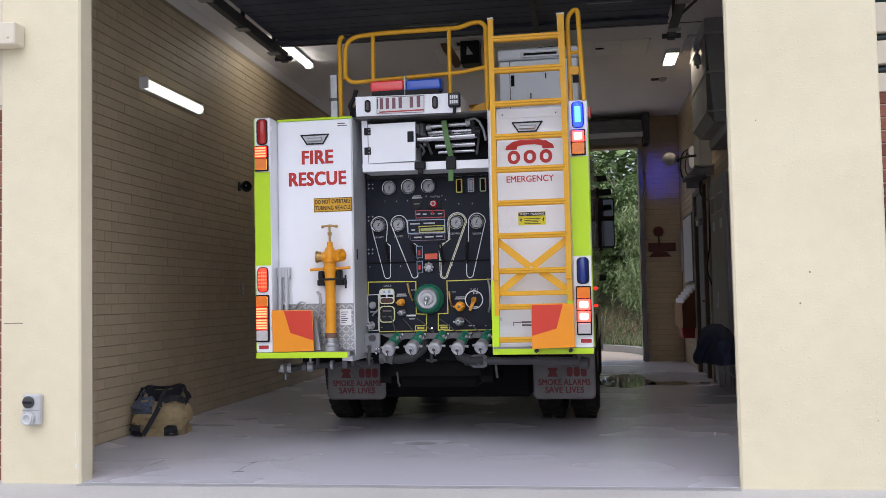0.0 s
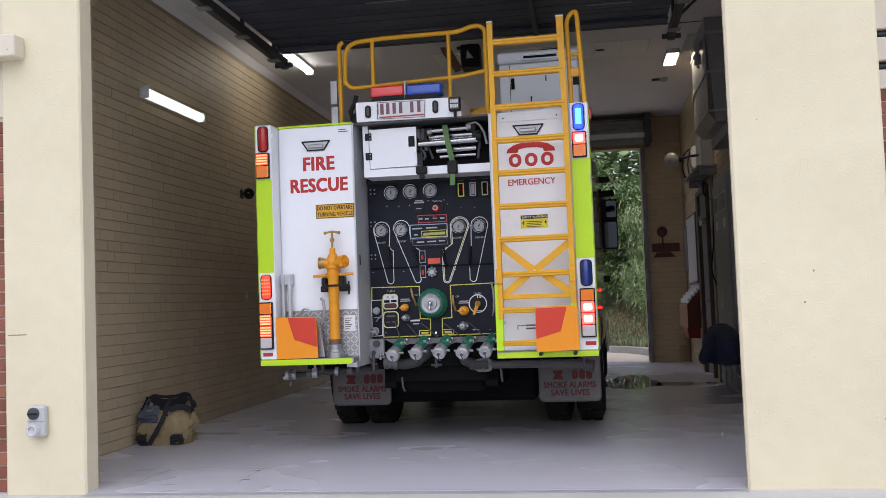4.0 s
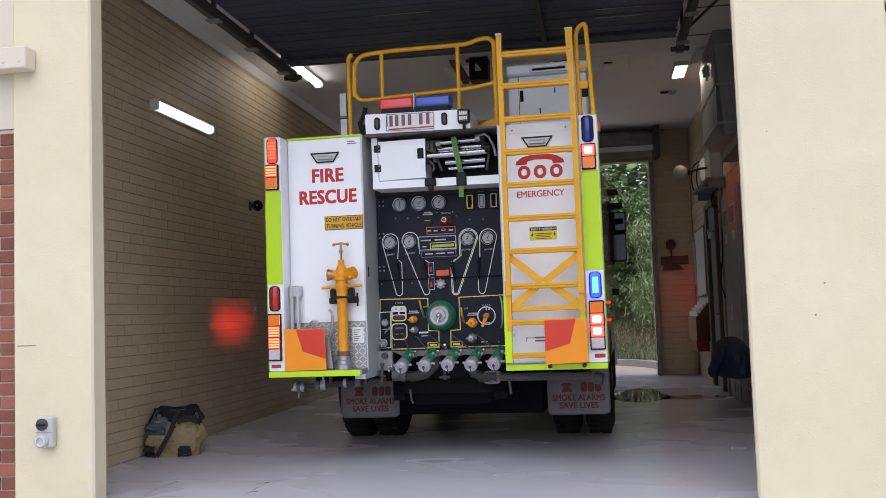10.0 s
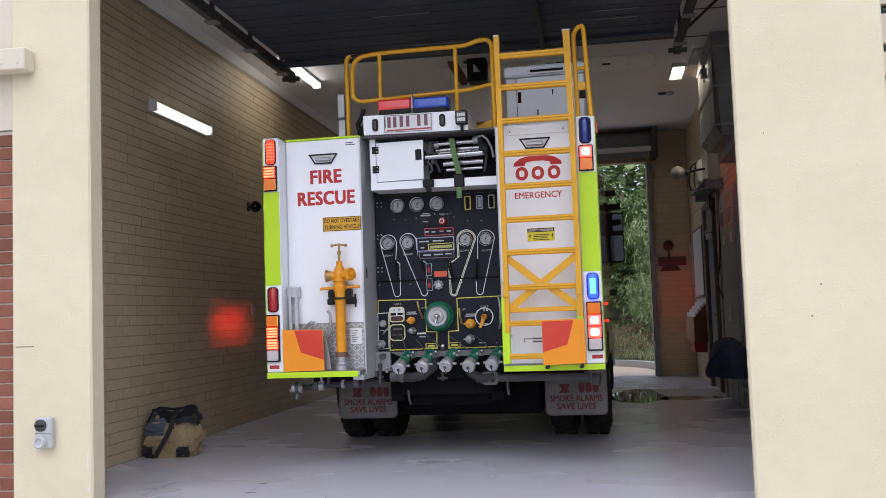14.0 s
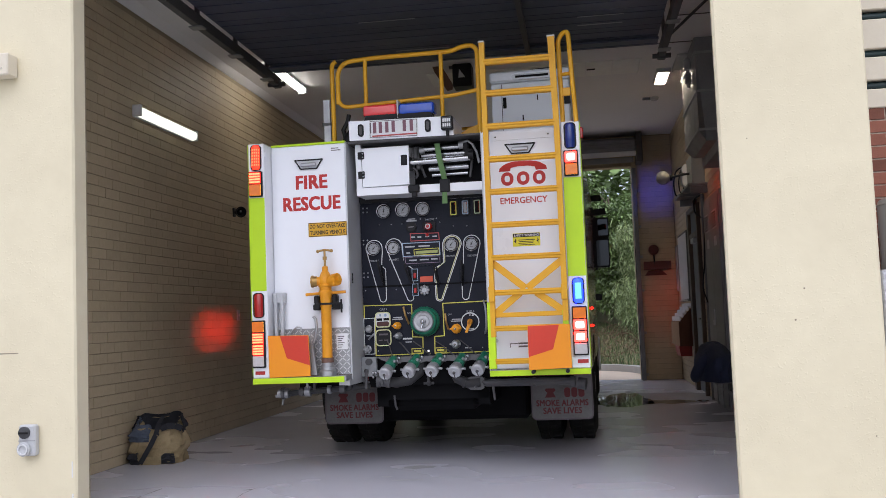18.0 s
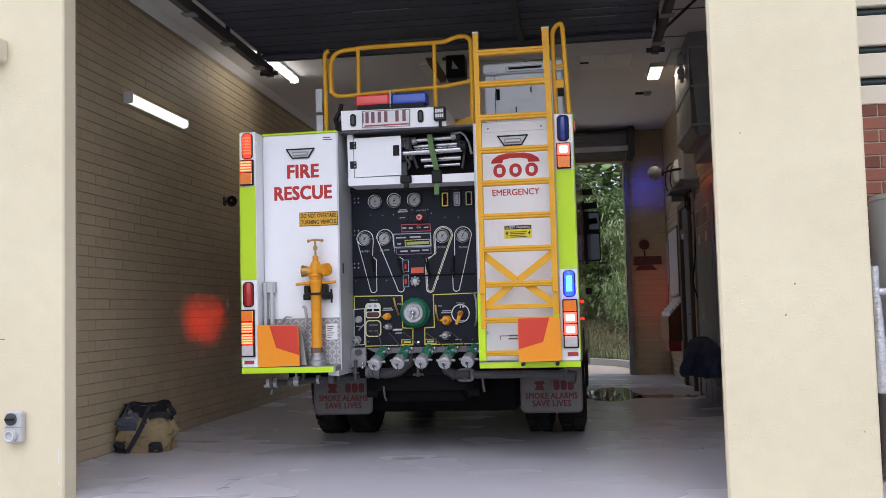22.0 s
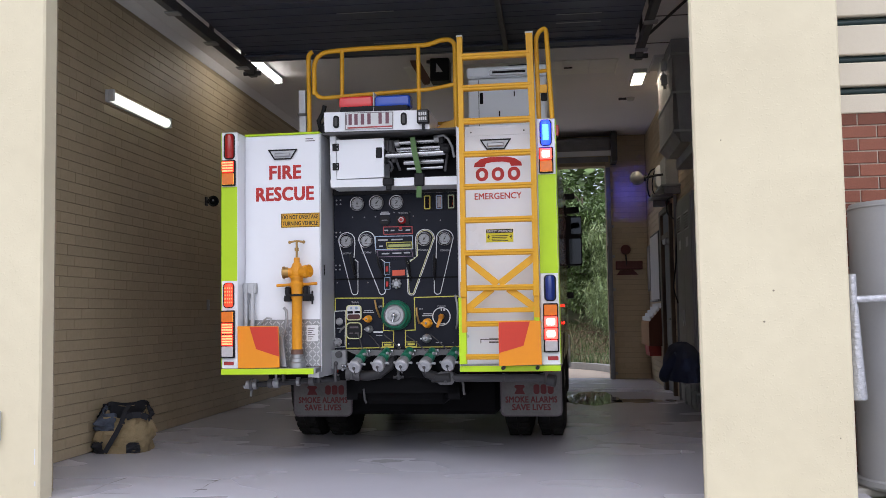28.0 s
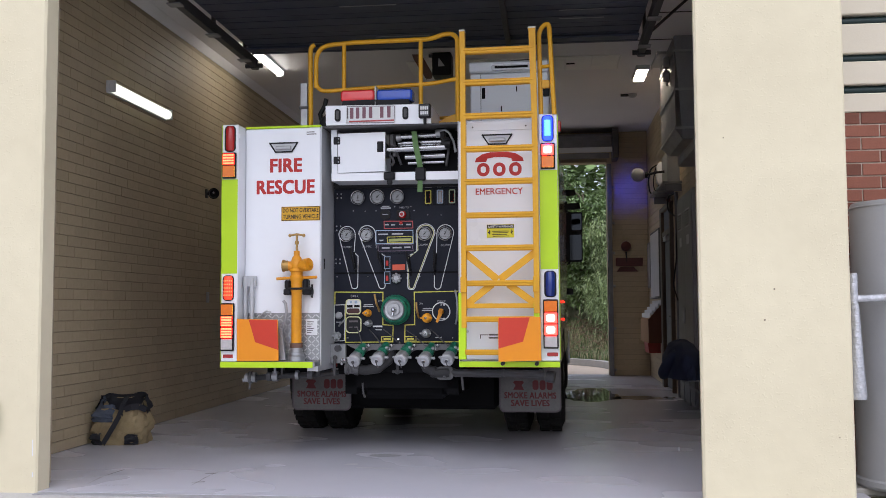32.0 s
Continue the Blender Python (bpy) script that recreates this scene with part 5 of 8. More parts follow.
pp = tp("pump_panel", G().box(-0.515, PY, 0.845, 0.515, 0.545, 2.112), M["black"], "black pump control panel")


def on(name, g, material, label="", parent=None):
    return part(name, g, M[material], parent or pp, label)


on("panel_joint", G().box(-0.514, PY - 0.006, 1.392, 0.514, PY - 0.0005, 1.404), "slot", "", pp)
on("panel_head", G().box(-0.514, PY - 0.03, 2.06, 0.514, PY - 0.0005, 2.11, 0.004), "blackpl")
for (x, z) in ((-0.476, 2.008), (-0.481, 1.752), (-0.486, 1.492)):
    for ex in (-0.016, 0.016):
        for ez in (-0.016, 0.016):
            on("hinge_screw", G().ball((x + ex, PY, z + ez), 0.007, n=8, k=6), "alu")
for (x, z) in ((-0.363, 1.887), (-0.267, 1.883), (-0.18, 1.884), (0.123, 1.881), (0.229, 1.846), (0.336, 1.842), (-0.03, 1.914), (0.096, 1.913), (-0.493, 1.371), (-0.245, 1.369), (0.165, 1.367), (-0.033, 1.35), (0.003, 1.349), (-0.405, 0.893), (0.42, 0.893)):
    on("screw", G().ball((x, PY, z), 0.005, n=8, k=6), "alu")


def gauge(x, z, r, ang):
    g = on("gauge", G().lathe([(r, 0.0), (r, 0.03), (r * 0.96, 0.034), (r * 0.89, 0.032), (r * 0.88, 0.022)], (x, PY, z), (0, -1, 0), 32), "chrome", "round pressure gauge with bright rim")
    on("dark_ring", G().cyl((x, PY - 0.018, z), (x, PY - 0.0225, z), r * 0.885, n=32), "slot", "", g)
    on("dial", G().cyl((x, PY - 0.0228, z), (x, PY - 0.0245, z), r * 0.77, n=32), "dial", "grey dial face", g)
    tk = G()
    for i in range(31):
        a = radians(225 - 9 * i)
        q0, e = (0.54, 0.035) if i % 3 == 0 else (0.63, 0.018)
        tk.prism([(x + r * q * math.cos(a + k), z + r * q * math.sin(a + k)) for q, k in ((q0, -e), (0.71, -e), (0.71, e), (q0, e))], PY - 0.0253, PY - 0.0246)
    on("tick_scale", tk, "ink", "", g)
    on("dial_print", G().box(x - r * 0.22, PY - 0.0253, z - r * 0.42, x + r * 0.22, PY - 0.0246, z - r * 0.34).box(x - r * 0.14, PY - 0.0253, z + r * 0.22, x + r * 0.14, PY - 0.0246, z + r * 0.29), "greyink", "", g)
    a = radians(ang)
    c, s = math.cos(a), math.sin(a)
    on("needle", G().prism([(x - s * 0.0035, z + c * 0.0035), (x + c * r * 0.62, z + s * r * 0.62), (x + s * 0.0035, z - c * 0.0035), (x - c * r * 0.3, z - s * r * 0.3)], PY - 0.029, PY - 0.0265).cyl((x, PY - 0.026, z), (x, PY - 0.030, z), r * 0.10, n=12), "ink", "", g)


for (x, z), r, a in (((-0.32, 1.988), 0.058, 90), ((-0.165, 1.991), 0.060, 48), ((-0.006, 1.989), 0.058, 48), ((-0.413, 1.696), 0.055, 50), ((-0.253, 1.695), 0.055, 50), ((0.208, 1.697), 0.055, 50), ((0.368, 1.695), 0.055, 60)):
    gauge(x, z, r, a)
for (x, z), w in (((-0.319, 2.074), 0.07), ((-0.163, 2.072), 0.075), ((-0.009, 2.069), 0.07), ((-0.103, 1.904), 0.08)):
    on("label_bar", G().box(x - w / 2, PY - 0.0012, z - 0.006, x + w / 2, PY - 0.0003, z + 0.006), "greyline")
x, z = (-0.104, 1.854)
vent = on("speaker_grille", G().lathe([(0.042, 0.0), (0.042, 0.012), (0.034, 0.014), (0.0, 0.010)], (x, PY, z), (0, -1, 0), 20), "blackpl", "round black tachometer")
on("grille_mark", ribbon([(x - 0.02, z), (x + 0.02, z)], PY - 0.014, 0.005, 0.001), "greyline", "", vent)
x, z = (0.036, 1.849)
kn = on("throttle_box", G().box(x - 0.05, PY - 0.012, z - 0.036, x + 0.055, PY, z + 0.036, 0.003), "blackpl", "black throttle box with red knob")
on("knob", G().lathe([(0.03, 0.0), (0.03, 0.03), (0.022, 0.045), (0.0, 0.047)], (x, PY - 0.012, z), (0, -1, 0), 18), "redlens", "red knob", kn)
on("knob_rim", G().lathe([(0.020, 0.046), (0.020, 0.052), (0.014, 0.052)], (x, PY - 0.012, z), (0, -1, 0), 18), "alu", "", kn)
words("lettering", "THROTTLE", *(0.042, 1.907), PY, 0.075, 0.014, "greyline", "small grey lettering")

# display block in the middle of the panel
dsp = on("display_block", slab([(-0.182, 1.804), (0.116, 1.802), (0.12, 1.545), (-0.174, 1.549)], PY - 0.010, PY), "black", "control display with coloured borders")


def rect(a, b, c, d, material, w=0.006, y=PY - 0.010):
    on("border", ribbon([a, b, c, d], y, w, 0.0015, True), material, "", dsp)


rect((-0.114, 1.801), (0.112, 1.797), (0.115, 1.744), (-0.111, 1.743), "redline")
rect((-0.179, 1.728), (0.115, 1.726), (0.117, 1.624), (-0.177, 1.625), "bluel")
rect((-0.089, 1.676), (0.109, 1.678), (0.112, 1.629), (-0.086, 1.631), "yline", 0.005, PY - 0.012)
rect((-0.163, 1.616), (0.108, 1.616), (0.116, 1.567), (-0.16, 1.567), "purpline", 0.004)
on("screen", slab([(-0.076, 1.662), (0.1, 1.665), (0.099, 1.643), (-0.076, 1.64)], PY - 0.0135, PY - 0.0105), "lcd", "small yellow-green display", dsp)
for (x, z), w in (((-0.092, 1.774), 0.03), ((-0.042, 1.772), 0.03), ((0.021, 1.774), 0.03), ((0.08, 1.772), 0.035), ((-0.121, 1.699), 0.08), ((-0.007, 1.7), 0.09), ((-0.135, 1.651), 0.03), ((-0.1, 1.592), 0.06), ((-0.01, 1.593), 0.07), ((0.071, 1.595), 0.05)):
    on("label_bar", G().box(x - w / 2, PY - 0.0125, z - 0.006, x + w / 2, PY - 0.0105, z + 0.005), "greyline", "", dsp)
x, z = (0.021, 1.779)
on("warning_lamp", G().ball((x, PY - 0.012, z + 0.006), 0.014, n=10, k=8), "redlens", "", dsp)
x, z = (-0.089, 1.476)
for zz in (z, z - 0.117):
    sw = on("switch_plate", G().box(x - 0.026, PY - 0.010, zz - 0.05, x + 0.026, PY, zz + 0.05, 0.003), "blackpl", "switch plate with pale blue border")
    on("border", ribbon([(x - 0.022, zz - 0.046), (x + 0.022, zz - 0.046), (x + 0.022, zz + 0.046), (x - 0.022, zz + 0.046)], PY - 0.010, 0.004, 0.0015, True), "bluel", "", sw)
    on("rocker", G().box(x - 0.010, PY - 0.022, zz - 0.026, x + 0.010, PY - 0.010, zz + 0.016, 0.003), "redlens", "", sw)
on("warning_label", slab([(-0.049, 1.461), (0.051, 1.463), (0.05, 1.419), (-0.049, 1.417)], PY - 0.002, PY - 0.0003), "redlabel", "orange-red warning label")
x, z = (-0.015, 1.354)
nb = G().cyl((x, PY, z), (x, PY - 0.03, z), 0.02, n=12)
for i in range(8):
    a = 2 * math.pi * i / 8
    nb.ball((x + 0.03 * math.cos(a), PY - 0.022, z + 0.03 * math.sin(a)), 0.012, n=8, k=6)
on("star_knob", nb, "alu", "bright star knob")

# delivery loops and levers
def loop(pts, material="line"):
    on("delivery_line", ribbon(pts, PY, 0.0058, 0.0015), material)


def drop(gc, r, foot, fr, neck, kink, right=True):
    """Pear-shaped line: round the gauge, down to the lever's foot, up past the lever and back."""
    (gx, gz), (fx, fz), (nx, nz), (kx, kz) = gc, foot, neck, kink
    sgn = 1 if right else -1
    a = [(gx + sgn * r * math.cos(t), gz + r * math.sin(t)) for t in (math.pi * i / 12 for i in range(13))]
    b = [(fx - sgn * fr * math.cos(t), fz - fr * math.sin(t)) for t in (math.pi * i / 8 for i in range(9))]
    return [(nx, nz)] + [(gx + sgn * r, gz - 0.03)] + a + b + [(kx, kz)] + [(nx, nz)]


loop(drop((-0.413, 1.7), 0.066, (-0.352, 1.301), 0.026, (-0.356, 1.56), (-0.324, 1.532)))
loop(drop((-0.252, 1.704), 0.066, (-0.133, 1.3), 0.026, (-0.173, 1.576), (-0.106, 1.525)))
loop(drop((0.213, 1.701), 0.074, (0.101, 1.294), 0.030, (0.142, 1.562), (0.065, 1.52), False))
loop(drop((0.213, 1.701), 0.064, (0.101, 1.294), 0.020, (0.152, 1.57), (0.074, 1.511), False), material="paley")
loop(drop((0.368, 1.7), 0.066, (0.306, 1.293), 0.026, (0.298, 1.548), (0.28, 1.513), False))
for (x, z), (x1, z1) in (((-0.356, 1.56), (-0.341, 1.398)), ((-0.142, 1.535), (-0.113, 1.383)), ((0.083, 1.528), (0.098, 1.378)), ((0.298, 1.539), (0.285, 1.381))):
    lv = on("lever_slot", ribbon([(x, z), (x1, z1)], PY, 0.014, 0.003), "slot", "black lever slot")
    on("lever", G().tube([(x1, PY, z1 + 0.03), (x1, PY - 0.05, z1 + 0.035), (x, PY - 0.10, z - 0.02), (x - 0.004, PY - 0.105, z + 0.03)], 0.009), "blackpl", "black delivery lever", lv)
for px in ((-0.415, 1.602), (-0.254, 1.605), (0.197, 1.613), (0.371, 1.607)):
    words("lettering", "DELIVERY", px[0], px[1], PY, 0.075, 0.014, "greyline", "small grey lettering")

# level gauges
for (x, z), c in (((0.237, 1.983), "yline"), ((0.33, 1.984), "bluel"), ((0.424, 1.984), "palegreen")):
    lg = on("level_gauge", G().box(x - 0.036, PY - 0.014, z - 0.062, x + 0.036, PY, z + 0.062, 0.003), "blackpl", "upright tank level gauge")
    on("window_rim", ribbon(rounded(x - 0.021, z - 0.050, x + 0.021, z + 0.050, 0.006, 2), PY - 0.014, 0.007, 0.0065, True), c, "", lg)
    bars.append(flap_lamp(x, PY - 0.0155, z, 0.026, 0.082, 0.006, "slot" if c != "bluel" else "dial", "gaugelit", "level bar of the gauge", "gaugecore"))
    on("label_bar", G().box(x - 0.025, PY - 0.0012, z + 0.075, x + 0.025, PY - 0.0003, z + 0.085), "greyline", "", lg)

# lower bordered fields
on("border_line", ribbon([(-0.509, 1.251), (-0.125, 1.246), (-0.126, 0.994), (-0.045, 0.989), (-0.048, 0.861), (-0.424, 0.858), (-0.423, 1.155)], PY, 0.0075, 0.0018), "yline")
on("border_line", ribbon([(-0.509, 1.251), (-0.51, 1.157)], PY, 0.0075, 0.0018), "yline")
on("border_line", ribbon([(0.464, 1.25), (0.122, 1.245), (0.125, 0.994), (0.049, 0.991), (0.046, 0.86), (0.472, 0.862)], PY, 0.0075, 0.0018), "yline")
on("border_line", ribbon([(-0.515, 1.149), (-0.428, 1.151), (-0.433, 0.871), (-0.515, 0.868)], PY, 0.006, 0.0018, True), "line")
for (x, z) in ((-0.092, 0.884), (0.092, 0.885)):
    bx = on("foam_tag", G().box(x - 0.045, PY - 0.002, z - 0.018, x + 0.045, PY - 0.0003, z + 0.018), "black", "small yellow-edged tag")
    on("border", ribbon([(x - 0.043, z - 0.017), (x + 0.043, z - 0.017), (x + 0.043, z + 0.017), (x - 0.043, z + 0.017)], PY - 0.002, 0.006, 0.001, True), "yline", "", bx)
    on("label_bar", G().box(x - 0.028, PY - 0.003, z - 0.008, x + 0.028, PY - 0.0021, z + 0.006), "yline", "", bx)
for x, z, w in ((-0.242, 1.150, 0.07), (-0.242, 1.136, 0.085), (0.224, 1.118, 0.07), (0.224, 1.104, 0.085), (-0.16, 0.955, 0.05), (0.31, 0.895, 0.05), (-0.475, 1.015, 0.045), (0.10, 1.62, 0.03), (-0.319, 2.090, 0.05), (-0.163, 2.088, 0.055), (-0.009, 2.085, 0.05), (-0.103, 1.918, 0.06)):
    on("label_bar", G().box(x - w / 2, PY - 0.0012, z - 0.004, x + w / 2, PY - 0.0003, z + 0.004), "greyline")
star = G().cyl((-0.487, PY - 0.02, 0.908), (-0.487, PY - 0.045, 0.908), 0.016, n=12)
for i in range(6):
    a = 2 * math.pi * i / 6
    star.ball((-0.487 + 0.026 * math.cos(a), PY - 0.034, 0.908 + 0.026 * math.sin(a)), 0.011, n=8, k=6)
on("star_knob", star, "alu", "bright star knob")
words("lettering", "CLASS A", *(-0.353, 1.218), PY, 0.062, 0.016, "greyline", "small grey lettering")
words("lettering", "CLASS B", *(0.334, 1.174), PY, 0.062, 0.016, "greyline", "small grey lettering")
words("lettering", "OFF", *(-0.149, 1.18), PY, 0.03, 0.014, "greyline", "small grey lettering")
words("lettering", "OFF", *(0.174, 1.156), PY, 0.03, 0.014, "greyline", "small grey lettering")
x, z = (-0.354, 1.136)
fm = on("foam_meter", G().prism(rounded(x - 0.056, z - 0.056, x + 0.056, z + 0.054, 0.022), PY - 0.03, PY), "offwhite", "white foam control meter")
on("meter_window", G().box(x - 0.05, PY - 0.032, z - 0.008, x - 0.006, PY - 0.0305, z + 0.012).box(x + 0.006, PY - 0.032, z - 0.006, x + 0.05, PY - 0.0305, z + 0.012), "slot", "", fm)
on("meter_lower", G().prism(rounded(x - 0.050, z - 0.052, x + 0.050, z - 0.014, 0.016), PY - 0.032, PY - 0.0305), "meterred", "dark maroon lower half", fm)
for e, r in ((-0.02, 0.009), (0.02, 0.012)):
    on("meter_dot", G().ball((x + e, PY - 0.03, z + 0.035), r, n=8, k=6), "bluel", "", fm)
on("meter_border", ribbon(rounded(x - 0.057, z - 0.057, x + 0.057, z + 0.055, 0.024), PY - 0.024, 0.008, 0.008, True), "paley", "pale yellow border", fm)
x, z = (-0.357, 0.994)
on("plate_print", G().box(x - 0.035, PY - 0.0155, z + 0.020, x + 0.035, PY - 0.0142, z + 0.034).box(x - 0.038, PY - 0.0155, z - 0.022, x - 0.008, PY - 0.0142, z - 0.014).box(x + 0.006, PY - 0.0155, z - 0.022, x + 0.036, PY - 0.0142, z - 0.014), "greyink")
on("yellow_ring", ribbon(rounded(x - 0.06, z - 0.06, x + 0.06, z + 0.062, 0.03), PY - 0.012, 0.008, 0.01, True), "paley", "yellow framed blanking plate")
on("blanking_plate", G().prism(rounded(x - 0.056, z - 0.056, x + 0.056, z + 0.058, 0.03), PY - 0.014, PY), "blackpl")


def valve(x, z, r, material, label):
    v = on("valve", G().lathe([(r * 1.1, 0.0), (r * 1.1, 0.02), (r * 0.8, 0.03), (r * 0.95, 0.045), (r * 0.9, 0.075), (r * 0.55, 0.085), (0.0, 0.087)], (x, PY, z), (0, -1, 0), 20), material, label)
    on("lug", G().cyl((x - r * 1.35, PY - 0.055, z), (x + r * 1.35, PY - 0.055, z), r * 0.22, n=10), material, "", v)
    on("chain_eye", G().ball((x, PY - 0.09, z), r * 0.3, n=8, k=6), "chrome", "", v)


valve(*(-0.242, 1.085), 0.026, "hydrant", "orange foam inlet cap")
valve(*(-0.234, 1.005), 0.025, "alu", "bright foam inlet cap")
valve(*(0.224, 1.045), 0.034, "hydrant", "orange foam inlet cap")
valve(*(0.217, 0.927), 0.032, "alu", "bright foam inlet cap")
for (x, z), r in (((-0.475, 1.067), 0.028), ((-0.487, 0.908), 0.03), ((-0.46, 0.8), 0.03)):
    k = on("gauge_knob", G().lathe([(r, 0.0), (r, 0.02), (r * 0.7, 0.03), (0.0, 0.03)], (x, PY, z), (0, -1, 0), 16), "steel", "small bright knob")
    on("knob_ring", G().lathe([(r * 1.05, 0.0), (r * 1.05, 0.012), (r * 0.85, 0.014)], (x, PY, z), (0, -1, 0), 16), "chrome", "", k)
on("small_lever", G().tube([(-0.475, PY - 0.01, 0.985), (-0.46, PY - 0.03, 1.0), (-0.425, PY - 0.035, 1.03)], 0.007), "alu", "small bright lever")
for (ax, az), (bx, bz) in (((-0.185, 1.23), (-0.151, 1.096)), ((0.143, 1.165), (0.158, 1.046))):
    on("toggle", G().tube([(ax, PY - 0.035, az), ((ax + bx) / 2, PY - 0.05, (az + bz) / 2), (bx, PY - 0.01, bz)], 0.008), "brass", "thin brass lever")
on("label_strip", G().box(-0.205, PY - 0.002, 0.975, -0.13, PY - 0.0003, 0.988), "line")
on("label_strip", G().box(0.31, PY - 0.002, 1.035, 0.36, PY - 0.0003, 1.045), "line")
x, z = (0.332, 1.095)
sc = on("selector_ring", G().lathe([(0.064, 0.0), (0.064, 0.0018), (0.072, 0.0018), (0.072, 0.0)], (x, PY, z), (0, -1, 0), 32), "line", "round selector scale with yellow handle")
on("selector_mark", ribbon([(x, z + 0.045), (x, z + 0.06)], PY, 0.006, 0.0018).prism([(x + 0.015, z + 0.045), (x + 0.03, z + 0.045), (x + 0.03, z + 0.055), (x + 0.015, z + 0.055)], PY - 0.0018, PY), "line", "", sc)
on("selector_handle", G().prism([(x + 0.020, z + 0.020), (x + 0.022, z - 0.006), (x - 0.020, z - 0.085), (x - 0.036, z - 0.080), (x - 0.012, z - 0.005), (x - 0.004, z + 0.022)], PY - 0.05, PY - 0.035).cyl((x + 0.004, PY, z), (x + 0.004, PY - 0.05, z), 0.02), "hydrant", "orange selector handle", sc)
on("curved_handle", G().tube([(0.445, PY - 0.02, 1.255), (0.462, PY - 0.06, 1.20), (0.468, PY - 0.07, 1.12), (0.462, PY - 0.06, 1.04), (0.447, PY - 0.02, 1.0)], 0.008), "alu", "curved bright handle")
for (ax, az), (bx, bz) in (((-0.339, 0.994), (-0.273, 0.851)), ((-0.235, 0.957), (-0.117, 0.84)), ((-0.122, 0.959), (0.047, 0.829)), ((0.057, 0.952), (0.223, 0.835)), ((0.245, 0.957), (0.397, 0.832))):
    on("cable", G().tube([(ax, PY - 0.003, az), ((ax * 2 + bx) / 3, PY - 0.02, (az * 2 + bz) / 3 + 0.004), ((ax + 2 * bx) / 3, PY - 0.05, (az + 2 * bz) / 3), (bx, PY - 0.09, bz)], 0.005, 6), "darksteel", "thin retaining cable")

# suction inlet with green ring
x, z = -0.018, 1.11
si = on("suction_inlet", G().lathe([(0.115, 0.0), (0.115, 0.05), (0.11, 0.06), (0.104, 0.065)], (x, PY, z), (0, -1, 0), 36), "green", "large suction inlet with green ring")
lg = G()
for i in range(14):
    a = 2 * math.pi * i / 14
    lg.ball((x + 0.106 * math.cos(a), PY - 0.045, z + 0.106 * math.sin(a)), 0.013, n=8, k=6)
on("lugged_ring", lg.lathe([(0.103, 0.03), (0.106, 0.075), (0.098, 0.10), (0.084, 0.11), (0.080, 0.10)], (x, PY, z), (0, -1, 0), 36), "green", "", si)
on("blank_cap", G().lathe([(0.082, 0.06), (0.082, 0.112), (0.076, 0.118), (0.072, 0.108), (0.05, 0.106), (0.046, 0.116), (0.024, 0.118), (0.02, 0.128), (0.0, 0.13)], (x, PY, z), (0, -1, 0), 32), "steel", "dull aluminium cap", si)
on("cap_boss", G().ball((x, PY - 0.132, z), 0.018, n=10).cyl((x, PY - 0.13, z - 0.01), (x - 0.008, PY - 0.14, z - 0.05), 0.007), "chrome", "", si)

# five delivery outlets pointing down and back
def lathed(rows):
    return [(r * 0.79, h * 0.86) for r, h in rows]


for i, (x, z) in enumerate(((-0.303, 0.72), (-0.123, 0.727), (0.055, 0.729), (0.232, 0.723), (0.407, 0.729))):
    ax = Vector((0.17, 0.86, 0.49)).normalized()
    b = Vector((x, 0.25, z))
    o = tp("delivery_outlet", G().lathe(lathed([(0.048, 0.09), (0.052, 0.10), (0.052, 0.12), (0.044, 0.125), (0.044, 0.14), (0.052, 0.145), (0.052, 0.165), (0.046, 0.18), (0.042, 0.26)]), b, ax, 24), M["green"], "green delivery outlet with capped coupling")
    tp("coupling", G().lathe(lathed([(0.060, 0.028), (0.064, 0.045), (0.057, 0.055), (0.060, 0.07), (0.055, 0.095)]), b, ax, 24), M["steel"], "grey coupling", o)
    tp("blank_cap", G().lathe(lathed([(0.0, -0.004), (0.014, -0.004), (0.018, 0.003), (0.040, 0.003), (0.046, -0.003), (0.058, 0.0), (0.063, 0.008), (0.063, 0.024), (0.05, 0.032)]), b, ax, 26), M["capalu"], "round aluminium cap", o)
    tp("boss", G().ball(b - ax * 0.006, 0.012, n=10).tube([b - ax * 0.012, b - ax * 0.02 + Vector((0.010, 0, -0.022)), b - ax * 0.012 + Vector((0.016, 0, -0.045))], 0.004), M["darksteel"], "", o)
    side = ax.cross(Vector((0, 0, 1))).normalized()
    for sgn in (-1, 1):
        tp("lug", G().cyl(b + ax * 0.05 + side * 0.042 * sgn, b + ax * 0.05 + side * 0.066 * sgn, 0.009, n=10).ball(b + ax * 0.05 + side * 0.068 * sgn, 0.011, n=8, k=6), M["steel"], "", o)
    tp("drain_knob", G().ball(b + ax * 0.12 + Vector((0.036, 0, 0.036)), 0.014, n=8, k=6), M["steel"], "", o)
scallop = [(-0.40, 0.845)]
for i in range(4):
    xa, xb = -0.27 + i * 0.177, -0.27 + (i + 1) * 0.177
    scallop += [(xa + 0.02, 0.775)] + [(xa + (xb - xa) * k / 6, 0.775 + 0.030 * math.sin(math.pi * k / 6)) for k in range(1, 6)] + [(xb - 0.005, 0.775)]
scallop += [(0.47, 0.79), (0.47, 0.845)]
mf = tp("manifold", G().prism(scallop, 0.41, 0.47), M["pumpcast"], "grey cast bridge between the outlets")
for i in range(5):
    tp("stud", G().cyl((-0.235 + i * 0.178, 0.41, 0.815), (-0.235 + i * 0.178, 0.385, 0.815), 0.012, n=10).ball((-0.215 + i * 0.178, 0.39, 0.838), 0.014, n=8, k=6), M["chrome"], "", mf)
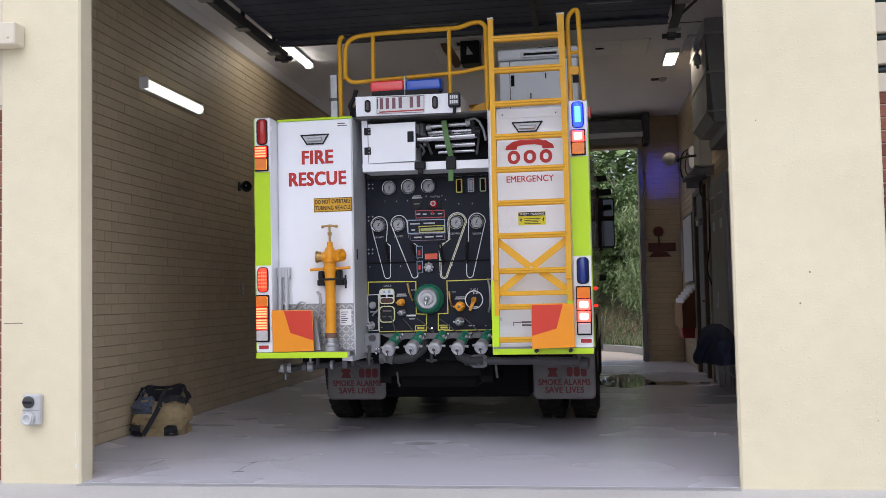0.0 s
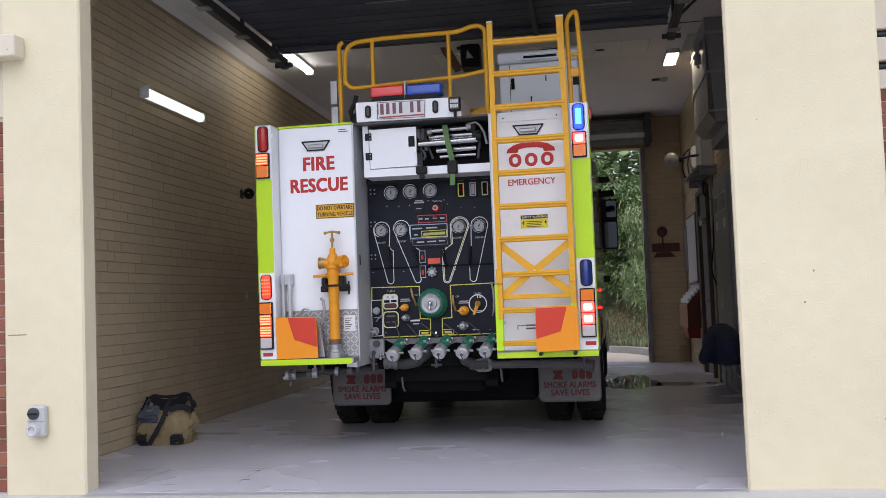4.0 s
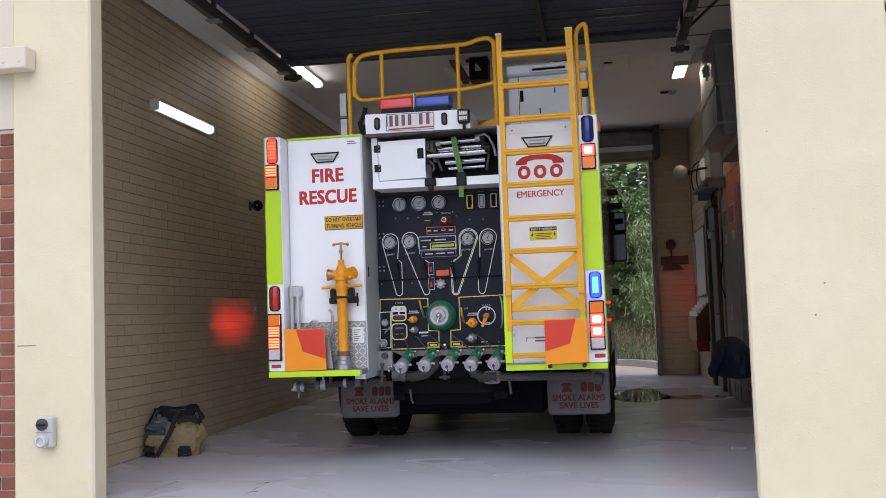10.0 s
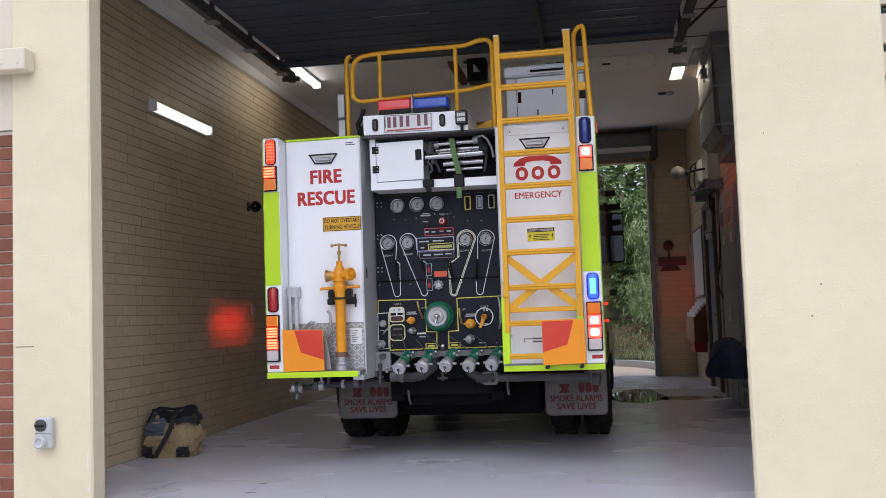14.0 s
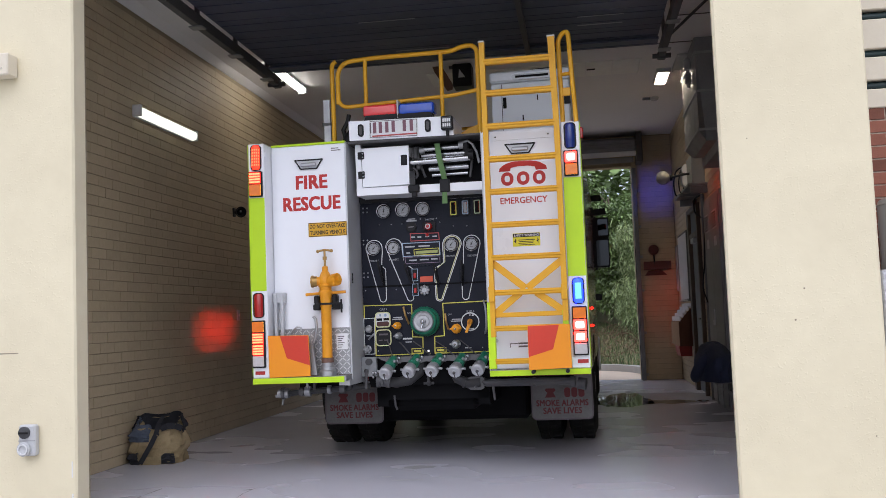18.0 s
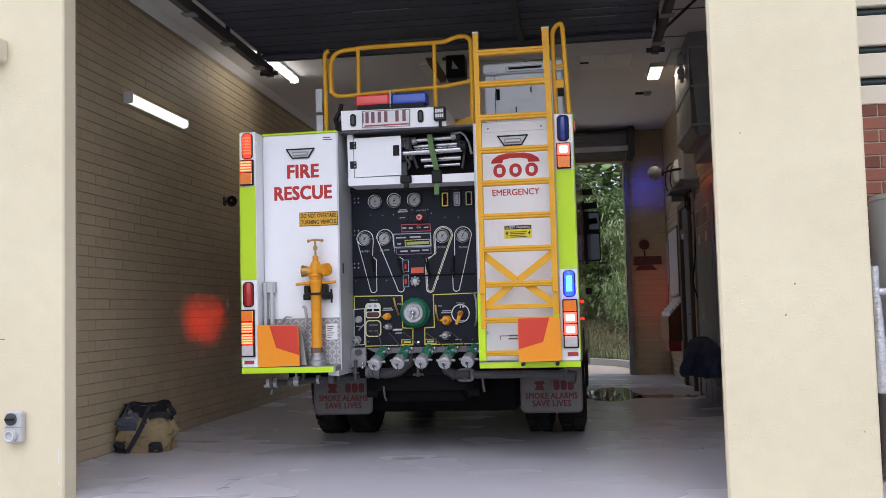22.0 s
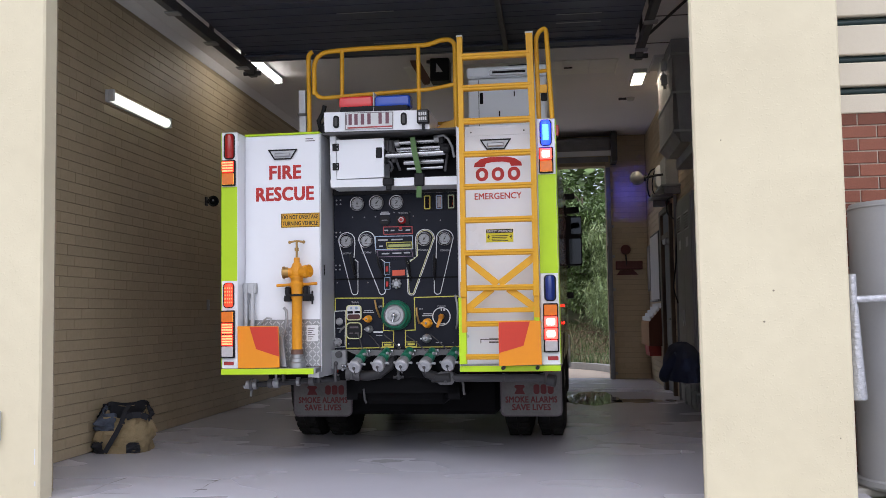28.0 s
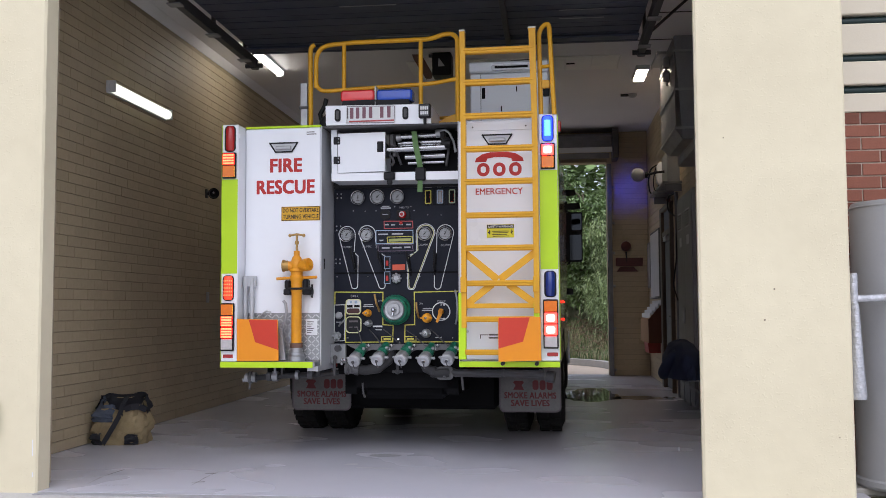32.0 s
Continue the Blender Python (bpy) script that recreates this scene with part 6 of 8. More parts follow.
tp("drain_tap", G().ball((0.005, 0.46, 0.858), 0.016, n=10, k=8).cyl((0.005, 0.44, 0.862), (0.015, 0.40, 0.885), 0.009, n=10), M["chrome"], "small bright tap")
tp("drain_panel", G().box(-0.522, 0.40, 0.70, -0.40, 0.44, 0.85, 0.005), M["ductsteel"], "grey corner plate with small valves")
tp("drain_valve", G().cyl((-0.455, 0.40, 0.815), (-0.455, 0.365, 0.815), 0.025).cyl((-0.478, 0.38, 0.74), (-0.478, 0.36, 0.61), 0.011).ball((-0.478, 0.38, 0.745), 0.018, n=10).cyl((-0.50, 0.37, 0.66), (-0.45, 0.37, 0.66), 0.007), M["darksteel"], "small drain valve")
for c in ((-0.425, 0.385, 0.73), (-0.40, 0.375, 0.73), (-0.425, 0.385, 0.70)):
    tp("drain_stud", G().ball(c, 0.013, n=8, k=6), M["chrome"])

# pipes under the tail
up = tp("under_pipe", G().tube([(-1.14, 0.42, 0.585), (-0.9, 0.42, 0.60), (-0.6, 0.45, 0.615), (-0.5, 0.55, 0.62)], 0.022), M["pipegrey"], "dark pipe with end couplings")
for xa, xb, r, mm in ((-1.205, -1.175, 0.034, "capalu"), (-1.175, -1.15, 0.047, "pumpcast"), (-1.15, -1.118, 0.040, "alu"), (-1.03, -0.995, 0.034, "pumpcast"), (-0.985, -0.94, 0.040, "alu"), (-0.80, -0.775, 0.034, "alu"), (-0.70, -0.66, 0.036, "pumpcast")):
    z = 0.585 + (xa + 1.2) * 0.055
    tp("coupling", G().cyl((xa, 0.42, z), (xb, 0.42, z + 0.001), r, n=16), M[mm], "", up)
for a, b, r in (((-1.16, 0.40, 0.54), (-1.16, 0.38, 0.50), 0.010), ((-1.20, 0.41, 0.57), (-1.225, 0.40, 0.565), 0.014), ((-0.96, 0.40, 0.63), (-0.96, 0.39, 0.665), 0.010)):
    tp("coupling_lug", G().cyl(a, b, r, n=10), M["alu"], "", up)
for x in (-0.915, -0.63):
    tp("hanger_strap", G().box(x, 0.40, 0.60, x + 0.02, 0.44, 0.70), M["darksteel"], "", up)
tp("under_pipe", G().tube([(0.36, 0.5, 0.66), (0.45, 0.46, 0.625), (0.62, 0.45, 0.625), (0.9, 0.44, 0.625), (1.12, 0.43, 0.62)], 0.030).cyl((0.80, 0.445, 0.625), (0.82, 0.444, 0.625), 0.036).cyl((1.08, 0.43, 0.62), (1.12, 0.43, 0.618), 0.042).cyl((1.14, 0.42, 0.61), (1.20, 0.41, 0.60), 0.045), M["darksteel"], "dark pipe with end coupling")
tp("elbow", G().tube([(-0.36, 0.47, 0.66), (-0.26, 0.46, 0.645), (-0.16, 0.46, 0.66), (-0.08, 0.48, 0.72), (-0.06, 0.50, 0.80)], 0.040, 14).cyl((-0.40, 0.47, 0.665), (-0.35, 0.47, 0.662), 0.048), M["pipegrey"], "grey hose elbow")
tp("hose_coupling", G().cyl((-0.41, 0.455, 0.664), (-0.385, 0.455, 0.663), 0.052, n=20).cyl((-0.385, 0.455, 0.663), (-0.335, 0.455, 0.660), 0.046, n=20).cyl((-0.335, 0.455, 0.660), (-0.305, 0.457, 0.655), 0.051, n=20).cyl((-0.36, 0.405, 0.675), (-0.36, 0.395, 0.63), 0.010, n=8), M["pumpcast"], "dull ribbed hose coupling")
tp("flange", G().prism(rounded(0.30, 0.575, 0.43, 0.675, 0.03), 0.445, 0.455).ball((0.365, 0.44, 0.60), 0.014, n=8, k=6), M["pumpcast"], "cast pipe flange")
tp("elbow", G().tube([(0.18, 0.50, 0.74), (0.22, 0.48, 0.66), (0.30, 0.46, 0.625), (0.40, 0.46, 0.63)], 0.038, 14).cyl((0.27, 0.47, 0.635), (0.29, 0.466, 0.628), 0.045), M["pipegrey"], "grey hose elbow")
tp("drain_cock", G().cyl((0.0, 0.44, 0.74), (0.0, 0.44, 0.63), 0.012).cyl((-0.04, 0.44, 0.635), (0.04, 0.44, 0.635), 0.010).ball((0, 0.44, 0.635), 0.02, n=10), M["darksteel"])
tp("hanging_hook", G().tube([(-0.27, 0.42, 0.55), (-0.26, 0.41, 0.47), (-0.25, 0.42, 0.44)], 0.008), M["darksteel"])
tp("hanging_hook", G().tube([(0.50, 0.42, 0.60), (0.51, 0.42, 0.50)], 0.01), M["darksteel"])
tp("rear_beam", G().box(-1.1, 0.62, 0.60, 1.1, 0.72, 0.66, 0.01), M["slot"], "black rear cross beam")

# mud flaps
for x0, x1 in ((-1.058, -0.554), (0.723, 1.222)):
    fl = tp("mud_flap", G().prism(rounded(x0, 0.262, x1, 0.66, 0.04), 1.195, 1.205), M["flap"], "dirty white mud flap with faded red lettering")
    tp("flap_rim", ribbon(rounded(x0, 0.262, x1, 0.66, 0.04), 1.197, 0.012, 0.006, True), M["greyink"], "", fl)
    cx = (x0 + x1) / 2
    words("lettering", "SMOKE ALARMS", cx, 0.395, 1.195, 0.43, 0.052, "flapred", "faded red lettering", 0.030, fl, 1.04)
    words("lettering", "SAVE LIVES", cx, 0.332, 1.195, 0.32, 0.052, "flapred", "faded red lettering", 0.030, fl, 1.04)
    for i in range(3):
        tp("flap_bar", G().prism(rounded(cx + 0.02 + i * 0.058, 0.44, cx + 0.07 + i * 0.058, 0.52, 0.02), 1.1935, 1.1945), M["flapred"], "", fl)
    tp("flap_emblem", slab([(cx - 0.14, 0.44), (cx - 0.05, 0.44), (cx - 0.07, 0.48), (cx - 0.05, 0.50), (cx - 0.06, 0.515), (cx - 0.13, 0.515), (cx - 0.14, 0.50), (cx - 0.12, 0.48)], 1.1935, 1.1945), M["flapred"], "", fl)

# ladder
lad = tp("ladder", G().prism([(0.557, 3.117), (0.595, 3.119), (0.598, 2.45), (0.593, 0.98), (0.560, 0.98), (0.562, 2.45)], -0.06, 0.0), M["yellow"], "yellow steel ladder up the tail")
tp("stile", G().prism([(1.055, 3.118), (1.104, 3.122), (1.112, 2.45), (1.113, 1.08), (1.075, 1.08), (1.072, 2.45)], -0.06, 0.0), M["yellow"], "", lad)
tp("stile_foot", G().box(0.537, -0.05, 0.755, 0.59, -0.002, 1.23, 0.004), M["lime"], "lime taped foot of the ladder stile", lad)
tp("stile_foot", G().box(1.072, -0.05, 0.755, 1.112, -0.002, 1.16, 0.004), M["lime"], "lime taped foot of the ladder stile", lad)
for x0, x1 in ((0.553, 0.597), (1.05, 1.108)):
    tp("stile_cap", G().box(x0, -0.062, 3.119, x1, 0.002, 3.131, 0.003), M["offwhite"], "", lad)
for z0, za in (((0.591, 2.969), 0), ((0.585, 2.738), 0), ((0.596, 2.494), 0), ((0.607, 2.255), 0), ((0.601, 2.018), 0), ((0.607, 1.777), 0), ((0.601, 1.542), 0), ((0.607, 1.291), 0), ((0.601, 1.036), 0), ((0.611, 0.803), 0)):
    z = z0[1]
    rung = tp("rung", G().box(0.585, -0.058, z - 0.016, 1.085, -0.008, z + 0.020, 0.006).box(0.585, -0.066, z + 0.004, 1.085, -0.056, z + 0.024, 0.003), M["yellow"], "yellow grooved rung", lad)
for a, b in (((0.60, 1.50), (0.80, 1.335)), ((1.07, 1.50), (0.85, 1.335)), ((0.60, 1.15), (0.76, 1.275)), ((1.08, 1.15), (0.91, 1.275))):
    tp("brace", ribbon([a, b], -0.012, 0.05, 0.014), M["yellow"], "yellow diagonal brace", lad)
tp("brace_plate", G().box(0.59, -0.03, 1.118, 1.085, -0.012, 1.152, 0.003), M["yellow"], "", lad)
for x in (0.555, 1.07):
    tp("fold_hinge", G().box(x, -0.075, 1.23, x + 0.045, -0.058, 1.34, 0.004), M["yellow"], "", lad)
for z in (2.48, 0.95, 1.12):
    for x in (0.577, 1.094):
        tp("stand_off", G().cyl((x, 0.0, z), (x, 0.13, z), 0.014), M["chrome"], "", lad)

# hoop beside the ladder, roof rails
def railpts(pts):
    """Rounds the corners of a path of (x, y, z, radius)."""
    out = []
    n = len(pts)
    for i, (*p, r) in enumerate(pts):
        p = Vector(p)
        if i in (0, n - 1) or r <= 0:
            out.append(p)
            continue
        a, b = (Vector(pts[i - 1][:3]) - p).normalized(), (Vector(pts[i + 1][:3]) - p).normalized()
        s, e = p + a * r, p + b * r
        for k in range(7):
            t = k / 6
            out.append(s * (1 - t) ** 2 + p * 2 * t * (1 - t) + e * t * t)
    return out


tp("grab_hoop", G().tube(railpts([(1.135, 0.05, 2.50, 0), (1.125, 0.05, 3.13, 0.05), (1.20, 0.02, 3.19, 0.06), (1.232, 0.0, 2.50, 0)]), 0.017).tube([(1.125, 0.05, 2.86), (1.228, 0.02, 2.86)], 0.013).box(1.14, 0.03, 2.70, 1.20, 0.05, 2.76, 0.004), M["yellow"], "yellow grab hoop")
Z0, Z1 = 2.50, 3.17
rr = tp("roof_rail", G().tube(railpts([(-0.61, 0.3, 2.83, 0), (-0.612, 0.3, Z1 - 0.01, 0.13), (-0.3, 0.3, Z1 + 0.005, 0), (0.30, 0.3, Z1 + 0.005, 0.06), (0.40, 0.3, 3.215, 0.06), (0.497, 0.3, 3.20, 0.06), (0.497, 0.3, Z0, 0)]), 0.018), M["yellow"], "yellow tubular roof guard rail")
tp("rail_post", G().tube(railpts([(-0.660, 0.33, 2.5, 0), (-0.665, 0.33, 3.16, 0.03), (-0.63, 0.33, 3.18, 0)]), 0.018), M["yellow"], "", rr)
tp("rail_lower", G().tube(railpts([(-0.61, 0.3, 2.86, 0), (-0.608, 0.3, 2.80, 0.09), (-0.3, 0.3, 2.81, 0), (0.30, 0.3, 2.83, 0.05), (0.497, 0.3, 2.86, 0)]), 0.016), M["yellow"], "", rr)
for x in (-0.388, 0.213):
    tp("rail_upright", G().cyl((x, 0.3, 2.5 if x > 0 else 2.80), (x, 0.3, Z1), 0.016), M["yellow"], "", rr)
tp("roof_rail", G().tube(railpts([(-0.62, 3.2, 2.5, 0), (-0.62, 3.2, 3.14, 0.12), (0.55, 3.2, 3.16, 0.1), (0.55, 3.2, 2.5, 0)]), 0.018).tube([(-0.62, 3.2, 2.82), (0.55, 3.2, 2.82)], 0.016), M["yellow"], "yellow tubular roof guard rail")
tp("roof_bar", G().prism([(0.13, 2.50), (0.50, 2.50), (0.50, 2.66), (0.40, 2.63)], 0.56, 0.62), M["yellow"], "yellow sloping roof bar")
ex = tp("intake_column", G().box(-0.772, 0.42, 2.50, -0.712, 0.48, 2.70, 0.005).box(-0.775, 0.42, 2.71, -0.715, 0.48, 2.905, 0.005).box(-0.71, 0.44, 2.52, -0.695, 0.46, 2.9), M["steel"], "ribbed grey column behind the rail")
tp("clamp_band", G().box(-0.78, 0.41, 2.695, -0.69, 0.49, 2.715), M["darksteel"], "", ex)
tp("cable_loom", G().tube([(-0.60, 0.4, 2.5), (-0.585, 0.38, 2.58), (-0.60, 0.38, 2.64), (-0.565, 0.38, 2.70), (-0.55, 0.38, 2.76)], 0.018).tube([(-0.57, 0.37, 2.5), (-0.55, 0.36, 2.60), (-0.52, 0.36, 2.64)], 0.022).ball((-0.56, 0.38, 2.56), 0.045, 0.04, 0.06, n=10), M["blackpl"], "black cables and connector")

# cabinet on the roof
cb = tp("roof_cabinet", G().box(0.525, 0.90, 2.50, 1.165, 1.5, 3.04, 0.012), M["bluewhite"], "pale grey metal cabinet on the roof")
tp("cabinet_lid", G().box(0.515, 0.88, 3.045, 1.175, 1.52, 3.135, 0.015), M["bluewhite"], "", cb)
tp("lid_grip", G().prism(rounded(0.70, 3.055, 1.03, 3.10, 0.02), 0.865, 0.882), M["alu"], "", cb)
tp("grip_slot", G().box(0.73, 0.861, 3.07, 1.0, 0.8645, 3.088), M["slot"], "", cb)
tp("door_joint", G().box(0.61, 0.8955, 2.52, 0.614, 0.8995, 3.03), M["slot"], "", cb)
for x0, z0, x1, z1 in ((0.62, 2.83, 0.648, 2.92), (0.90, 2.88, 0.909, 2.925), (0.775, 2.72, 0.785, 2.765)):
    tp("slot", G().box(x0, 0.893, z0, x1, 0.8995, z1, 0.001), M["slot"], "", cb)
tp("side_latch", G().box(1.12, 0.88, 2.83, 1.17, 0.9, 2.90, 0.004), M["blackpl"], "", cb)
tp("folded_strap", G().tube([(0.80, 0.95, 3.138), (0.88, 0.93, 3.142), (1.0, 0.94, 3.148), (1.06, 0.95, 3.155)], 0.008), M["blackpl"], "", cb)

# mirror on the cab's side
mr = tp("door_mirror", G().prism(rounded(1.215, 1.68, 1.425, 2.04, 0.025), 5.0, 5.08).prism(rounded(1.215, 2.035, 1.425, 2.29, 0.02), 5.0, 5.07), M["blackpl"], "black door mirror")
tp("mirror_glass", G().prism(rounded(1.27, 1.70, 1.412, 2.01, 0.015), 4.992, 4.999).prism(rounded(1.295, 2.07, 1.415, 2.27, 0.012), 4.992, 4.999), M["mirror"], "dark mirror glass", mr)
tp("mirror_arm", G().tube([(1.19, 5.04, 2.30), (1.26, 5.04, 2.30), (1.26, 5.04, 1.66), (1.19, 5.04, 1.64)], 0.016), M["blackpl"], "", mr)


# ---- inside the bay ----
def wall_batten(name, m, length, glow, label, group):
    """A fluorescent batten: local x along it, z out from its wall or ceiling."""
    b = thing(name, m, label, "light fitting", group)
    part("back_tray", G().box(-length / 2 - 0.02, -0.055, 0.0, length / 2 + 0.02, 0.055, 0.035, 0.006), M["offwhite"], b)
    g = G()
    n = 8
    prof = [(0.048 * math.cos(math.pi * i / n), 0.035 + 0.055 * math.sin(math.pi * i / n)) for i in range(n + 1)]
    vs = [(x, y, z) for x in (-length / 2, length / 2) for y, z in prof]
    k = n + 1
    g.add(vs, [(i, i + 1, k + i + 1, k + i) for i in range(n)], True).add(vs, [tuple(range(k)), tuple(range(2 * k - 1, k - 1, -1))])
    part("diffuser", g, M[glow], b, "glowing diffuser")
    for x in (-length / 2 - 0.012, length / 2 + 0.012):
        part("end_cap", G().box(x - 0.012, -0.054, 0.03, x + 0.012, 0.054, 0.092, 0.008), M["offwhite"], b)
    return b


# local z points out of the wall (+x), local x runs along the wall (+y)
mw = Matrix(((0, 0, 1, LX), (1, 0, 0, 2.91), (0, 1, 0, 3.085), (0, 0, 0, 1)))
wall_batten("wall_light", mw, 1.24, "tubeglow", "lit fluorescent batten fixed to the brick wall", "fluorescent battens")
mc = Matrix(((0, 1, 0, -2.085), (1, 0, 0, 5.0), (0, 0, -1, CZ), (0, 0, 0, 1)))
wall_batten("ceiling_light", mc, 1.22, "warmglow", "lit fluorescent batten under the ceiling", "fluorescent battens")
mc = Matrix(((0, 1, 0, 2.325), (1, 0, 0, 6.33), (0, 0, -1, CZ), (0, 0, 0, 1)))
pl2 = thing("ceiling_light", mc, "small square lit diffuser panel in the ceiling", "light fitting")
part("tray", G().box(-0.33, -0.085, 0.001, 0.33, 0.085, 0.028, 0.004), M["plastic"], pl2)
part("rim", G().box(-0.33, -0.085, 0.0285, -0.31, 0.085, 0.055).box(0.31, -0.085, 0.0285, 0.33, 0.085, 0.055).box(-0.31, -0.085, 0.0285, 0.31, -0.07, 0.055).box(-0.31, 0.07, 0.0285, 0.31, 0.085, 0.055), M["plastic"], pl2)
part("diffuser", G().box(-0.305, -0.065, 0.0305, 0.305, 0.065, 0.036, 0.002), M["panelglow"], pl2, "glowing diffuser")
pl3 = thing("ceiling_fitting", pose(2.50, 5.72, CZ), "unlit grey ceiling fitting beside the lit panel", "light fitting")
part("tray", G().box(-0.075, -0.33, -0.03, 0.075, 0.33, -0.001, 0.004), M["plastic"], pl3)
part("rim", G().box(-0.075, -0.33, -0.05, -0.06, 0.33, -0.0305).box(0.06, -0.33, -0.05, 0.075, 0.33, -0.0305), M["plastic"], pl3)

hp = thing("ceiling_panel_strip", pose(0, 0, CZ), "row of paler access panels in the ceiling", "ceiling panel")
tagged(hp, kind="structure")
for x in (-0.5, -0.185, 0.13, 0.445, 0.76, 1.075, 1.39, 1.705):
    part("panel", G().box(x, 5.46, -0.012, x + 0.308, 6.10, -0.001, 0.003), M["panelwhite"], hp)
part("vent_slot", G().box(1.40, 5.74, -0.016, 1.50, 5.80, -0.0125), M["slot"], hp)
part("end_flange", G().box(2.018, 5.46, -0.03, 2.03, 6.10, -0.001, 0.002), M["panelwhite"], hp)
part("sheet_joint", G().box(0.6, 4.88, -0.006, RX, 4.90, -0.001).box(2.2, 3.90, -0.006, RX, 3.92, -0.001), M["darksteel"], hp)
sd = thing("smoke_detector", pose(2.33, 7.6, CZ), "small smoke detector on the ceiling", "detector")
part("base", G().lathe([(0.0, 0.0), (0.06, 0.0), (0.06, -0.02), (0.04, -0.045), (0.0, -0.05)], (0, 0, 0), n=16), M["plastic"], sd)
part("bracket", G().box(-0.16, -0.02, -0.03, -0.05, 0.02, 0.0, 0.004), M["darksteel"], sd)

# overhead door, open under the ceiling
od = thing("overhead_door", pose(0, 0, 3.74), "dark navy ribbed steel door, open overhead", "garage door")
tagged(od, kind="structure")
for i in range(6):
    y0 = 0.40 + i * 0.54
    p = part("door_section", G().box(-1.80, y0, 0.0, 2.05, y0 + 0.532, 0.05, 0.004), M["navy"], od)
    for k in (0.12, 0.32):
        part("rib", G().box(-1.79, y0 + k, -0.006, 2.04, y0 + k + 0.06, -0.0005, 0.002), M["navy"], p)
part("stiffener", G().box(0.78, 0.45, -0.06, 0.83, 3.62, -0.017, 0.004), M["darksteel"], od)
part("bottom_rail", G().box(-1.81, 3.48, -0.03, 2.055, 3.62, -0.007, 0.004).box(-1.81, 3.645, -0.03, 2.055, 3.69, 0.05, 0.004), M["navy"], od)
# thin pale strips put highlights on the door's underside as shapes
for i, (x, y, w) in enumerate(((-1.15, 3.40, 0.14), (-0.45, 3.25, 0.52), (1.29, 2.64, 0.40), (1.29, 2.89, 0.40), (-0.6, 2.3, 0.5))):
    part("highlight_strip", G().box(x, y, -0.019, x + w, y + 0.02, -0.0165), M["steel"], od)
# pale plate stands in for a gap that lets the ceiling show
part("gap_plate", G().prism([(-1.55, 1.45), (-0.82, 1.45), (-0.82, 1.90), (-0.88, 1.96), (-1.46, 1.96), (-1.55, 1.88)], -0.012, -0.0065), M["doorgrey"], od)
for sx, x in ((-1, -1.87), (1, 2.115)):
    tr = thing("door_track", pose(x, 0, 3.68), "dark steel overhead track with hangers", "door track", "overhead door tracks")
    part("channel", G().box(-0.03, 0.35, -0.035, 0.03, 3.98, -0.005).box(-0.03, 0.35, -0.005, -0.024, 3.98, 0.06).box(0.024, 0.35, -0.005, 0.03, 3.98, 0.06), M["darksteel"], tr)
    part("track_end", G().box(-0.04, 3.9, -0.05, 0.04, 3.99, 0.02, 0.008).cyl((-0.09, 3.93, -0.02), (0.09, 3.93, -0.02), 0.025, n=12), M["darksteel"], tr)
    for y in (0.9, 1.8, 2.7, 3.6):
        part("hanger", G().box(-0.015, y, 0.0, 0.015, y + 0.04, CZ - 3.68, 0.0), M["darksteel"], tr)
        part("bracket", G().box(-0.06, y - 0.03, -0.05, 0.06, y + 0.07, -0.036, 0.004), M["steel"], tr)
    part("brace", G().tube([(0.02 * sx, 3.3, 0.0), (0.45 * sx, 3.3, CZ - 3.68)], 0.014, 6), M["darksteel"], tr)

op = thing("door_operator", pose(-0.19, 5.2, CZ - 0.08), "black door operator hung from the ceiling", "door motor")
part("motor_box", G().box(0.05, -0.12, -0.19, 0.27, 0.12, 0.075, 0.012), M["blackpl"], op)
part("side_plate", G().prism([(-0.19, 0.078), (-0.08, 0.078), (0.045, -0.15), (0.03, -0.20), (-0.03, -0.21), (-0.17, 0.02)], -0.05, 0.0), M["rust"], op, "brown steel bracket")
part("hanger", G().box(0.0, -0.02, 0.05, 0.05, 0.02, 0.079), M["darksteel"], op)
part("indicator", G().prism([(0.12, -0.09), (0.20, -0.09), (0.13, 0.01)], -0.128, -0.121), M["plastic"], op)

# left wall
sw = thing("wall_switch", pose(LX, 4.82, 1.258), "small pale switch on the brick wall", "switch")
part("plate", G().box(0.0, -0.04, -0.06, 0.012, 0.04, 0.06, 0.004), M["plastic"], sw)
part("toggle", G().box(0.012, -0.01, -0.015, 0.022, 0.01, 0.015, 0.002), M["offwhite"], sw)
wl2 = thing("horn_speaker", pose(LX, 4.75, 2.43), "black round horn speaker on the brick wall", "speaker")
part("bracket", G().box(0.0, -0.03, -0.05, 0.02, 0.03, 0.05, 0.004).cyl((0.02, 0, 0), (0.08, 0, 0), 0.02), M["darksteel"], wl2)
part("horn", G().lathe([(0.025, 0.0), (0.03, 0.04), (0.055, 0.08), (0.062, 0.10), (0.055, 0.096), (0.038, 0.05), (0.0, 0.04)], (0.07, 0, 0), (0.5, -0.8, -0.1), 20), M["blackpl"], wl2)
part("badge", G().ball((0.115, -0.075, 0.0), 0.012, n=8, k=6), M["plastic"], wl2)

# tool bag on the floor
bag = thing("tool_bag", pose(-2.425, 2.17, 0.0, 0, 0, 6) @ Matrix.Diagonal((0.87, 1.0, 1.0, 1.0)), "open tan canvas tool bag with black trim on the floor", "bag")


